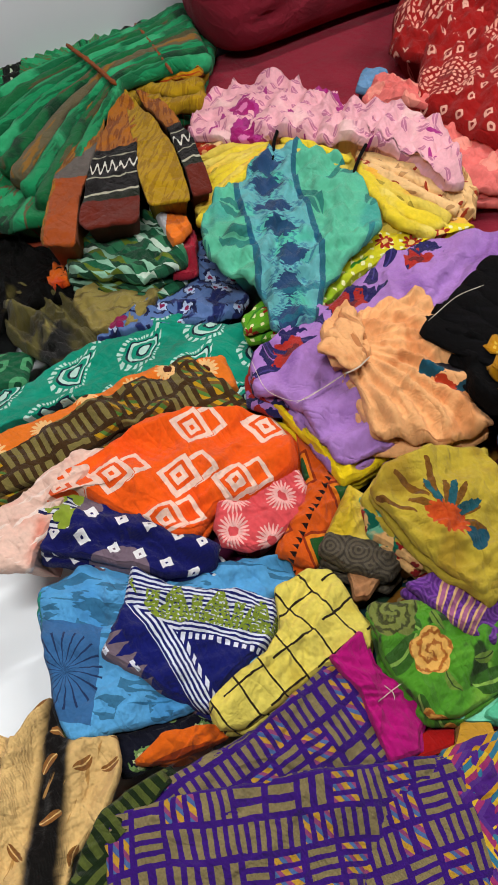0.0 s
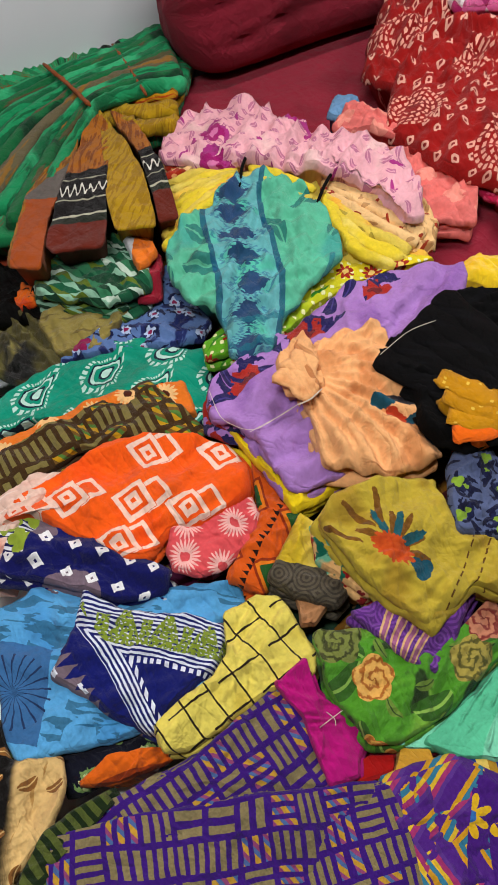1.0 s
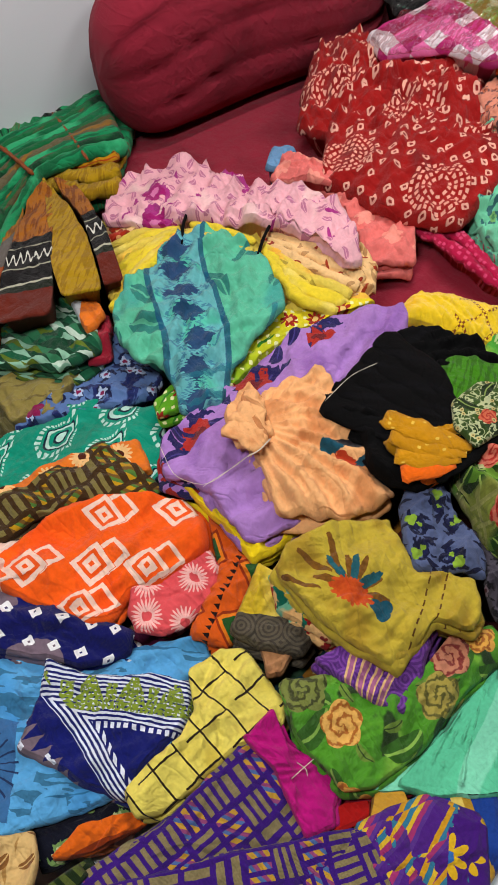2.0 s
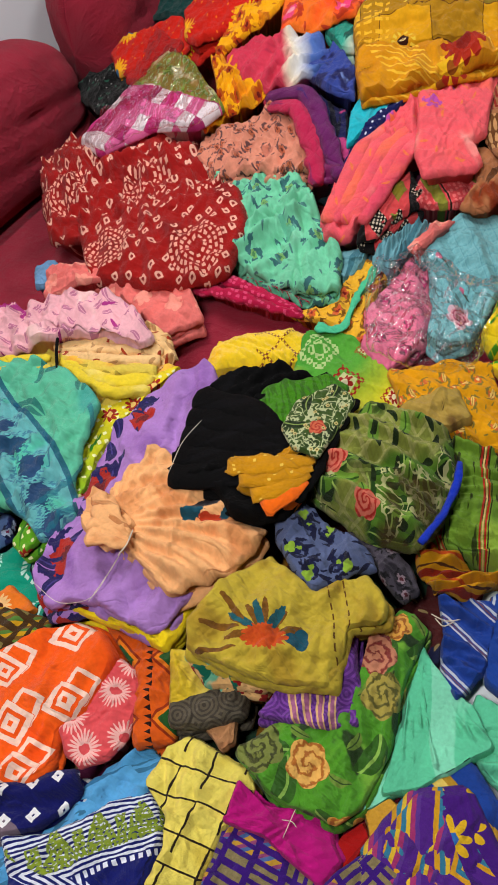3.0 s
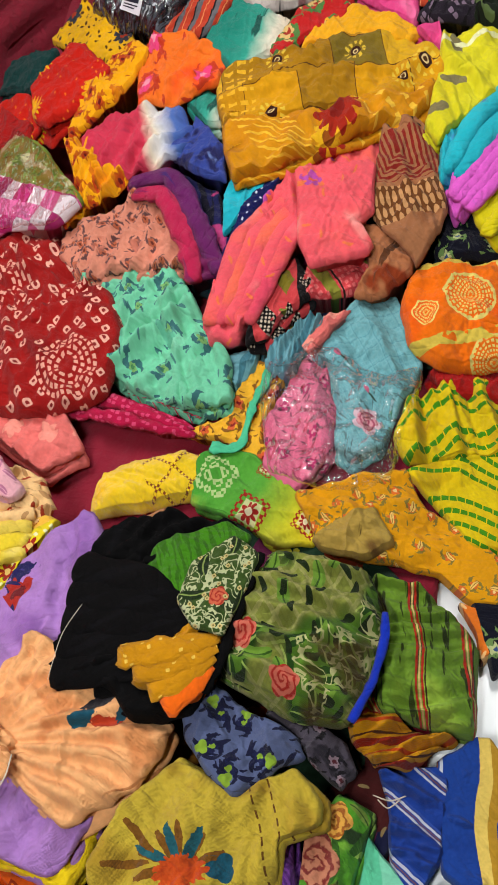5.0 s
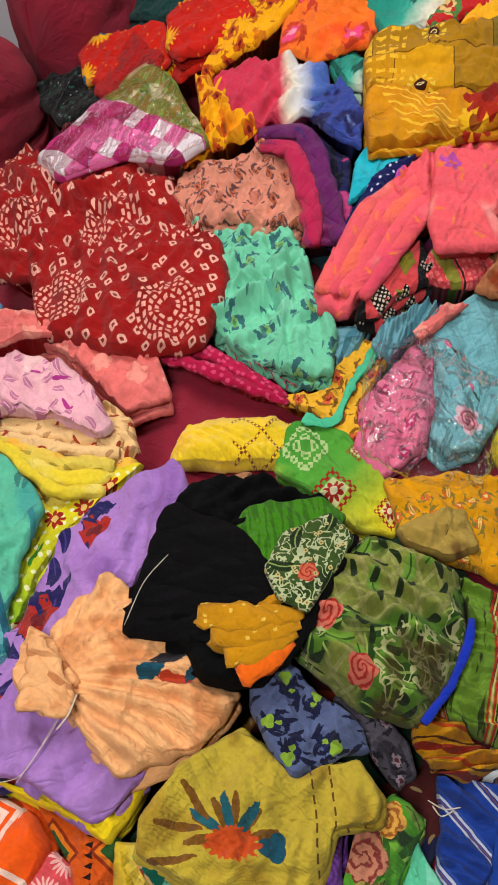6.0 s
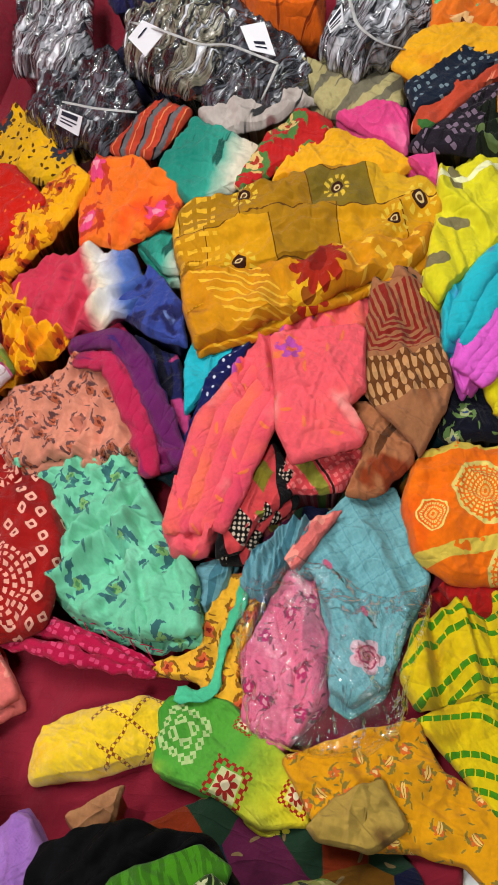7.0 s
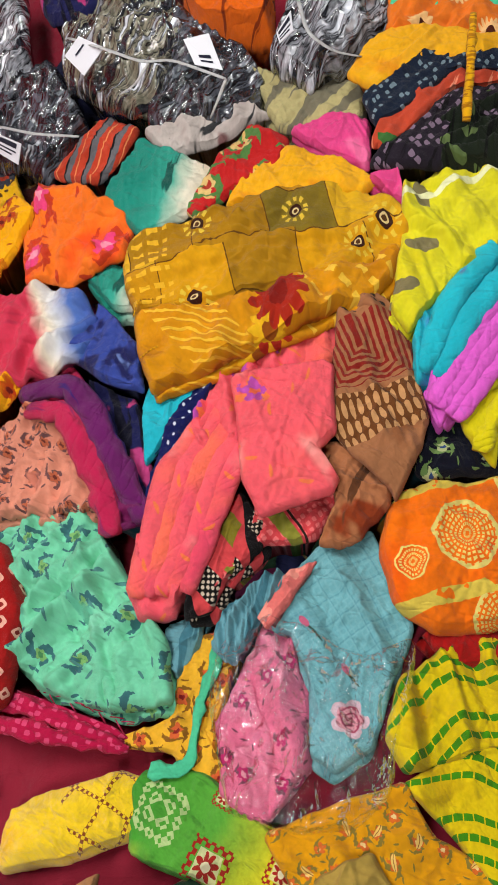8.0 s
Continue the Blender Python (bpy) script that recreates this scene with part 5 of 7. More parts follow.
# unseen panels added above the assumed lamps
for lx, ly in ((0.6, 2.0), (1.8, 1.35), (-0.45, 0.15)):
    lamp_ob = slab("assumed_lamp_panel", ((-0.62, -0.2), (0.62, -0.2), (0.62, 0.2), (-0.62, 0.2)), 0.0, 0.1, WHITE_WALL)
    lamp_ob.matrix_world = pose(lx, ly, 2.8, 0, 0, 28)
    tagged(lamp_ob, "assumed white ceiling light panel, unseen above the heap", "lamp", "ceiling lamps")
# red cloth hung along the upper wall
red_band = slab("wall_cloth", ((-1.95, 1.461), (1.6, 3.511), (1.595, 3.520), (-1.955, 1.470)), 0.60, 1.9, RED_PLAIN)
tagged(red_band, "red cloth hung along the pale wall", "wall hanging")
# maroon sheet over the floor mattress
sheet = cloth("mattress_sheet", ((-0.35, 1.35), (0.05, 0.75), (0.22, 0.28), (0.5, 0.4), (0.78, 0.62), (1.0, 0.84), (1.3, 0.95), (2.5, 1.3), (2.3, 3.6), (1.2, 3.2), (-0.5, 2.05)), -0.15, MAROON,
              "dark maroon cotton sheet spread over the floor mattress", "sheet", thick=0.06, folds=((0.008, 0.16, 28),), crumple=0.004, dome=0.0, n=200, rings=60, drop=0.3, group="", lowest=True)

# jumbled cloths that fill the heap from below
for plan, low in ((((-0.45, 1.2), (-0.3, 0.65), (0.0, 0.45), (0.42, 0.42), (0.68, 0.56), (0.92, 0.84), (0.92, 1.08), (0.6, 1.2), (0.2, 1.35)), -0.115),
                  (((1.0, 1.75), (1.1, 1.4), (1.5, 1.05), (2.0, 1.1), (2.1, 1.9), (1.8, 2.6), (1.2, 2.6)), -0.115),
                  (((-0.75, 1.25), (-0.1, 1.1), (0.15, 1.4), (-0.1, 1.75), (-0.75, 1.75)), -0.115)):
    tagged(cloth("fabric_pile", plan, low, PILE_MIX, "jumbled dark printed fabrics filling the heap", "fabric pile", crumple=0.012, n=220, rings=60, drop=0.3), kind="stuff")

# ---- fabrics ----
cloth("scarf_end", ((-0.503, 1.291), (-0.504, 1.368), (-0.467, 1.35), (-0.453, 1.285), (-0.478, 1.263)), -0.03, ORANGE_FLORAL, "orange and yellow printed scarf end on black cloth", category="scarf", crumple=0.016)
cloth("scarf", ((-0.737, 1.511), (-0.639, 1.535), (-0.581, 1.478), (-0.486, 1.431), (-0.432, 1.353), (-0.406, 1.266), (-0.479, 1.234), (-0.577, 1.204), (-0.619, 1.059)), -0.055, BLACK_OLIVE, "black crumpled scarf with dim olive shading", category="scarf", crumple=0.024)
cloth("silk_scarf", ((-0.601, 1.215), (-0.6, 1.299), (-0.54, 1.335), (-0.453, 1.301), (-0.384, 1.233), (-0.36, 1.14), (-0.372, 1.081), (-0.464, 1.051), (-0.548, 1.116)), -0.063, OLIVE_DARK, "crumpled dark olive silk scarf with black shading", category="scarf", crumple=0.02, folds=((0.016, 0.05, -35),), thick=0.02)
cloth("printed_cloth", ((-0.672, 1.106), (-0.514, 1.106), (-0.515, 1.013), (-0.641, 0.983)), -0.084, GREEN_DOT, "green cloth with pale round print")
cloth("folded_cloth", ((-0.471, 1.366), (-0.318, 1.498), (-0.219, 1.442), (-0.177, 1.274), (-0.242, 1.217), (-0.433, 1.255)), 0.014, TRIANGLES, "folded cloth with green and white triangle print", folds=((0.006, 0.07, 20),), turn=10, layers=2)
cloth("scarf", ((-0.279, 1.47), (-0.22, 1.487), (-0.167, 1.36), (-0.208, 1.307)), 0.031, ORANGE_WHITE, "white and orange scarf end under the saree bundle", category="scarf")
cloth("scarf", ((-0.214, 1.246), (-0.206, 1.391), (-0.167, 1.385), (-0.156, 1.258)), 0.001, CRIMSON, "crumpled crimson scarf end", category="scarf", crumple=0.012)
cloth("silk_scarf", ((-0.439, 1.221), (-0.331, 1.407), (-0.196, 1.301), (-0.291, 1.129), (-0.375, 1.117)), -0.036, OLIVE_SILK, "crumpled olive gold silk scarf with red motif", category="scarf", crumple=0.014)
cloth("printed_scarf", ((-0.38, 1.099), (-0.251, 1.241), (-0.179, 1.338), (-0.149, 1.415), (-0.043, 1.206), (-0.067, 1.158), (-0.219, 1.133)), -0.045, BLUE_FLORAL, "crumpled blue scarf with white and magenta floral print", category="scarf", crumple=0.013)
bundle = cloth("tied_saree", ((-0.875, 2.165), (-0.695, 2.3), (-0.562, 2.33), (-0.398, 2.423), (-0.246, 2.512), (-0.144, 2.306), (-0.163, 2.155), (-0.203, 1.917), (-0.335, 1.815), (-0.499, 1.757), (-0.524, 1.495), (-0.586, 1.459), (-0.745, 1.52)), 0.035, GREEN_SAREE, "tied bundle of folded green and mustard sarees", category="saree bundle", thick=0.035, drop=0.2, crumple=0.006, origin=(-0.499, 2.17), pleat=(-0.499, 2.17, 44, 0.008))
cloth("saree_fold", ((-0.459, 2.156), (-0.35, 2.245), (-0.192, 2.251), (-0.161, 2.114), (-0.221, 1.964), (-0.284, 1.943), (-0.434, 2.063)), 0.045, MUSTARD_PLAIN, "mustard yellow folds", parent=bundle, crumple=0.012)
cloth("saree_tail", ((-0.356, 1.974), (-0.288, 1.919), (-0.218, 1.749), (-0.172, 1.614), (-0.12, 1.412), (-0.165, 1.401), (-0.185, 1.491), (-0.244, 1.711)), 0.1, BORDER_BLACK, "", parent=bundle, turn=14, origin=(-0.144, 1.409), thick=0.008, crumple=0.007, dome=0.0, layers=0)
cloth("saree_tail", ((-0.431, 2.031), (-0.423, 1.824), (-0.427, 1.593), (-0.427, 1.441), (-0.406, 1.26), (-0.487, 1.283), (-0.505, 1.455), (-0.513, 1.65), (-0.489, 1.823), (-0.45, 1.986)), 0.096, GREY_RUST, "mustard, rust and grey blocks", parent=bundle, origin=(-0.432, 1.432), thick=0.008, crumple=0.007, dome=0.0, layers=0)
cloth("saree_tail", ((-0.383, 1.962), (-0.342, 1.9), (-0.279, 1.769), (-0.221, 1.609), (-0.176, 1.428), (-0.17, 1.382), (-0.261, 1.382), (-0.291, 1.48)), 0.103, MUSTARD_PLAIN, "", parent=bundle, thick=0.008, crumple=0.007, dome=0.0, layers=0)
cloth("saree_tail", ((-0.393, 1.959), (-0.348, 1.897), (-0.314, 1.663), (-0.274, 1.318), (-0.387, 1.308), (-0.411, 1.341), (-0.417, 1.544), (-0.419, 1.682), (-0.415, 1.873)), 0.105, BORDER_BLACK, "rust end with black woven border", parent=bundle, turn=6, origin=(-0.313, 1.325), thick=0.008, crumple=0.007, dome=0.0, layers=0)
pastel = cloth("pastel_saree", ((-0.216, 1.83), (0.009, 1.782), (0.223, 1.629), (0.279, 1.385), (0.433, 1.343), (0.393, 1.314), (0.2, 1.317), (-0.048, 1.486), (-0.165, 1.419), (-0.189, 1.591)), 0.012, YELLOW_PASTEL, "stack of folded pastel sarees, pink over peach and yellow", category="saree stack", folds=((0.012, 0.035, 30),))
cloth("saree_fold", ((0.224, 1.642), (0.339, 1.607), (0.417, 1.504), (0.459, 1.427), (0.444, 1.346), (0.35, 1.348), (0.28, 1.39), (0.232, 1.489)), 0.007, PEACH_PRINT, "peach folds with red floral print", parent=pastel, folds=((0.014, 0.045, -35),))
cloth("saree_fold", ((-0.194, 1.717), (-0.185, 1.822), (-0.154, 1.942), (-0.062, 1.902), (0.012, 1.941), (0.101, 1.808), (0.224, 1.716), (0.347, 1.654), (0.406, 1.522), (0.422, 1.389), (0.388, 1.377), (0.327, 1.472), (0.235, 1.534), (0.112, 1.6), (0.021, 1.639), (-0.073, 1.645)), 0.066, PINK_PRINT, "pink folds with mauve leaf print", parent=pastel, folds=((0.008, 0.08, 55),), crumple=0.02, thick=0.02, pleat=(0.1, 1.2, 60, 0.006), hub=(0.167, 1.652))
cloth("scarf", ((0.242, 1.865), (0.288, 1.955), (0.401, 1.876), (0.41, 1.776)), -0.028, SALMON, "salmon pink scarf behind the pastel stack", category="scarf", crumple=0.01)
cloth("scarf", ((0.235, 1.946), (0.26, 2.036), (0.33, 1.997), (0.29, 1.911)), -0.044, SKY_PLAIN, "small sky blue scarf end", category="scarf", crumple=0.01)
cloth("folded_scarf", ((0.279, 1.974), (0.447, 1.808), (0.589, 1.676), (0.569, 1.493), (0.463, 1.513), (0.413, 1.733)), -0.07, SALMON, "folded salmon pink scarf with tonal print", category="scarf", folds=((0.006, 0.06, 20),), layers=2)
rope = cloth("twisted_scarf", ((0.596, 1.695), (0.652, 1.648), (0.785, 1.406), (0.795, 1.37), (0.751, 1.406), (0.625, 1.6)), -0.095, PINK_ROPE, "twisted hot pink tie-dyed scarf", category="scarf", crumple=0.012)
cloth("folded_cloth", ((0.242, 1.377), (0.442, 1.315), (0.344, 1.292), (0.194, 1.224), (0.093, 1.107), (-0.047, 1.067), (-0.059, 1.112), (0.074, 1.216), (0.202, 1.339)), 0.007, LIME_PRINT, "yellow and lime green cloth with red motif border", layers=2)
cloth("ikat_scarf", ((-0.026, 1.593), (0.06, 1.592), (0.147, 1.521), (0.209, 1.432), (0.231, 1.349), (0.231, 1.291), (0.191, 1.254), (0.14, 1.18), (0.113, 1.151), (0.089, 1.065), (0.044, 1.038), (-0.0, 1.046), (-0.01, 1.127), (-0.044, 1.175), (-0.091, 1.195), (-0.135, 1.268), (-0.15, 1.345), (-0.115, 1.451), (-0.058, 1.492)), 0.055, AQUA, "sheer aqua scarf with navy ikat diamonds, draped on the stack", category="scarf", folds=((0.012, 0.1, 75), (0.008, 0.07, 20)), crumple=0.015, turn=4, origin=(0.016, 1.344), tilt=(0, 0.04))
cloth("folded_cloth", ((0.04, 0.871), (0.082, 0.823), (0.145, 0.732), (0.073, 0.583), (0.002, 0.606), (0.058, 0.74)), -0.025, ORANGE_ORNATE, "folded orange cloth with green medallions and black border", turn=-25, origin=(0.077, 0.697), layers=2)
cloth("folded_cloth", ((-0.57, 0.949), (-0.488, 1.003), (-0.427, 1.065), (-0.339, 1.128), (-0.244, 1.171), (-0.17, 1.169), (-0.06, 1.131), (-0.042, 1.061), (-0.042, 0.954), (-0.093, 0.927), (-0.208, 0.968), (-0.377, 0.948), (-0.549, 0.847)), -0.052, PAISLEY, "folded teal cotton cloth with white paisley print", folds=((0.008, 0.2, 25),), turn=24, layers=2)
cloth("folded_cloth", ((-0.538, 0.833), (-0.444, 0.889), (-0.373, 0.939), (-0.298, 0.975), (-0.176, 1.045), (-0.1, 1.043), (-0.08, 0.995), (-0.07, 0.96), (-0.149, 0.96), (-0.366, 0.876), (-0.525, 0.768)), -0.041, ORANGE_LINING, "folded orange printed cloth under the brown one", layers=2)
cloth("folded_cloth", ((-0.52, 0.773), (-0.451, 0.827), (-0.364, 0.902), (-0.282, 0.958), (-0.167, 1.037), (-0.109, 0.972), (-0.047, 0.911), (-0.058, 0.891), (-0.177, 0.877), (-0.284, 0.856), (-0.352, 0.796), (-0.436, 0.732), (-0.505, 0.694)), -0.019, BASKET_BROWN, "folded brown cloth with olive basket-weave bars", folds=((0.006, 0.15, 25),), turn=33, layers=2)
cloth("cloth_end", ((-0.496, 0.656), (-0.451, 0.704), (-0.407, 0.754), (-0.371, 0.792), (-0.31, 0.8), (-0.352, 0.72), (-0.407, 0.605), (-0.414, 0.552), (-0.477, 0.544)), -0.013, WHITE_PINK, "pale pink marbled lining of a folded cloth", crumple=0.012)
cloth("folded_cloth", ((-0.413, 0.526), (-0.336, 0.582), (-0.277, 0.585), (-0.159, 0.585), (0.023, 0.614), (0.032, 0.578), (-0.009, 0.536), (-0.04, 0.4), (-0.115, 0.355), (-0.187, 0.326), (-0.326, 0.286), (-0.351, 0.323)), -0.05, LIGHT_BLUE, "folded light blue cloth with teal edge and dark block print", folds=((0.006, 0.14, 80),), turn=-4, origin=(-0.192, 0.439), layers=2)
cloth("folded_cloth", ((-0.422, 0.639), (-0.412, 0.668), (-0.362, 0.71), (-0.27, 0.685), (-0.197, 0.643), (-0.137, 0.63), (-0.097, 0.616), (-0.102, 0.579), (-0.145, 0.562), (-0.183, 0.55), (-0.28, 0.571), (-0.329, 0.584), (-0.406, 0.591)), -0.017, NAVY_DOTS, "folded navy cloth with small white diamonds", folds=((0.008, 0.1, -15),), turn=-14, origin=(-0.245, 0.625), layers=2)
cloth("rolled_cloth", ((-0.103, 0.701), (-0.047, 0.72), (0.048, 0.769), (0.064, 0.735), (0.045, 0.674), (0.003, 0.629), (-0.047, 0.611), (-0.097, 0.614), (-0.11, 0.651)), -0.014, PINK_RED, "rolled coral red cloth with white sprays", crumple=0.01)
cloth("folded_cloth", ((-0.413, 0.671), (-0.383, 0.742), (-0.317, 0.793), (-0.234, 0.867), (-0.165, 0.885), (-0.068, 0.883), (0.007, 0.875), (0.038, 0.827), (0.044, 0.768), (0.005, 0.738), (-0.057, 0.697), (-0.102, 0.689), (-0.141, 0.628), (-0.175, 0.621), (-0.225, 0.64), (-0.348, 0.702)), -0.002, ORANGE_SQ, "folded orange cloth with large white square print", folds=((0.012, 0.16, 30),), thick=0.035, origin=(-0.16, 0.755), layers=2)
cloth("folded_cloth", ((-0.003, 0.899), (0.123, 0.798), (0.22, 0.795), (0.163, 0.748), (0.125, 0.734), (0.08, 0.797)), -0, YELLOW_PLAIN, "plain yellow cloth under a lilac one", layers=2)
cloth("saree", ((-0.04, 0.972), (0.022, 1.041), (0.115, 1.11), (0.239, 1.232), (0.338, 1.279), (0.501, 1.274), (0.489, 1.182), (0.318, 1.09), (0.235, 0.91), (0.226, 0.792), (0.119, 0.763), (0.04, 0.876), (-0.035, 0.906)), 0.037, PURPLE, "lilac saree with dark floral border, tied with string", category="saree", folds=((0.01, 0.09, 50),), turn=40, origin=(0.132, 1.023), layers=2)
cloth("folded_cloth", ((0.075, 0.605), (0.136, 0.731), (0.167, 0.716), (0.168, 0.657), (0.231, 0.597), (0.203, 0.561), (0.122, 0.577)), -0.003, YELLOW_GREY, "yellow and grey cloth with ring print", turn=-10, origin=(0.135, 0.641), layers=2)
cloth("folded_cloth", ((0.153, 0.698), (0.186, 0.726), (0.299, 0.591), (0.252, 0.575), (0.164, 0.63)), 0.022, TEAL_FLORAL, "teal and peach floral cloth end", layers=2)
cloth("folded_cloth", ((0.156, 0.517), (0.273, 0.52), (0.389, 0.459), (0.471, 0.58), (0.564, 0.607), (0.586, 0.544), (0.496, 0.488), (0.403, 0.399), (0.304, 0.336), (0.249, 0.336), (0.179, 0.425)), 0.012, ROSE_GREEN, "green satin cloth with large rose print", folds=((0.008, 0.1, 50),), turn=-12, origin=(0.351, 0.471), layers=2)
cloth("pleated_scarf", ((0.345, 0.344), (0.468, 0.457), (0.565, 0.536), (0.568, 0.452), (0.579, 0.384), (0.565, 0.312), (0.478, 0.31), (0.408, 0.318)), -0.011, MINT, "plain mint green scarf spread in pleats", category="scarf", folds=((0.008, 0.05, 60),), pleat=(0.549, 0.549, 70, 0.012))
cloth("pleated_scarf", ((0.605, 0.418), (0.635, 0.36), (0.572, 0.221), (0.539, 0.213), (0.524, 0.309), (0.558, 0.378)), -0.02, MINT, "mint green scarf end lying on the sheet", category="scarf", folds=((0.012, 0.05, -50),))
cloth("folded_cloth", ((0.219, 0.542), (0.294, 0.577), (0.39, 0.574), (0.466, 0.603), (0.374, 0.444), (0.317, 0.467)), 0.036, VIOLET, "folded violet cloth with woven stripe border", turn=-22, origin=(0.318, 0.514), layers=2)
cloth("folded_cloth", ((0.192, 0.726), (0.271, 0.769), (0.378, 0.784), (0.401, 0.748), (0.431, 0.676), (0.47, 0.68), (0.526, 0.66), (0.532, 0.594), (0.509, 0.571), (0.438, 0.592), (0.368, 0.511), (0.322, 0.531), (0.235, 0.598), (0.167, 0.685)), 0.078, OLIVE_FLOWER, "folded olive yellow cloth with big red flower", folds=((0.008, 0.12, 30),), steps=((0.44, 0.60, 62, -0.014), (0.47, 0.60, 62, -0.012), (0.30, 0.60, -25, 0.010)), turn=-22, origin=(0.304, 0.64), layers=3)
peach = cloth("tied_cloth", ((0.128, 0.957), (0.179, 1.064), (0.300, 1.110), (0.345, 0.985), (0.385, 0.900), (0.406, 0.826), (0.317, 0.782), (0.182, 0.79), (0.147, 0.907)), 0.076, PEACH_EDGE, "peach cotton cloth gathered at a tie", category="tied cloth", origin=(0.354, 0.889), turn=-20, pleat=(0.143, 0.982, 30, 0.008), folds=((0.006, 0.08, -35),), dome=0.018, layers=2)
cloth("gathered_end", ((0.094, 0.995), (0.144, 1.075), (0.173, 1.027), (0.189, 0.944), (0.151, 0.925), (0.109, 0.924)), 0.094, PEACH, "", parent=peach, crumple=0.012)
cloth("folded_cloth", ((-0.282, 0.456), (-0.263, 0.515), (-0.248, 0.571), (-0.184, 0.549), (-0.068, 0.544), (-0.004, 0.532), (0.005, 0.494), (-0.01, 0.45), (-0.058, 0.402), (-0.113, 0.337), (-0.177, 0.36), (-0.293, 0.418)), -0.027, NAVY_STRIPE, "folded navy cloth with white stripe and olive border print", folds=((0.006, 0.12, 10),), thick=0.035, turn=-6, origin=(-0.191, 0.474), layers=2)
cloth("folded_cloth", ((-0.114, 0.343), (-0.085, 0.38), (-0.02, 0.428), (0.005, 0.476), (-0.004, 0.544), (0.052, 0.577), (0.102, 0.581), (0.139, 0.517), (0.169, 0.484), (0.16, 0.446), (0.075, 0.41), (0.007, 0.353), (-0.049, 0.316), (-0.094, 0.305)), -0.018, LATTICE, "pale yellow cloth with black lattice lines", folds=((0.012, 0.11, 50),), crumple=0.009, layers=2)
cloth("printed_scarf", ((-0.233, 0.253), (-0.193, 0.307), (-0.097, 0.325), (-0.08, 0.303), (-0.178, 0.258)), -0.047, ORANGE_SMALL, "crumpled orange printed scarf", category="scarf", crumple=0.012)
cloth("printed_scarf", ((-0.413, 0.283), (-0.387, 0.328), (-0.365, 0.355), (-0.34, 0.294), (-0.323, 0.287), (-0.263, 0.299), (-0.244, 0.24), (-0.264, 0.184), (-0.312, 0.121), (-0.315, 0.049), (-0.421, 0.048), (-0.458, 0.298)), -0.035, CREAM, "cream scarf with black shaded ends and leaf print", category="scarf", folds=((0.01, 0.09, 75),), origin=(-0.353, 0.212))
cloth("folded_cloth", ((-0.317, 0.063), (-0.273, 0.184), (-0.183, 0.247), (-0.165, 0.227), (-0.247, 0.169), (-0.236, 0.021), (-0.313, 0.021)), -0.017, BASKET_GREEN, "dark green cloth with olive bar print", turn=50, layers=2)
cloth("folded_cloth", ((0.089, 0.425), (0.143, 0.471), (0.162, 0.42), (0.26, 0.362), (0.237, 0.313), (0.235, 0.283), (0.181, 0.268), (0.139, 0.369)), -0.005, MAGENTA, "plain magenta cloth tied with a white thread", layers=2)
cloth("folded_cloth", ((-0.263, 0.171), (-0.214, 0.215), (-0.138, 0.254), (-0.067, 0.295), (0.007, 0.35), (0.096, 0.435), (0.151, 0.383), (0.202, 0.341), (0.217, 0.315), (0.193, 0.271), (0.097, 0.247), (-0.085, 0.212), (-0.253, 0.167)), -0.022, BASKET_PURPLE, "folded purple cloth with olive basket-weave bars", folds=((0.006, 0.14, 35),), turn=36, layers=2)
cloth("folded_cloth", ((0.268, 0.282), (0.34, 0.303), (0.407, 0.329), (0.493, 0.281), (0.461, 0.07), (0.322, 0.069)), 0.001, ZIGZAG, "purple cloth with rainbow chevron stripes", turn=-8, origin=(0.345, 0.198), layers=2)
cloth("folded_cloth", ((-0.265, 0.173), (-0.144, 0.212), (0.023, 0.248), (0.191, 0.273), (0.279, 0.283), (0.302, 0.23), (0.331, 0.067), (-0.241, 0.042)), -0.01, BASKET_PURPLE, "purple cloth panel with olive bars and rainbow ticks", folds=((0.006, 0.2, 10),), turn=9, layers=2)
cloth("striped_cloth", ((0.726, 0.551), (0.817, 0.548), (0.839, 0.527), (0.818, 0.422), (0.693, 0.296), (0.655, 0.329), (0.625, 0.419), (0.675, 0.487)), -0.011, BLUE_YELLOW, "blue and yellow striped cloth tied with string", folds=((0.012, 0.08, -60),), turn=-42)
cloth("striped_cloth", ((0.644, 0.602), (0.732, 0.548), (0.738, 0.521), (0.633, 0.43), (0.555, 0.412), (0.569, 0.479), (0.626, 0.554)), 0.004, BLUE_GREY, "blue cloth end with grey woven stripes, knotted with string", folds=((0.012, 0.05, -70),), turn=10)
cloth("striped_cloth", ((0.67, 0.712), (0.716, 0.682), (0.74, 0.617), (0.793, 0.552), (0.749, 0.558), (0.686, 0.572), (0.647, 0.603), (0.64, 0.658)), 0.015, RUST_STRIPE, "gathered mustard and rust striped cloth end", folds=((0.014, 0.04, -30),), turn=-25)
cloth("printed_scarf", ((0.54, 0.771), (0.604, 0.721), (0.629, 0.656), (0.613, 0.607), (0.569, 0.6), (0.555, 0.66), (0.56, 0.714)), 0.036, GREY_FLORAL, "dark grey scarf with floral print", category="scarf", crumple=0.013)
cloth("printed_scarf", ((0.431, 0.849), (0.501, 0.843), (0.523, 0.771), (0.564, 0.694), (0.553, 0.661), (0.475, 0.673), (0.421, 0.68), (0.406, 0.742), (0.407, 0.804)), 0.073, NAVY_FLORAL, "slate blue scarf with lime buds, tied", category="scarf", crumple=0.014)
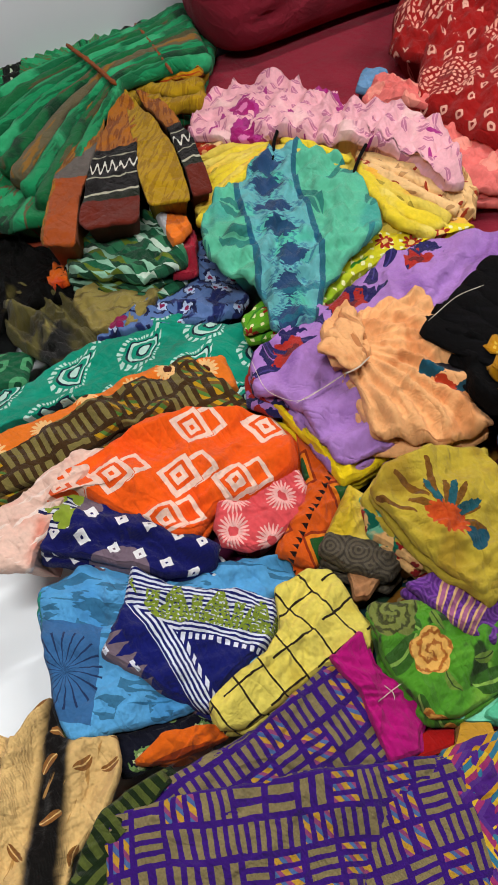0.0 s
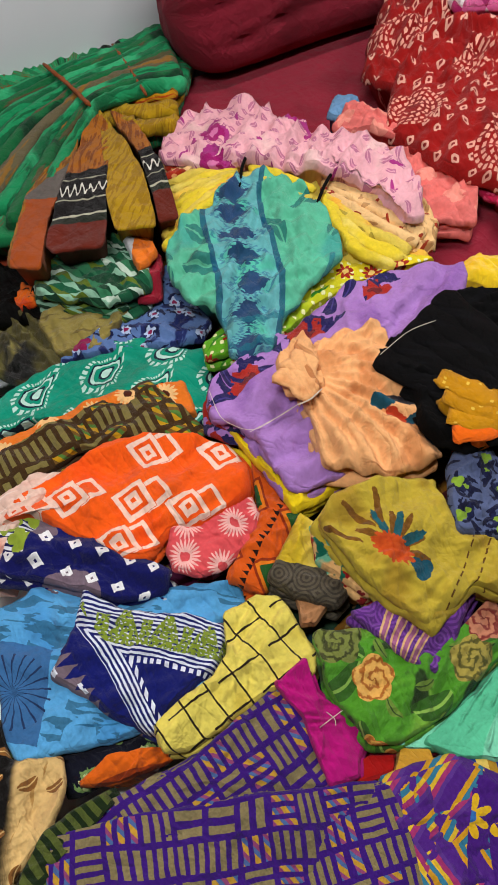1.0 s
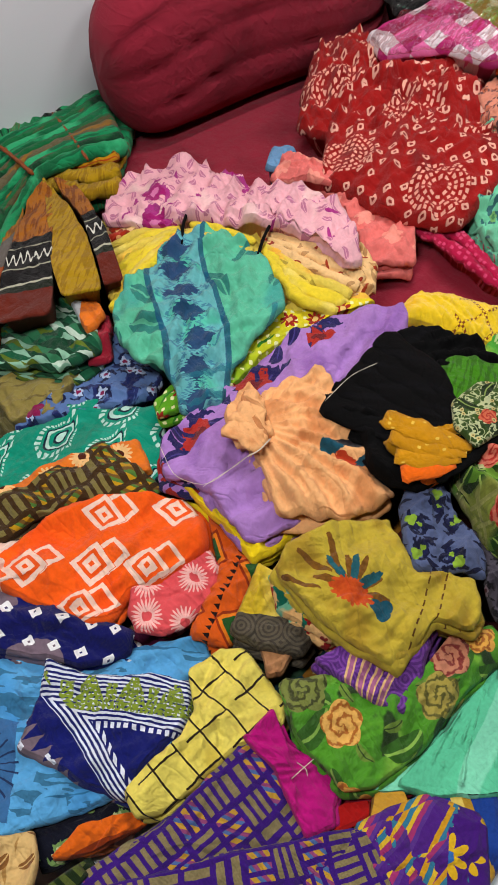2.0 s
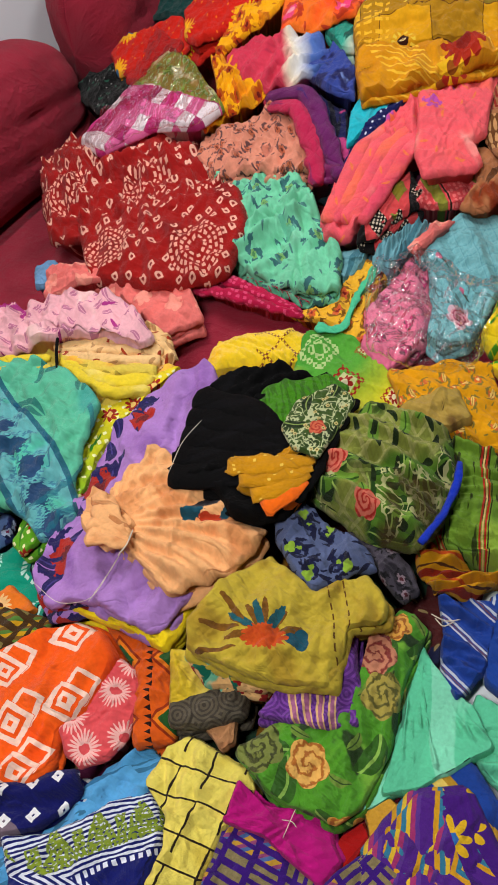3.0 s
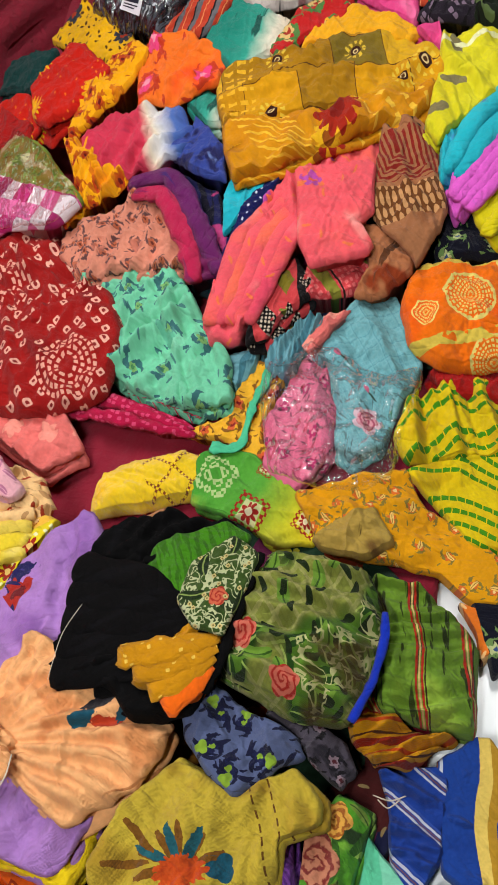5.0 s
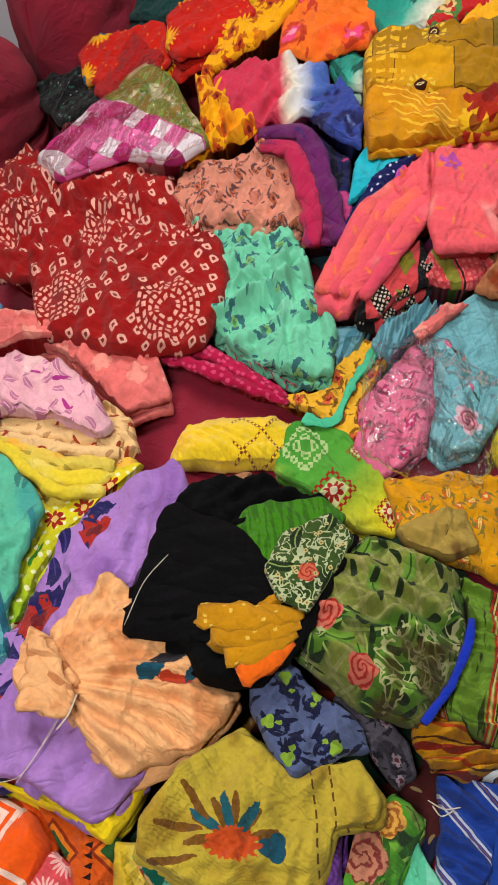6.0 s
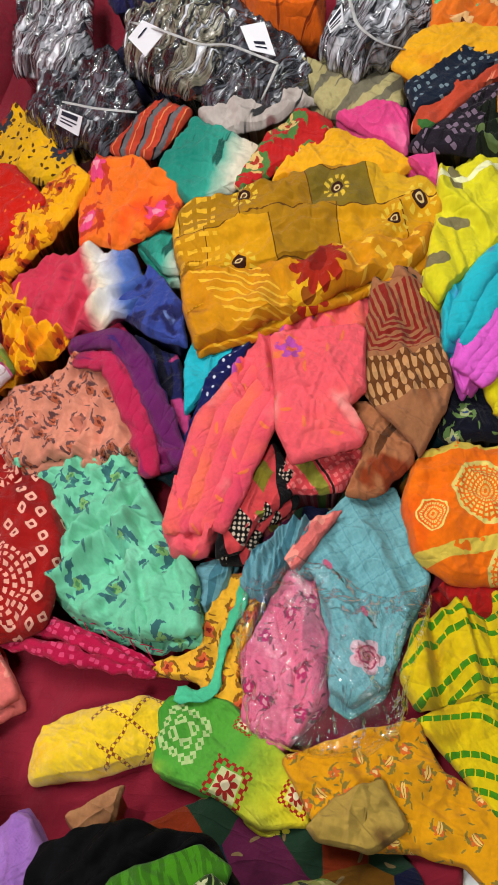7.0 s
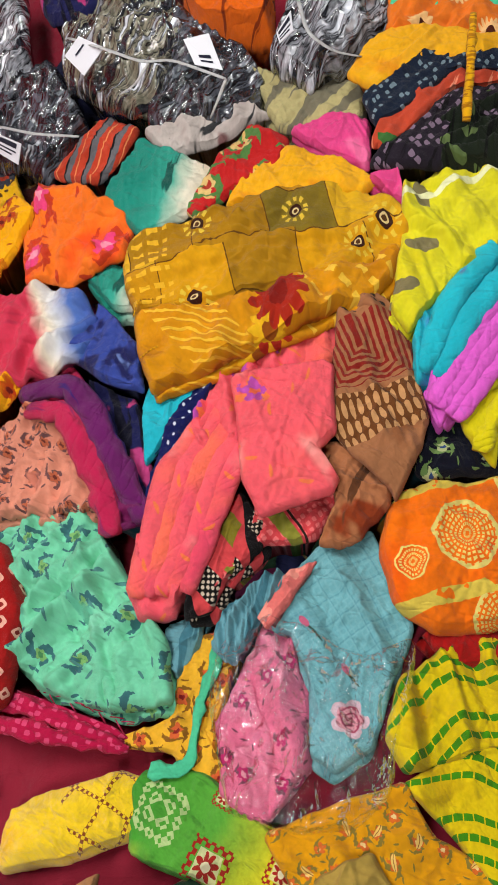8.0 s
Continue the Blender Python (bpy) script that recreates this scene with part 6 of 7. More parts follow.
blackb = cloth("tied_saree", ((0.283, 1.021), (0.334, 1.072), (0.382, 1.131), (0.496, 1.22), (0.61, 1.161), (0.702, 1.064), (0.691, 0.969), (0.642, 0.919), (0.54, 0.864), (0.443, 0.808), (0.355, 0.855), (0.35, 0.932)), 0.09, BLACK, "black and green printed sarees tied in a bundle", category="saree bundle", folds=((0.014, 0.05, -8),), thick=0.035, tilt=(0, -0.18), hub=(0.486, 1.001))
cloth("saree_fold", ((0.466, 1.039), (0.554, 1.097), (0.687, 1.05), (0.7, 0.995), (0.64, 0.962), (0.553, 0.947), (0.499, 0.941), (0.462, 0.984)), 0.12, GREEN_PLAIN, "bright green woven band", parent=blackb, crumple=0.006, thick=0.008, tilt=(0, -0.18), hub=(0.570, 1.002))
cloth("saree_fold", ((0.526, 0.966), (0.586, 1.012), (0.677, 1.009), (0.693, 0.946), (0.607, 0.898), (0.554, 0.866), (0.521, 0.908)), 0.146, DAMASK, "", parent=blackb, crumple=0.007, thick=0.01, tilt=(0, -0.18), hub=(0.595, 0.944))
cloth("saree_fold", ((0.399, 0.969), (0.448, 0.941), (0.522, 0.921), (0.565, 0.886), (0.525, 0.855), (0.474, 0.851), (0.395, 0.886), (0.377, 0.932)), 0.126, GOLD, "gold folds with woven motif", parent=blackb, folds=((0.006, 0.045, -10),))
cloth("saree_fold", ((0.416, 0.865), (0.497, 0.856), (0.503, 0.836), (0.465, 0.819), (0.415, 0.822)), 0.132, ORANGE_PLAIN, "", parent=blackb)
cloth("saree_body", ((0.639, 0.952), (0.725, 0.962), (0.796, 0.92), (0.837, 0.843), (0.828, 0.801), (0.783, 0.726), (0.72, 0.692), (0.644, 0.665), (0.578, 0.722), (0.548, 0.782), (0.516, 0.843), (0.57, 0.897)), 0.091, LEAF_PRINT, "green leaf print", parent=blackb, folds=((0.016, 0.07, -48),), thick=0.05, dome=0.05, layers=1)
cloth("saree_body", ((0.85, 0.859), (0.912, 0.804), (0.934, 0.716), (0.931, 0.65), (0.809, 0.533), (0.77, 0.588), (0.692, 0.684), (0.684, 0.714), (0.769, 0.741), (0.835, 0.792)), 0.032, GREEN_STRIPE, "green with red woven stripes", parent=blackb, folds=((0.014, 0.06, -48),), thick=0.05, dome=0.04, layers=1, turn=-36, origin=(0.821, 0.693))
cloth("velvet_cloth", ((0.494, 1.374), (0.564, 1.437), (0.608, 1.427), (0.749, 1.353), (0.782, 1.301), (0.712, 1.255), (0.587, 1.306)), -0.105, VELVET, "plush yellow velvet cloth with brown dotted border", thick=0.035, dome=0.03, turn=-25, origin=(0.617, 1.327))
cloth("scarf", ((0.527, 1.267), (0.634, 1.244), (0.585, 1.207), (0.524, 1.224)), -0.06, TAN, "small tan brown scarf end", category="scarf")
cloth("folded_cloth", ((0.679, 1.246), (0.751, 1.314), (0.782, 1.323), (0.856, 1.246), (0.869, 1.137), (0.876, 1.072), (0.832, 1.013), (0.763, 1.063), (0.738, 1.133)), -0.09, GREEN_DIAMOND, "green to yellow cloth with diamond medallion print", turn=-25, origin=(0.77, 1.141), layers=2)
cloth("tied_scarf", ((0.756, 1.402), (0.866, 1.351), (0.92, 1.402), (1.001, 1.413), (1.089, 1.382), (0.969, 1.32), (0.884, 1.262), (0.859, 1.131), (0.825, 1.245), (0.827, 1.306)), -0.099, TIED_YELLOW, "yellow floral scarf tied with mint ribbon", category="scarf", crumple=0.014)
cloth("printed_cloth", ((0.861, 1.114), (0.967, 1.073), (1.088, 1.023), (1.063, 0.941), (1.101, 0.841), (1.107, 0.743), (1.04, 0.685), (0.993, 0.731), (0.992, 0.813), (0.939, 0.877), (0.883, 0.921), (0.838, 1.015)), -0.064, MUST_FLORAL, "mustard yellow cloth with small floral print", folds=((0.01, 0.12, -40),), crumple=0.009)
cloth("knotted_cloth", ((0.825, 1.007), (0.889, 1.016), (0.972, 0.983), (0.954, 0.906), (0.88, 0.914), (0.823, 0.983)), -0.045, OLIVE_BROWN, "knotted olive and brown cloth end", crumple=0.012)
cloth("packed_cloth", ((0.878, 1.24), (0.909, 1.29), (1.007, 1.327), (1.105, 1.362), (1.109, 1.304), (1.056, 1.213), (0.987, 1.139), (0.898, 1.131), (0.861, 1.125), (0.844, 1.202)), -0.082, PINK_FLORAL, "pink cloth with dark sprig print in clear plastic", folds=((0.01, 0.1, 60),), layers=2)
cloth("packed_cloth", ((1.079, 1.342), (1.139, 1.377), (1.249, 1.379), (1.346, 1.345), (1.311, 1.266), (1.28, 1.178), (1.181, 1.14), (1.083, 1.088), (1.009, 1.102), (0.998, 1.148), (1.078, 1.232), (1.111, 1.301)), -0.061, BLUE_CHECK, "dusty blue checked cloth with rose spray in clear plastic", folds=((0.006, 0.14, 70),), turn=-14, origin=(1.096, 1.153), layers=2)
cloth("coiled_cloth", ((0.991, 1.375), (1.059, 1.402), (1.174, 1.392), (1.169, 1.362), (1.074, 1.346), (0.997, 1.324)), -0.041, BLUE_COIL, "coiled dusty blue cloth edge", folds=((0.012, 0.03, 35),))
cloth("cloth_fold", ((1.078, 1.355), (1.174, 1.37), (1.225, 1.353), (1.152, 1.334), (1.076, 1.325)), -0.034, SALMON, "pink lining fold beside the blue checked cloth", thick=0.006)
cloth("folded_cloth", ((1.277, 1.166), (1.433, 1.121), (1.487, 1.061), (1.377, 1.009), (1.283, 1.095)), -0.068, RED_PLAIN, "dark red cloth fold", layers=2)
cloth("tiedye_cloth", ((1.326, 1.307), (1.393, 1.341), (1.458, 1.339), (1.553, 1.27), (1.657, 1.185), (1.488, 1.033), (1.337, 1.107), (1.289, 1.14), (1.276, 1.218)), -0.03, ORANGE_TIE, "orange cloth with yellow tie-dye rings", thick=0.035, dome=0.04, origin=(1.454, 1.216))
cloth("striped_cloth", ((1.078, 1.026), (1.212, 0.992), (1.317, 0.901), (1.314, 0.776), (1.173, 0.695), (1.076, 0.816), (1.087, 0.933)), -0.074, YEL_GREEN, "yellow cloth with wavy green tie-dye stripes", crumple=0.01, turn=-50)
cloth("striped_cloth", ((1.109, 1.087), (1.212, 1.14), (1.3, 1.12), (1.461, 1.042), (1.475, 0.929), (1.37, 0.864), (1.221, 0.965), (1.093, 1.029)), -0.065, YEL_GREEN, "yellow cloth with wavy green tie-dye stripes in loose folds", folds=((0.018, 0.12, 50),), thick=0.035, turn=-18)
cloth("folded_scarf", ((0.797, 1.891), (0.873, 1.856), (0.954, 1.775), (1.006, 1.737), (0.979, 1.652), (0.955, 1.557), (0.945, 1.434), (0.886, 1.359), (0.805, 1.41), (0.733, 1.527), (0.722, 1.633), (0.805, 1.665), (0.818, 1.755)), -0.056, MINT_FLORAL, "mint green scarf with dark blue floral print", category="scarf", folds=((0.014, 0.08, -15), (0.010, 0.07, 60)), crumple=0.012, steps=((0.87, 1.66, -30, 0.014), (0.86, 1.56, -20, 0.012)), layers=2)
cloth("folded_scarf", ((0.794, 1.963), (0.835, 2.008), (0.958, 1.963), (1.042, 1.94), (1.095, 1.843), (1.049, 1.728), (0.996, 1.68), (0.907, 1.769), (0.803, 1.843)), -0.02, PEACH_FLORAL, "dusty peach scarf with brown sprigs", category="scarf", folds=((0.010, 0.06, 25),), crumple=0.012, layers=2)
cloth("scarf", ((0.657, 2.728), (0.829, 2.885), (0.878, 2.621), (0.787, 2.341), (0.666, 2.464)), -0.008, BLACK_FLORAL, "black scarf with small pale print", category="scarf", crumple=0.014)
cloth("scarf", ((0.859, 2.88), (1.008, 2.817), (0.999, 2.723), (0.905, 2.723)), -0.028, MAGENTA, "crumpled magenta scarf end", category="scarf", crumple=0.012)
cloth("folded_cloth", ((0.972, 2.731), (1.029, 2.815), (1.12, 2.688), (1.179, 2.579), (1.055, 2.55)), -0.018, DARK_TEAL, "folded dark teal cloth", layers=2)
cloth("scarf", ((0.772, 2.429), (0.937, 2.517), (0.963, 2.349), (0.825, 2.218)), 0.041, RED_PLAIN, "red scarf end with fringe", category="scarf", crumple=0.01)
cloth("folded_cloth", ((0.821, 2.714), (1.021, 2.472), (0.974, 2.335), (0.857, 2.298), (0.775, 2.512)), 0.028, RED_SUN, "red cloth with yellow sunflowers", layers=2)
cloth("folded_cloth", ((1.033, 2.494), (1.203, 2.46), (1.197, 2.263), (1.081, 2.256), (0.979, 2.288), (0.973, 2.359)), 0.04, RED_SUN, "folded red cloth with yellow and blue sunflower", layers=2)
cloth("bandhani_cloth", ((0.353, 2.197), (0.402, 2.392), (0.464, 2.546), (0.545, 2.54), (0.699, 2.318), (0.843, 2.133), (0.838, 2.025), (0.794, 1.871), (0.815, 1.807), (0.712, 1.781), (0.493, 1.904), (0.343, 2.06)), -0.036, BANDHANI, "ruffled red tie-dyed cloth with white dots", crumple=0.034, thick=0.035, dome=0.04)
cloth("bandhani_cloth", ((0.584, 2.046), (0.732, 1.926), (0.836, 1.782), (0.791, 1.651), (0.666, 1.541), (0.516, 1.635), (0.372, 1.814), (0.428, 2.092)), -0.032, BANDHANI, "red tie-dyed cloth with white dot circles", folds=((0.012, 0.12, 70),), thick=0.035, dome=0.03)
cloth("packed_scarf", ((0.558, 2.313), (0.677, 2.337), (0.918, 2.364), (0.938, 2.228), (0.913, 1.977), (0.819, 1.989), (0.728, 2.107), (0.578, 2.174)), 0.053, PACK_PINK, "magenta checked scarf packed in clear plastic", category="packet", turn=20, crumple=0.004, thick=0.03)
cloth("printed_scarf", ((1.197, 2.708), (1.342, 2.702), (1.353, 2.442), (1.322, 2.366), (1.24, 2.442)), -0.052, YEL_DOTS, "yellow scarf with dark dots", category="scarf", crumple=0.014)
cloth("printed_scarf", ((0.995, 2.24), (1.06, 2.22), (1.018, 2.065), (1.044, 1.978), (0.972, 1.976), (0.835, 1.99), (0.942, 2.094)), 0.014, YEL_FLORAL, "mustard yellow scarf end with floral print", category="scarf", folds=((0.012, 0.05, 20),))
cloth("printed_scarf", ((0.983, 2.194), (1.135, 2.307), (1.296, 2.299), (1.298, 2.224), (1.149, 2.19), (1.048, 2.189)), 0.033, YEL_FLORAL, "golden yellow scarf with brown floral print", category="scarf", crumple=0.014)
cloth("printed_scarf", ((1.242, 2.219), (1.341, 2.266), (1.387, 2.208), (1.414, 2.107), (1.402, 2.021), (1.347, 1.991), (1.254, 2.05), (1.176, 2.136)), 0.021, ORANGE_FLORAL, "orange scarf with pink flowers", category="scarf", crumple=0.014)
navy_scarf = cloth("fringed_scarf", ((1.142, 1.889), (1.193, 1.797), (1.107, 1.657), (1.046, 1.603), (1.014, 1.646)), -0.029, NAVY_FRINGE, "navy and pink fringed scarf", category="scarf", crumple=0.012)
magenta_silk = cloth("silk_scarf", ((1.042, 2.011), (1.142, 1.938), (1.136, 1.829), (1.09, 1.703), (1.054, 1.595), (0.976, 1.628), (1.041, 1.752), (1.074, 1.877), (1.022, 1.954)), -0.008, MAGENTA_GRAD, "silk scarf shading from pink to purple", category="scarf", folds=((0.01, 0.05, -60),), origin=(1.069, 1.79))
cloth("silk_scarf", ((1.141, 1.945), (1.255, 1.953), (1.253, 1.834), (1.198, 1.766), (1.152, 1.849)), 0.017, BLUE_DYE, "blue tie-dyed scarf end", category="scarf", crumple=0.014)
cloth("silk_scarf", ((1.016, 2.179), (1.093, 2.176), (1.2, 2.116), (1.247, 2.012), (1.228, 1.911), (1.153, 1.905), (1.041, 1.975), (0.993, 2.087)), 0.017, TIEDYE, "red, white and blue tie-dyed silk scarf", category="scarf", folds=((0.01, 0.08, 15),), origin=(1.099, 2.118), turn=0)
cloth("knit_scarf", ((1.219, 1.495), (1.368, 1.444), (1.347, 1.408), (1.248, 1.381), (1.166, 1.44), (1.051, 1.433), (1.162, 1.464)), -0.033, CORAL_KNIT, "coral scarf with olive woven bands", category="scarf", crumple=0.012)
cloth("folded_cloth", ((1.154, 1.553), (1.21, 1.524), (1.202, 1.454), (1.167, 1.432), (1.082, 1.431), (1.025, 1.409), (0.982, 1.436), (1.07, 1.509)), -0.03, BLACK_DIAMOND, "black and coral cloth with diamond print", layers=2)
coral_scarf = cloth("silk_scarf", ((0.945, 1.541), (1.024, 1.588), (1.121, 1.636), (1.258, 1.695), (1.363, 1.713), (1.486, 1.671), (1.568, 1.644), (1.511, 1.574), (1.371, 1.585), (1.216, 1.572), (1.087, 1.514), (0.985, 1.448), (0.927, 1.489)), -0.02, CORAL, "coral silk scarf with orange tie-dye in long folds", category="scarf", folds=((0.016, 0.06, 55),), thick=0.035)
cloth("silk_scarf", ((1.321, 1.655), (1.361, 1.649), (1.479, 1.554), (1.392, 1.464), (1.349, 1.461), (1.338, 1.4), (1.311, 1.39), (1.189, 1.442), (1.209, 1.508), (1.271, 1.588)), 0.039, CORAL, "coral pink silk drape with purple flowers", category="scarf", crumple=0.008)
cloth("batik_cloth", ((1.548, 1.618), (1.616, 1.616), (1.648, 1.59), (1.628, 1.506), (1.536, 1.381), (1.491, 1.353), (1.389, 1.321), (1.397, 1.341), (1.388, 1.413), (1.393, 1.475)), 0.023, BATIK, "brown batik cloth with red chevrons and bead print", folds=((0.008, 0.1, 80),), turn=-25, origin=(1.526, 1.496))
cloth("batik_cloth", ((1.242, 1.365), (1.305, 1.39), (1.333, 1.431), (1.376, 1.491), (1.423, 1.436), (1.41, 1.353), (1.385, 1.332), (1.305, 1.323), (1.263, 1.336)), -0.01, BATIK_KNOT, "knotted brown batik cloth end", crumple=0.014, turn=-20)
cloth("silk_scarf", ((1.408, 2.133), (1.545, 2.173), (1.569, 2.101), (1.603, 1.99), (1.518, 1.958), (1.454, 1.977), (1.401, 2.004), (1.403, 2.06)), 0.017, TEAL_DYE, "teal, white and brown tie-dyed silk scarf", category="scarf", crumple=0.01, origin=(1.498, 2.05))
cloth("printed_cloth", ((1.495, 1.969), (1.626, 2.005), (1.701, 2.0), (1.743, 1.929), (1.692, 1.894), (1.58, 1.925), (1.499, 1.937)), 0.029, RED_FLORAL, "red cloth with green and white floral print", crumple=0.01)
cloth("silk_cloth", ((1.55, 1.916), (1.634, 1.931), (1.722, 1.909), (1.77, 1.82), (1.793, 1.742), (1.75, 1.742), (1.658, 1.831)), 0.035, YELLOW_SILK, "golden yellow silk cloth behind the mustard saree")
cloth("folded_saree", ((1.334, 1.973), (1.377, 1.995), (1.475, 1.942), (1.556, 1.915), (1.667, 1.84), (1.764, 1.755), (1.785, 1.688), (1.794, 1.651), (1.737, 1.613), (1.641, 1.639), (1.549, 1.694), (1.371, 1.798), (1.283, 1.888)), 0.036, MUSTARD, "folded mustard saree with patchwork and ring print", category="saree", origin=(1.56, 1.80), steps=((1.55, 1.77, -33, 0.012), (1.62, 1.86, -30, 0.010)), folds=((0.008, 0.12, 10),), thick=0.035, layers=2)
cloth("folded_saree", ((1.273, 1.878), (1.376, 1.801), (1.465, 1.741), (1.582, 1.696), (1.663, 1.659), (1.728, 1.618), (1.67, 1.593), (1.613, 1.597), (1.517, 1.633), (1.386, 1.675), (1.291, 1.71), (1.204, 1.742), (1.238, 1.817)), 0.042, MUSTARD_BAND, "mustard saree end with red flower and yellow lines", category="saree", folds=((0.008, 0.14, 20),), thick=0.035, turn=-14, origin=(1.504, 1.707), layers=2)
cloth("cloth_end", ((1.021, 0.702), (1.121, 0.695), (1.126, 0.637), (1.045, 0.653)), -0.05, MUST_FLORAL, "yellow bordered cloth end", crumple=0.012)
cloth("cloth_end", ((0.977, 0.756), (1.006, 0.71), (1.011, 0.658), (0.981, 0.634), (0.921, 0.633), (0.96, 0.683)), -0.06, ORANGE_LINING, "crumpled orange printed cloth end", crumple=0.016)
cloth("printed_cloth", ((1.0, 0.738), (1.102, 0.74), (1.202, 0.673), (1.135, 0.553), (1.039, 0.554), (0.999, 0.607), (0.92, 0.599), (0.965, 0.682)), -0.09, DARK_FLORAL, "dark green printed cloth at the edge of the heap", crumple=0.014)
cloth("printed_scarf", ((1.471, 1.352), (1.568, 1.413), (1.684, 1.342), (1.597, 1.239), (1.471, 1.332)), -0.025, DARK_FLORAL, "navy scarf with pale green floral print", category="scarf", crumple=0.012)
twist = cloth("twisted_scarf", ((1.58, 1.369), (1.761, 1.412), (1.864, 1.389), (1.798, 1.333), (1.676, 1.345), (1.571, 1.248), (1.565, 1.302)), 0.013, YELLOW_LIME, "twisted lime yellow scarf", category="scarf", crumple=0.014)
orchid = cloth("folded_cloth", ((1.563, 1.417), (1.675, 1.448), (1.772, 1.466), (1.899, 1.466), (1.87, 1.406), (1.725, 1.384), (1.615, 1.365), (1.546, 1.359)), 0.03, ORCHID, "orchid pink cloth in long parallel folds", folds=((0.016, 0.035, 50),), layers=2)
cyan_cloth = cloth("folded_cloth", ((1.617, 1.494), (1.69, 1.517), (1.796, 1.514), (1.872, 1.509), (1.932, 1.494), (1.885, 1.447), (1.78, 1.473), (1.679, 1.445), (1.621, 1.411), (1.564, 1.429)), 0.031, CYAN, "bright cyan cloth fold", folds=((0.012, 0.06, 50),), layers=2)
cloth("folded_cloth", ((1.618, 1.543), (1.711, 1.607), (1.816, 1.69), (1.909, 1.658), (1.978, 1.603), (2.011, 1.522), (1.919, 1.444), (1.801, 1.506), (1.696, 1.508), (1.616, 1.497)), 0.05, YEL_GREY, "lime yellow cloth with grey blotches", folds=((0.014, 0.1, 70),), layers=2)
cloth("striped_cloth", ((1.391, 2.325), (1.505, 2.328), (1.57, 2.319), (1.587, 2.231), (1.446, 2.22)), -0.033, RED_STRIPE, "red and grey striped cloth", turn=20)
cloth("printed_cloth", ((1.568, 2.195), (1.732, 2.061), (1.769, 2.007), (1.629, 2.056), (1.559, 2.104)), 0, GREY_PRINT, "pale grey cloth with dark print lines")
cloth("folded_cloth", ((1.764, 2.016), (1.806, 2.107), (1.878, 1.99), (1.933, 1.91), (1.872, 1.853), (1.749, 1.961)), 0.011, CREAM_PLAIN, "folded cream and olive grey cloths", layers=2)
cloth("folded_cloth", ((1.749, 1.933), (1.827, 1.892), (1.878, 1.834), (1.8, 1.769), (1.759, 1.873)), 0.032, PINK_PLAIN, "bright pink cloth fold", layers=2)
cloth("folded_cloth", ((1.779, 1.756), (1.846, 1.73), (1.798, 1.679), (1.786, 1.704)), 0.04, PINK_PLAIN, "small bright pink cloth fold", layers=2)
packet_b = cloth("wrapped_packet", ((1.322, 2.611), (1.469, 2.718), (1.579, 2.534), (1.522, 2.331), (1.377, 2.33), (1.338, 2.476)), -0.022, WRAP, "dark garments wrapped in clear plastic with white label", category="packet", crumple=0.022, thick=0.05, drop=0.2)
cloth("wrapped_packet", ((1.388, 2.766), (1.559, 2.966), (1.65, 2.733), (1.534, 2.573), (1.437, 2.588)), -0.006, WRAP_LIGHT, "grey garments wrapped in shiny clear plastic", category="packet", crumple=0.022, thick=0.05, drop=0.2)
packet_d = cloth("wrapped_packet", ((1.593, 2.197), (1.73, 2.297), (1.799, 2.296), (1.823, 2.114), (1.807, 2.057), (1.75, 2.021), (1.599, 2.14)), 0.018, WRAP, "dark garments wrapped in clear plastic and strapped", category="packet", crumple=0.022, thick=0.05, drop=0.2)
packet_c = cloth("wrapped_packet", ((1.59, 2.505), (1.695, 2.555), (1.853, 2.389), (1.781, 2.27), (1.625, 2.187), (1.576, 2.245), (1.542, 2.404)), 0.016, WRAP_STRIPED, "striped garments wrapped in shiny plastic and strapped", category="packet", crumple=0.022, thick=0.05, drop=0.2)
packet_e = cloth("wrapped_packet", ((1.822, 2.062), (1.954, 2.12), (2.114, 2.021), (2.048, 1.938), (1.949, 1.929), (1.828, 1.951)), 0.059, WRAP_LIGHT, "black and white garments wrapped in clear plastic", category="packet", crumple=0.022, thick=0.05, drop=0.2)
cloth("wrapped_packet", ((1.814, 2.32), (1.88, 2.334), (1.976, 2.208), (1.889, 2.123), (1.852, 2.152), (1.794, 2.246)), 0.047, ORANGE_SMALL, "orange and blue printed sarees tied with cord", category="packet", thick=0.1)
cloth("silk_scarf", ((1.6, 2.551), (1.692, 2.724), (1.746, 2.607), (1.717, 2.472), (1.643, 2.472)), 0.024, NAVY_FRINGE, "dark teal and purple silk bundle behind the packets", category="scarf", crumple=0.016)
pile = cloth("tied_saree", ((1.871, 1.667), (1.94, 1.725), (2.03, 1.723), (2.126, 1.663), (2.017, 1.556)), 0.072, PILE_GREEN, "tied pile of folded printed sarees, yellow over red and black", category="saree stack", thick=0.1, folds=((0.012, 0.06, -27),))
cloth("saree_fold", ((1.781, 1.755), (1.915, 1.756), (2.023, 1.76), (2.142, 1.678), (2.067, 1.613), (2.002, 1.734), (1.939, 1.721), (1.885, 1.657)), 0.073, PILE_PURPLE, "", parent=pile, folds=((0.004, 0.03, 0),), crumple=0.006)
cloth("saree_fold", ((1.809, 1.773), (1.901, 1.808), (2.023, 1.789), (2.16, 1.694), (2.129, 1.668), (2.006, 1.745), (1.9, 1.742), (1.823, 1.75)), 0.083, PILE_RED, "red folds with tonal print", parent=pile, folds=((0.004, 0.03, 0),), crumple=0.006)
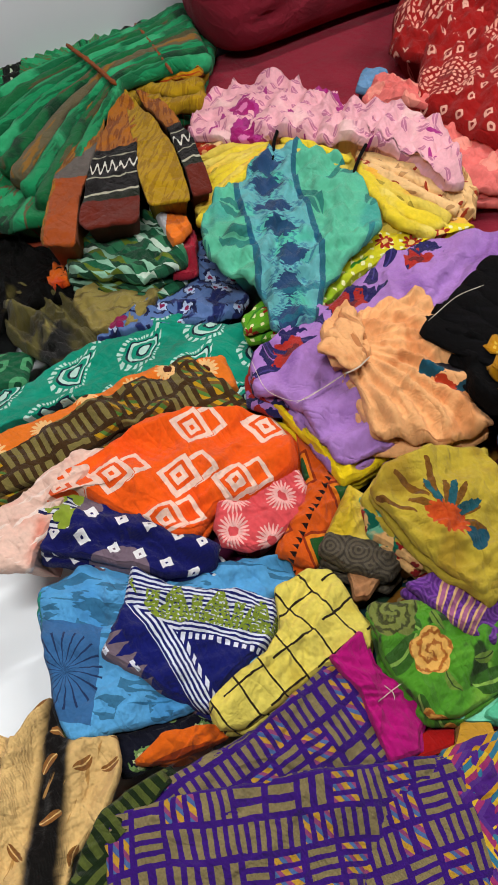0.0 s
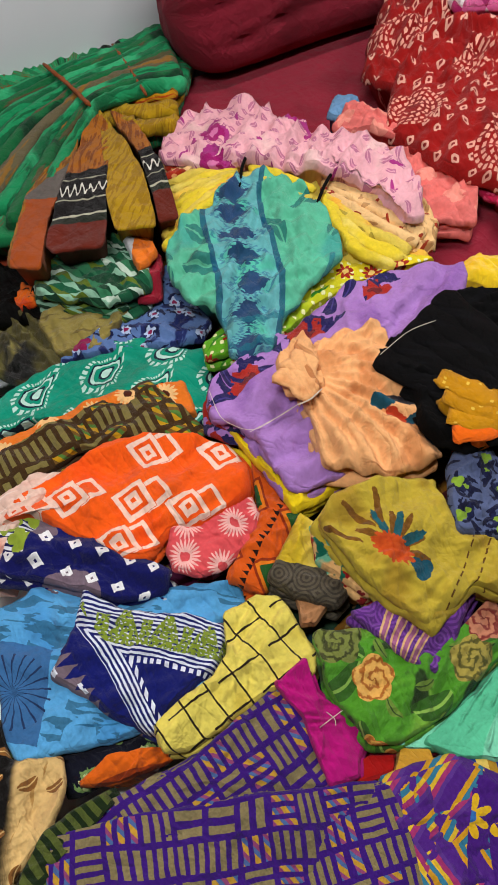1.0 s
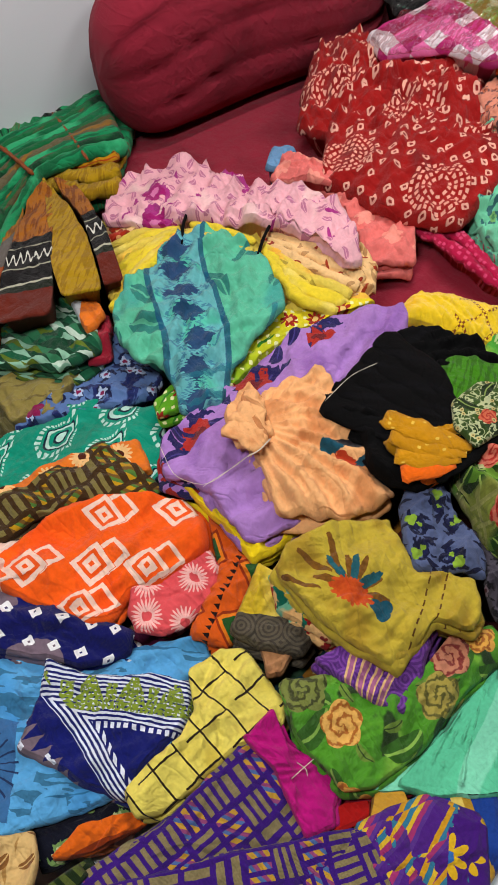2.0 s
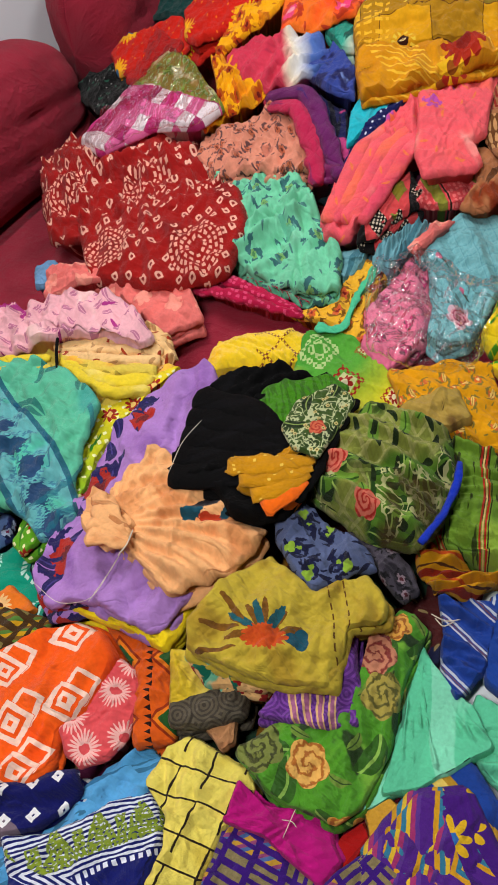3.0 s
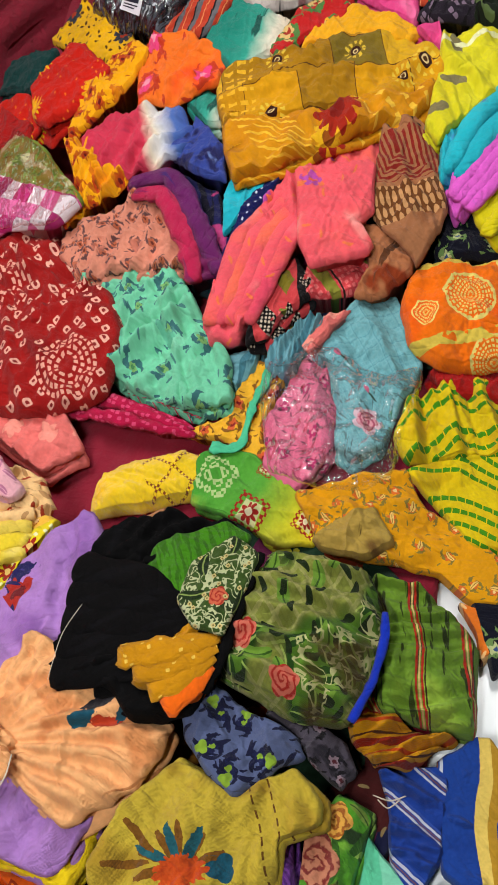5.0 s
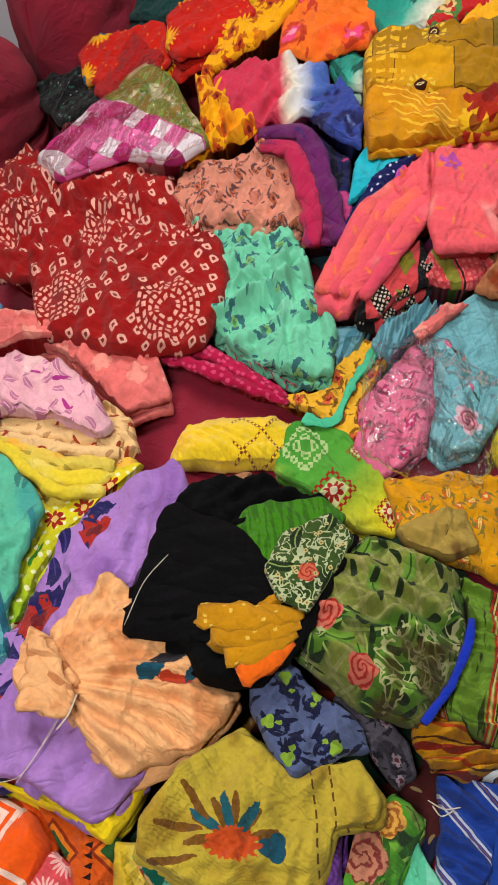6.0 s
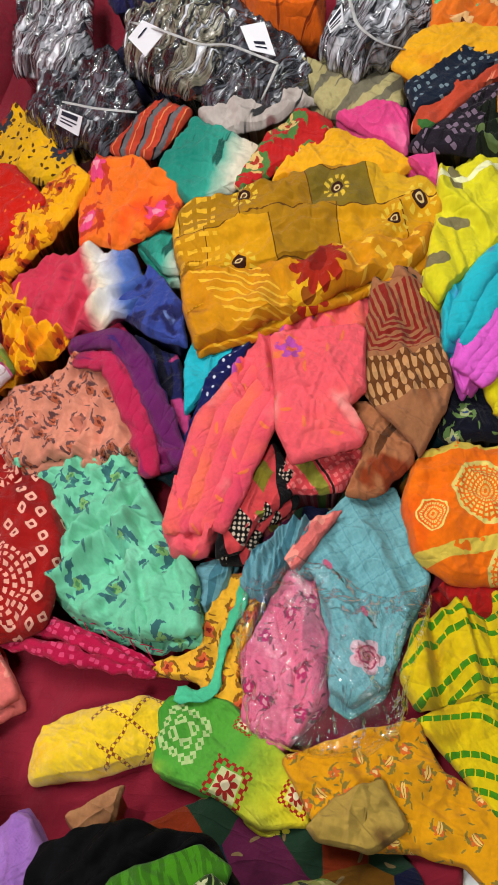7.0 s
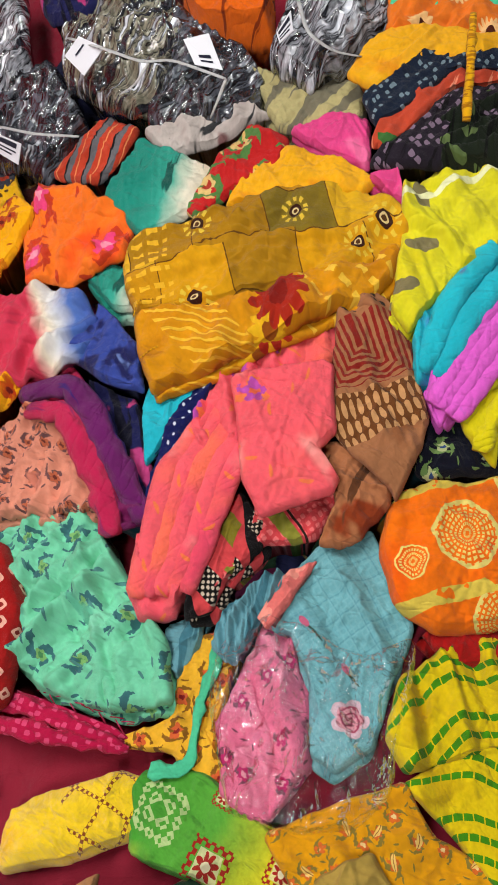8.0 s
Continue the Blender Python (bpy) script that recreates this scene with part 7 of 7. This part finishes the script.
cloth("saree_fold", ((1.863, 1.843), (1.929, 1.848), (2.023, 1.818), (2.169, 1.703), (2.138, 1.676), (2.026, 1.763), (1.894, 1.773), (1.842, 1.79)), 0.086, PILE_NAVY, "", parent=pile, folds=((0.004, 0.03, 0),), crumple=0.006)
cloth("saree_fold", ((1.876, 1.898), (1.951, 1.914), (2.014, 1.898), (2.108, 1.808), (2.186, 1.718), (2.161, 1.696), (2.045, 1.781), (1.949, 1.838), (1.895, 1.835)), 0.086, YELLOW_SILK, "plain golden yellow folds", parent=pile, folds=((0.004, 0.03, 0),), crumple=0.006)
cloth("saree_fold", ((1.996, 1.904), (2.064, 1.959), (2.146, 1.87), (2.222, 1.748), (2.186, 1.717), (2.09, 1.821)), 0.079, ORANGE_LINING, "", parent=pile, folds=((0.01, 0.05, -20),))
cloth("saree_fold", ((2.036, 1.933), (2.121, 2.012), (2.345, 1.851), (2.235, 1.757)), 0.071, RIBBON_MINT, "plain mint green fold", parent=pile)
cloth("silk_scarf", ((1.174, 1.758), (1.218, 1.792), (1.374, 1.742), (1.343, 1.726), (1.179, 1.69), (1.115, 1.678)), -0.008, CYAN, "turquoise silk scarf under the mustard saree", category="scarf")
cloth("beaded_cloth", ((1.067, 1.625), (1.194, 1.708), (1.356, 1.732), (1.344, 1.712), (1.195, 1.661), (1.085, 1.608)), -0.012, NAVY_BEAD, "navy cloth edged with white beads")
cloth("folded_cloth", ((1.278, 2.053), (1.347, 2.004), (1.296, 1.919), (1.269, 1.95)), 0.002, TEAL_DYE, "teal silk fold under the mustard saree", layers=2)
cloth("folded_cloth", ((0.953, 1.469), (1.035, 1.446), (0.989, 1.409), (0.915, 1.387), (0.913, 1.414)), -0.082, BLUE_COIL, "dusty blue cloth end hanging over the sheet", layers=2)
cloth("folded_cloth", ((0.391, 0.316), (0.474, 0.325), (0.518, 0.317), (0.512, 0.223), (0.464, 0.185), (0.356, 0.257)), -0.033, BLUE_YELLOW, "blue cloth end with striped border", layers=2)
cloth("cloth_end", ((0.188, 0.279), (0.252, 0.326), (0.303, 0.328), (0.3, 0.292), (0.238, 0.272)), -0.045, RED_PLAIN, "dark red cloth end")
cloth("cloth_end", ((0.291, 0.288), (0.306, 0.342), (0.362, 0.336), (0.368, 0.308), (0.326, 0.285)), -0.027, GOLD_SHINY, "shiny gold cloth end")
cloth("cloth_end", ((0.124, 0.59), (0.196, 0.573), (0.162, 0.536), (0.136, 0.53)), -0.022, TAN, "peach brown cloth end")
cloth("cloth_end", ((0.202, 0.381), (0.335, 0.397), (0.406, 0.382), (0.4, 0.335), (0.289, 0.336)), -0.021, MINT, "mint green cloth under the green satin")
cloth("printed_cloth", ((-0.38, 0.297), (-0.341, 0.352), (-0.109, 0.344), (-0.071, 0.318), (-0.252, 0.234), (-0.273, 0.293)), -0.075, DARK_FLORAL, "dark teal printed cloth under the others")
# ---- bolsters ----
def bolster(name, a, b, depth, low, high, label):
    """A long stuffed cushion under a loose cover, with sagging wrinkles."""
    a, b = np.array(a, float), np.array(b, float)
    along = (b - a) / np.linalg.norm(b - a)
    back = np.array([-along[1], along[0]])
    ns, na = 90, 72
    s = np.linspace(-1, 1, ns)
    th = np.linspace(0, 2 * math.pi, na, endpoint=False)
    S, T = np.meshgrid(s, th, indexing="ij")
    full = (1 - np.abs(S) ** 7) ** 0.45
    cx, cz = np.cos(T), np.sin(T)
    sup = (np.abs(cx) ** 3.2 + np.abs(cz) ** 3.2) ** (-1 / 3.2)
    long = np.linalg.norm(b - a)
    u = (S + 1) / 2 * long
    v = np.where(cx < 0, sup * cz, 2 - sup * cz) * (high - low) / 2
    lines = np.abs(np.sin(math.pi * (v / 0.13 + 0.35 * u + 0.9 * value_noise(u / 0.5, v / 0.35, 8))))
    rough = 0.012 * (value_noise(u / 0.30, v / 0.10, 3) - 0.5) - 0.034 * np.exp(-lines * 6) * (0.3 + value_noise(u / 0.2, v / 0.1, 12))
    off = full * (depth / 2 * sup * cx + rough * np.sign(cx))
    mid = (a + b) / 2
    X = mid[0] + along[0] * S * long / 2 + back[0] * off
    Y = mid[1] + along[1] * S * long / 2 + back[1] * off
    Z = (low + high) / 2 + full * (high - low) / 2 * sup * cz + 0.02 * np.sin(u * 4)
    verts = np.c_[X.ravel(), Y.ravel(), Z.ravel()]
    faces = [(i * na + k, i * na + (k + 1) % na, (i + 1) * na + (k + 1) % na, (i + 1) * na + k) for i in range(ns - 1) for k in range(na)]
    org = Vector((mid[0], mid[1], low))
    ob = mesh_object(name, verts - np.array(org), faces, np.c_[u.ravel(), v.ravel()], MAROON)
    ob.location = org
    tagged(ob, label, "bolster", "bolsters by the wall")
    return ob


bolster("bolster", (-0.22, 2.275), (0.66, 2.783), 0.30, 0.02, 0.47, "long maroon covered bolster leaning on the wall")
bolster("bolster", (0.70, 2.72), (1.75, 3.31), 0.34, 0.05, 0.62, "second maroon bolster partly behind the fabrics")


# ---- cords, straps and films ----
def over(points, lift):
    """Points of a cord lying on the heap, lifted by the top of what is under it."""
    return [(x, y, float(heap(np.array(x), np.array(y))) + h + lift) for x, y, h in points]



def fan(name, starts, mids, ends, radii, flat, materials, parent, wobble=0.5, label=""):
    """Rolled folds side by side: the first and last one are given, the others lie evenly between them."""
    count = len(materials)
    for k, material in enumerate(materials):
        f = k / max(1, count - 1)
        pts = [tuple(Vector(a).lerp(Vector(b), f)) for a, b in (starts, *mids, ends)]
        tube(name, pts, radii, material, parent, sides=18, wobble=wobble, flat=flat, label=label if k == 0 else "")


# green saree folds that run through both ties
fan("saree_fold", [(-0.246, 2.361, 0.135), (-0.156, 2.096, 0.135)], ([(-0.333, 2.219, 0.160), (-0.263, 2.049, 0.160)], [(-0.502, 2.121, 0.165), (-0.387, 1.968, 0.165)], [(-0.665, 2.011, 0.145), (-0.451, 1.811, 0.145)]), [(-0.837, 1.908, 0.085), (-0.498, 1.459, 0.165)],
    (0.022, 0.019, 0.013, 0.022, 0.026), 1.25, (GREEN_A, GREEN_B, GREEN_A, GREEN_A, GREEN_B, GREY_FOLD, GREEN_A, GREEN_B, GREEN_A), bundle, 0.3)
fan("saree_fold", [(-0.186, 2.166, 0.115), (-0.159, 1.893, 0.159)], ([(-0.271, 2.123, 0.125), (-0.258, 1.897, 0.143)],), [(-0.424, 2.054, 0.125), (-0.396, 1.989, 0.125)], (0.03, 0.026, 0.014), 0.7, (MUSTARD_PLAIN, RUST_STRIPE, MUSTARD_PLAIN, MUSTARD_PLAIN), bundle, 0.9)
# pastel folds that run out from the two ties
fan("saree_fold", [(-0.197, 1.714, 0.157), (-0.157, 1.377, 0.216)], ([(-0.102, 1.699, 0.193), (-0.084, 1.487, 0.226)],), [(0.003, 1.659, 0.218), (0.005, 1.605, 0.225)], (0.014, 0.014, 0.008), 0.9, (PEACH_PRINT, PEACH_PRINT, YELLOW_PASTEL, YELLOW_SOFT, YELLOW_PASTEL, YELLOW_SOFT, YELLOW_SOFT, YELLOW_PASTEL, YELLOW_SOFT), pastel, 0.8)
fan("saree_fold", [(0.443, 1.401, 0.254), (0.351, 1.294, 0.241)], ([(0.331, 1.473, 0.271), (0.268, 1.325, 0.262)],), [(0.204, 1.559, 0.249), (0.200, 1.503, 0.251)], (0.017, 0.016, 0.009), 0.9, (PEACH_PRINT, PEACH_PRINT, PEACH_PRINT, YELLOW_PASTEL, YELLOW_SOFT, YELLOW_SOFT), pastel, 0.7)
fan("saree_fold", [(0.034, 1.617, 0.244), (0.021, 1.593, 0.244)], ([(0.111, 1.568, 0.260), (0.109, 1.530, 0.263)],), [(0.184, 1.510, 0.268), (0.176, 1.482, 0.269)], (0.012, 0.014, 0.010), 0.8, (YELLOW_SOFT, YELLOW_PASTEL), pastel, 0.8)
# black bundle: flaps that spread from the tie
fan("saree_flap", [(0.417, 1.144, 0.316), (0.289, 1.003, 0.302)], ([(0.493, 1.048, 0.319), (0.405, 0.925, 0.303)],), [(0.566, 0.896, 0.296), (0.533, 0.862, 0.291)], (0.034, 0.03, 0.012), 0.45, (BLACK, BLACK, BLACK, BLACK, BLACK), blackb, 0.3)
fan("saree_flap", [(0.395, 0.945, 0.322), (0.410, 0.831, 0.301)], ([(0.472, 0.901, 0.319), (0.450, 0.829, 0.307)],), [(0.548, 0.869, 0.306), (0.511, 0.839, 0.303)], (0.026, 0.024, 0.011), 0.26, (GOLD, GOLD, GOLD, ORANGE_PLAIN), blackb, 0.5, "gold folds")
fan("saree_flap", [(0.333, 0.944, 0.280), (0.354, 0.895, 0.271)], ([(0.400, 0.906, 0.280), (0.412, 0.864, 0.272)],), [(0.512, 0.861, 0.272), (0.484, 0.838, 0.270)], (0.022, 0.02, 0.012), 0.5, (BLACK, BLACK), blackb, 0.3)
# long coral folds
fan("scarf_fold", [(1.352, 1.712, 0.335), (1.508, 1.650, 0.335)], ([(1.116, 1.619, 0.348), (1.217, 1.550, 0.343)],), [(0.948, 1.511, 0.277), (1.014, 1.462, 0.273)], (0.020, 0.024, 0.022), 0.8, (CORAL, CORAL, CORAL, CORAL, CORAL), coral_scarf, 0.25)
# orchid and cyan folds
fan("cloth_fold", [(1.914, 1.452, 0.391), (1.832, 1.369, 0.347)], ([(1.726, 1.427, 0.380), (1.695, 1.360, 0.349)],), [(1.554, 1.386, 0.341), (1.564, 1.343, 0.323)], (0.022, 0.02, 0.018), 0.8, (ORCHID, ORCHID, ORCHID, ORCHID), orchid, 0.25)
fan("cloth_fold", [(1.869, 1.511, 0.418), (1.887, 1.471, 0.400)], ([(1.717, 1.486, 0.407), (1.717, 1.446, 0.390)],), [(1.580, 1.437, 0.363), (1.595, 1.411, 0.354)], (0.024, 0.026, 0.02), 0.8, (CYAN, CYAN), cyan_cloth, 0.25)
# magenta scarf folds and pink twist
fan("scarf_fold", [(1.030, 1.955, 0.386), (1.019, 1.918, 0.380)], ([(1.116, 1.878, 0.409), (1.070, 1.846, 0.395)], [(1.079, 1.710, 0.364), (1.036, 1.719, 0.359)]), [(1.046, 1.594, 0.316), (0.988, 1.617, 0.313)], (0.018, 0.026, 0.026, 0.022), 0.7, (SILK_PURPLE, SILK_MAGENTA), magenta_silk, 0.5)
fan("scarf_fold", [(0.600, 1.648, 0.185), (0.593, 1.614, 0.182)], ([(0.680, 1.548, 0.203), (0.668, 1.499, 0.197)],), [(0.778, 1.371, 0.173), (0.778, 1.358, 0.170)], (0.016, 0.016, 0.008), 0.9, (PINK_ROPE, PINK_ROPE), rope, 0.9)
fan("scarf_fold", [(1.576, 1.340, 0.310), (1.561, 1.281, 0.285)], ([(1.641, 1.351, 0.327), (1.642, 1.313, 0.309)],), [(1.812, 1.376, 0.328), (1.776, 1.326, 0.302)], (0.016, 0.018, 0.018), 0.8, (YELLOW_LIME, YELLOW_LIME), twist, 0.8)
# gathered neck of the peach cloth
fan("gathered_fold", [(0.098, 0.961, 0.310), (0.144, 1.035, 0.313)], ([(0.123, 0.933, 0.312), (0.156, 0.964, 0.313)],), [(0.154, 0.900, 0.303), (0.169, 0.919, 0.304)], (0.02, 0.016, 0.009), 0.6, (PEACH, PEACH, PEACH, PEACH), peach, 0.8)

tube("tie_cord", [(-0.546, 2.115, 0.190), (-0.472, 2.034, 0.190), (-0.395, 1.932, 0.190)], 0.006, CORD_RUST, bundle, wobble=0.8, label="rust twisted cord")
tube("tie_cord", [(-0.366, 2.223, 0.180), (-0.308, 2.113, 0.180), (-0.250, 1.988, 0.180)], 0.004, CORD_RUST, bundle, wobble=0.8)
tube("tie_cord", [(0.031, 1.672, 0.252), (0.015, 1.605, 0.257), (0.010, 1.544, 0.250)], 0.004, CORD_BLACK, pastel, label="black cord")
tube("tie_cord", [(0.229, 1.562, 0.285), (0.204, 1.507, 0.284), (0.182, 1.444, 0.270)], 0.004, CORD_BLACK, pastel, label="black cord")
tube("tie_cord", [(0.694, 0.953, 0.305), (0.599, 0.895, 0.298), (0.539, 0.850, 0.293), (0.475, 0.816, 0.291)], 0.010, CORD_BLACK, blackb, wobble=0.6, label="black cloth tie")
tube("tie_ribbon", [(0.808, 0.759, 0.224), (0.772, 0.720, 0.216), (0.708, 0.679, 0.212), (0.642, 0.654, 0.214)], 0.008, RIBBON_BLUE, blackb, wobble=0.5, label="blue ribbon tie")
for line, wide in (([(-0.038, 0.954, 0.265), (-0.013, 0.884, 0.261), (0.047, 0.859, 0.256), (0.092, 0.892, 0.256), (0.125, 0.919, 0.256)], 0.0006), ([(0.284, 0.970, 0.352), (0.341, 1.025, 0.357), (0.394, 1.047, 0.358)], 0.0006), ([(0.165, 0.354, 0.120), (0.189, 0.372, 0.118), (0.206, 0.384, 0.117)], 0.0007), ([(0.177, 0.379, 0.124), (0.192, 0.369, 0.119), (0.193, 0.358, 0.116)], 0.0007),
                   ([(0.611, 0.572, 0.087), (0.628, 0.548, 0.076), (0.658, 0.540, 0.068)], 0.0012), ([(0.613, 0.562, 0.085), (0.616, 0.541, 0.078), (0.643, 0.541, 0.073)], 0.0012), ([(0.145, 0.929, 0.264), (0.115, 0.903, 0.263), (0.043, 0.856, 0.264)], 0.0007)):
    tagged(tube("thread", line, wide, STRING), "thin white thread lying on the cloths", "thread", "loose threads")
for line in ([(1.270, 1.863, 0.471), (1.301, 1.882, 0.482), (1.323, 1.858, 0.480)], [(1.224, 1.788, 0.453), (1.244, 1.787, 0.456), (1.264, 1.781, 0.458)]):
    tagged(tube("thread", line, 0.0013, TASSEL), "loose yellow thread on the mustard saree", "thread", "loose threads")
tube("tie_cord", [(0.131, 0.881, 0.317), (0.155, 0.893, 0.317), (0.177, 0.917, 0.318)], 0.0014, STRING, peach, label="white string")

ribbon = tagged(tube("tied_ribbon", [*[(1.012, 1.375, 0.198), (0.967, 1.354, 0.190), (0.906, 1.322, 0.180), (0.874, 1.292, 0.172), (0.829, 1.263, 0.165), (0.809, 1.281, 0.168), (0.790, 1.309, 0.173)]], (0.014, 0.009, 0.012, 0.007, 0.012, 0.016), RIBBON_MINT, wobble=1.3, flat=0.45, sides=12), "mint green ribbon tied round the yellow scarf", "ribbon")
tassel = tagged(tube("tassel", [(2.085, 1.767, 0.677), (2.038, 1.729, 0.652), (1.983, 1.686, 0.595), (1.951, 1.662, 0.570)], 0.008, TASSEL, wobble=0.9), "yellow tassel cord on the saree pile", "tassel")

for pts, packet in (([(1.368, 2.441, 0.584), (1.393, 2.326, 0.599), (1.455, 2.252, 0.587)], packet_b), ([(1.572, 2.402, 0.692), (1.578, 2.273, 0.709), (1.607, 2.173, 0.695), (1.650, 2.147, 0.690), (1.702, 2.046, 0.655)], packet_c), ([(1.612, 2.166, 0.695), (1.571, 2.163, 0.673), (1.551, 2.205, 0.646)], packet_c),
            ([(1.702, 2.046, 0.655), (1.669, 2.042, 0.626), (1.651, 2.053, 0.595)], packet_d), ([(1.911, 2.055, 0.706), (1.854, 1.969, 0.693), (1.868, 1.917, 0.666), (1.919, 1.896, 0.637)], packet_e)):
    tube("packing_strap", pts, 0.004, STRAP_WHITE, packet, flat=0.4, label="white plastic strap")


def paper_label(corners, bars, packet):
    """A paper label, lying on a packet, with rows of unreadable print as bars."""
    p = [Vector(c) for c in corners]
    bm = bmesh.new()
    up = (p[1] - p[0]).cross(p[3] - p[0]).normalized()
    if up.z < 0:
        up = -up
    lo = [bm.verts.new(q) for q in p]
    hi = [bm.verts.new(q + up * 0.0015) for q in p]
    bm.faces.new(lo)
    bm.faces.new(hi)
    for i in range(4):
        bm.faces.new((lo[i], lo[(i + 1) % 4], hi[(i + 1) % 4], hi[i]))
    bmesh.ops.recalc_face_normals(bm, faces=bm.faces)
    me = bpy.data.meshes.new("paper_label")
    bm.to_mesh(me)
    bm.free()
    me.materials.append(PAPER)
    ob = tagged(new("paper_label", me), "white paper label with dark print")
    ob.parent = packet
    ob.matrix_parent_inverse = Matrix.Translation(-packet.location)
    for s0, s1, t0, t1 in bars:
        q = [p[0].lerp(p[1], s).lerp(p[3].lerp(p[2], s), t) + up * 0.002 for s, t in ((s0, t0), (s1, t0), (s1, t1), (s0, t1))]
        mb = bpy.data.meshes.new("print_bar")
        mb.from_pydata([tuple(v) for v in q], [], [(0, 1, 2, 3)])
        mb.materials.append(INK)
        new("print_bar", mb).parent = ob
    return ob


paper_label(((1.357, 2.435, 0.575), (1.361, 2.329, 0.594), (1.333, 2.320, 0.563), (1.332, 2.429, 0.550)), ((0.12, 0.85, 0.1, 0.35), (0.12, 0.85, 0.48, 0.56), (0.12, 0.7, 0.66, 0.74)), packet_b)
paper_label(((1.821, 2.020, 0.694), (1.859, 2.016, 0.721), (1.827, 1.976, 0.710), (1.804, 1.993, 0.691)), ((0.1, 0.9, 0.15, 0.4), (0.1, 0.9, 0.55, 0.65), (0.1, 0.8, 0.75, 0.85)), packet_e)
paper_label(((1.701, 2.163, 0.698), (1.735, 2.122, 0.706), (1.711, 2.063, 0.662), (1.684, 2.115, 0.670)), ((0.3, 0.75, 0.6, 0.7), (0.3, 0.75, 0.78, 0.84)), packet_d)
paper_label(((1.536, 2.364, 0.683), (1.573, 2.347, 0.712), (1.587, 2.278, 0.703), (1.530, 2.291, 0.668)), ((0.3, 0.8, 0.3, 0.36),), packet_c)


def film(name, foot, top, label):
    """Crinkled clear plastic, an open thin sheet lying on what it covers."""
    ob = cloth(name, foot, top, FILM, label, category="plastic film", thick=0.02, crumple=0.012, dome=0.015, n=150, rings=34, drop=0.0, group="plastic films")
    ob.visible_shadow = False
    return ob


film("plastic_film", ((0.931, 1.304), (1.017, 1.358), (1.095, 1.344), (1.136, 1.265), (1.174, 1.186), (1.259, 1.157), (1.18, 1.101), (1.103, 1.056), (1.055, 1.021), (0.968, 1.023), (0.896, 1.072), (0.841, 1.163)), -0.02, "crinkled clear plastic bag round the folded cloths")
film("plastic_film", ((0.559, 2.282), (0.673, 2.306), (0.907, 2.334), (0.927, 2.208), (0.901, 1.971), (0.817, 1.983), (0.726, 2.095), (0.584, 2.159)), 0.065, "shiny clear plastic round a pink packet")


def fringe(line, out, count, material, parent):
    """Loose threads along the end of a scarf."""
    p = [Vector(q) for q in line]
    for k in range(count):
        f = (k + 0.5) / count * (len(p) - 1)
        a = p[int(f)].lerp(p[min(int(f) + 1, len(p) - 1)], f - int(f))
        w = Vector((out[0] + 0.012 * math.sin(k * 2.3), out[1] + 0.012 * math.cos(k * 1.7), -0.01))
        tube("fringe_thread", [a, a + 0.5 * w + Vector((0, 0, 0.004)), a + w], 0.0011, material, parent, sides=4)


fringe([(1.213, 1.785, 0.374), (1.143, 1.684, 0.342), (1.071, 1.609, 0.316)], (0.028, -0.004), 22, NAVY_BEAD, navy_scarf)
fringe([(0.717, 1.547, 0.203), (0.768, 1.462, 0.197), (0.806, 1.383, 0.186)], (0.008, -0.016), 16, PINK_ROPE, rope)
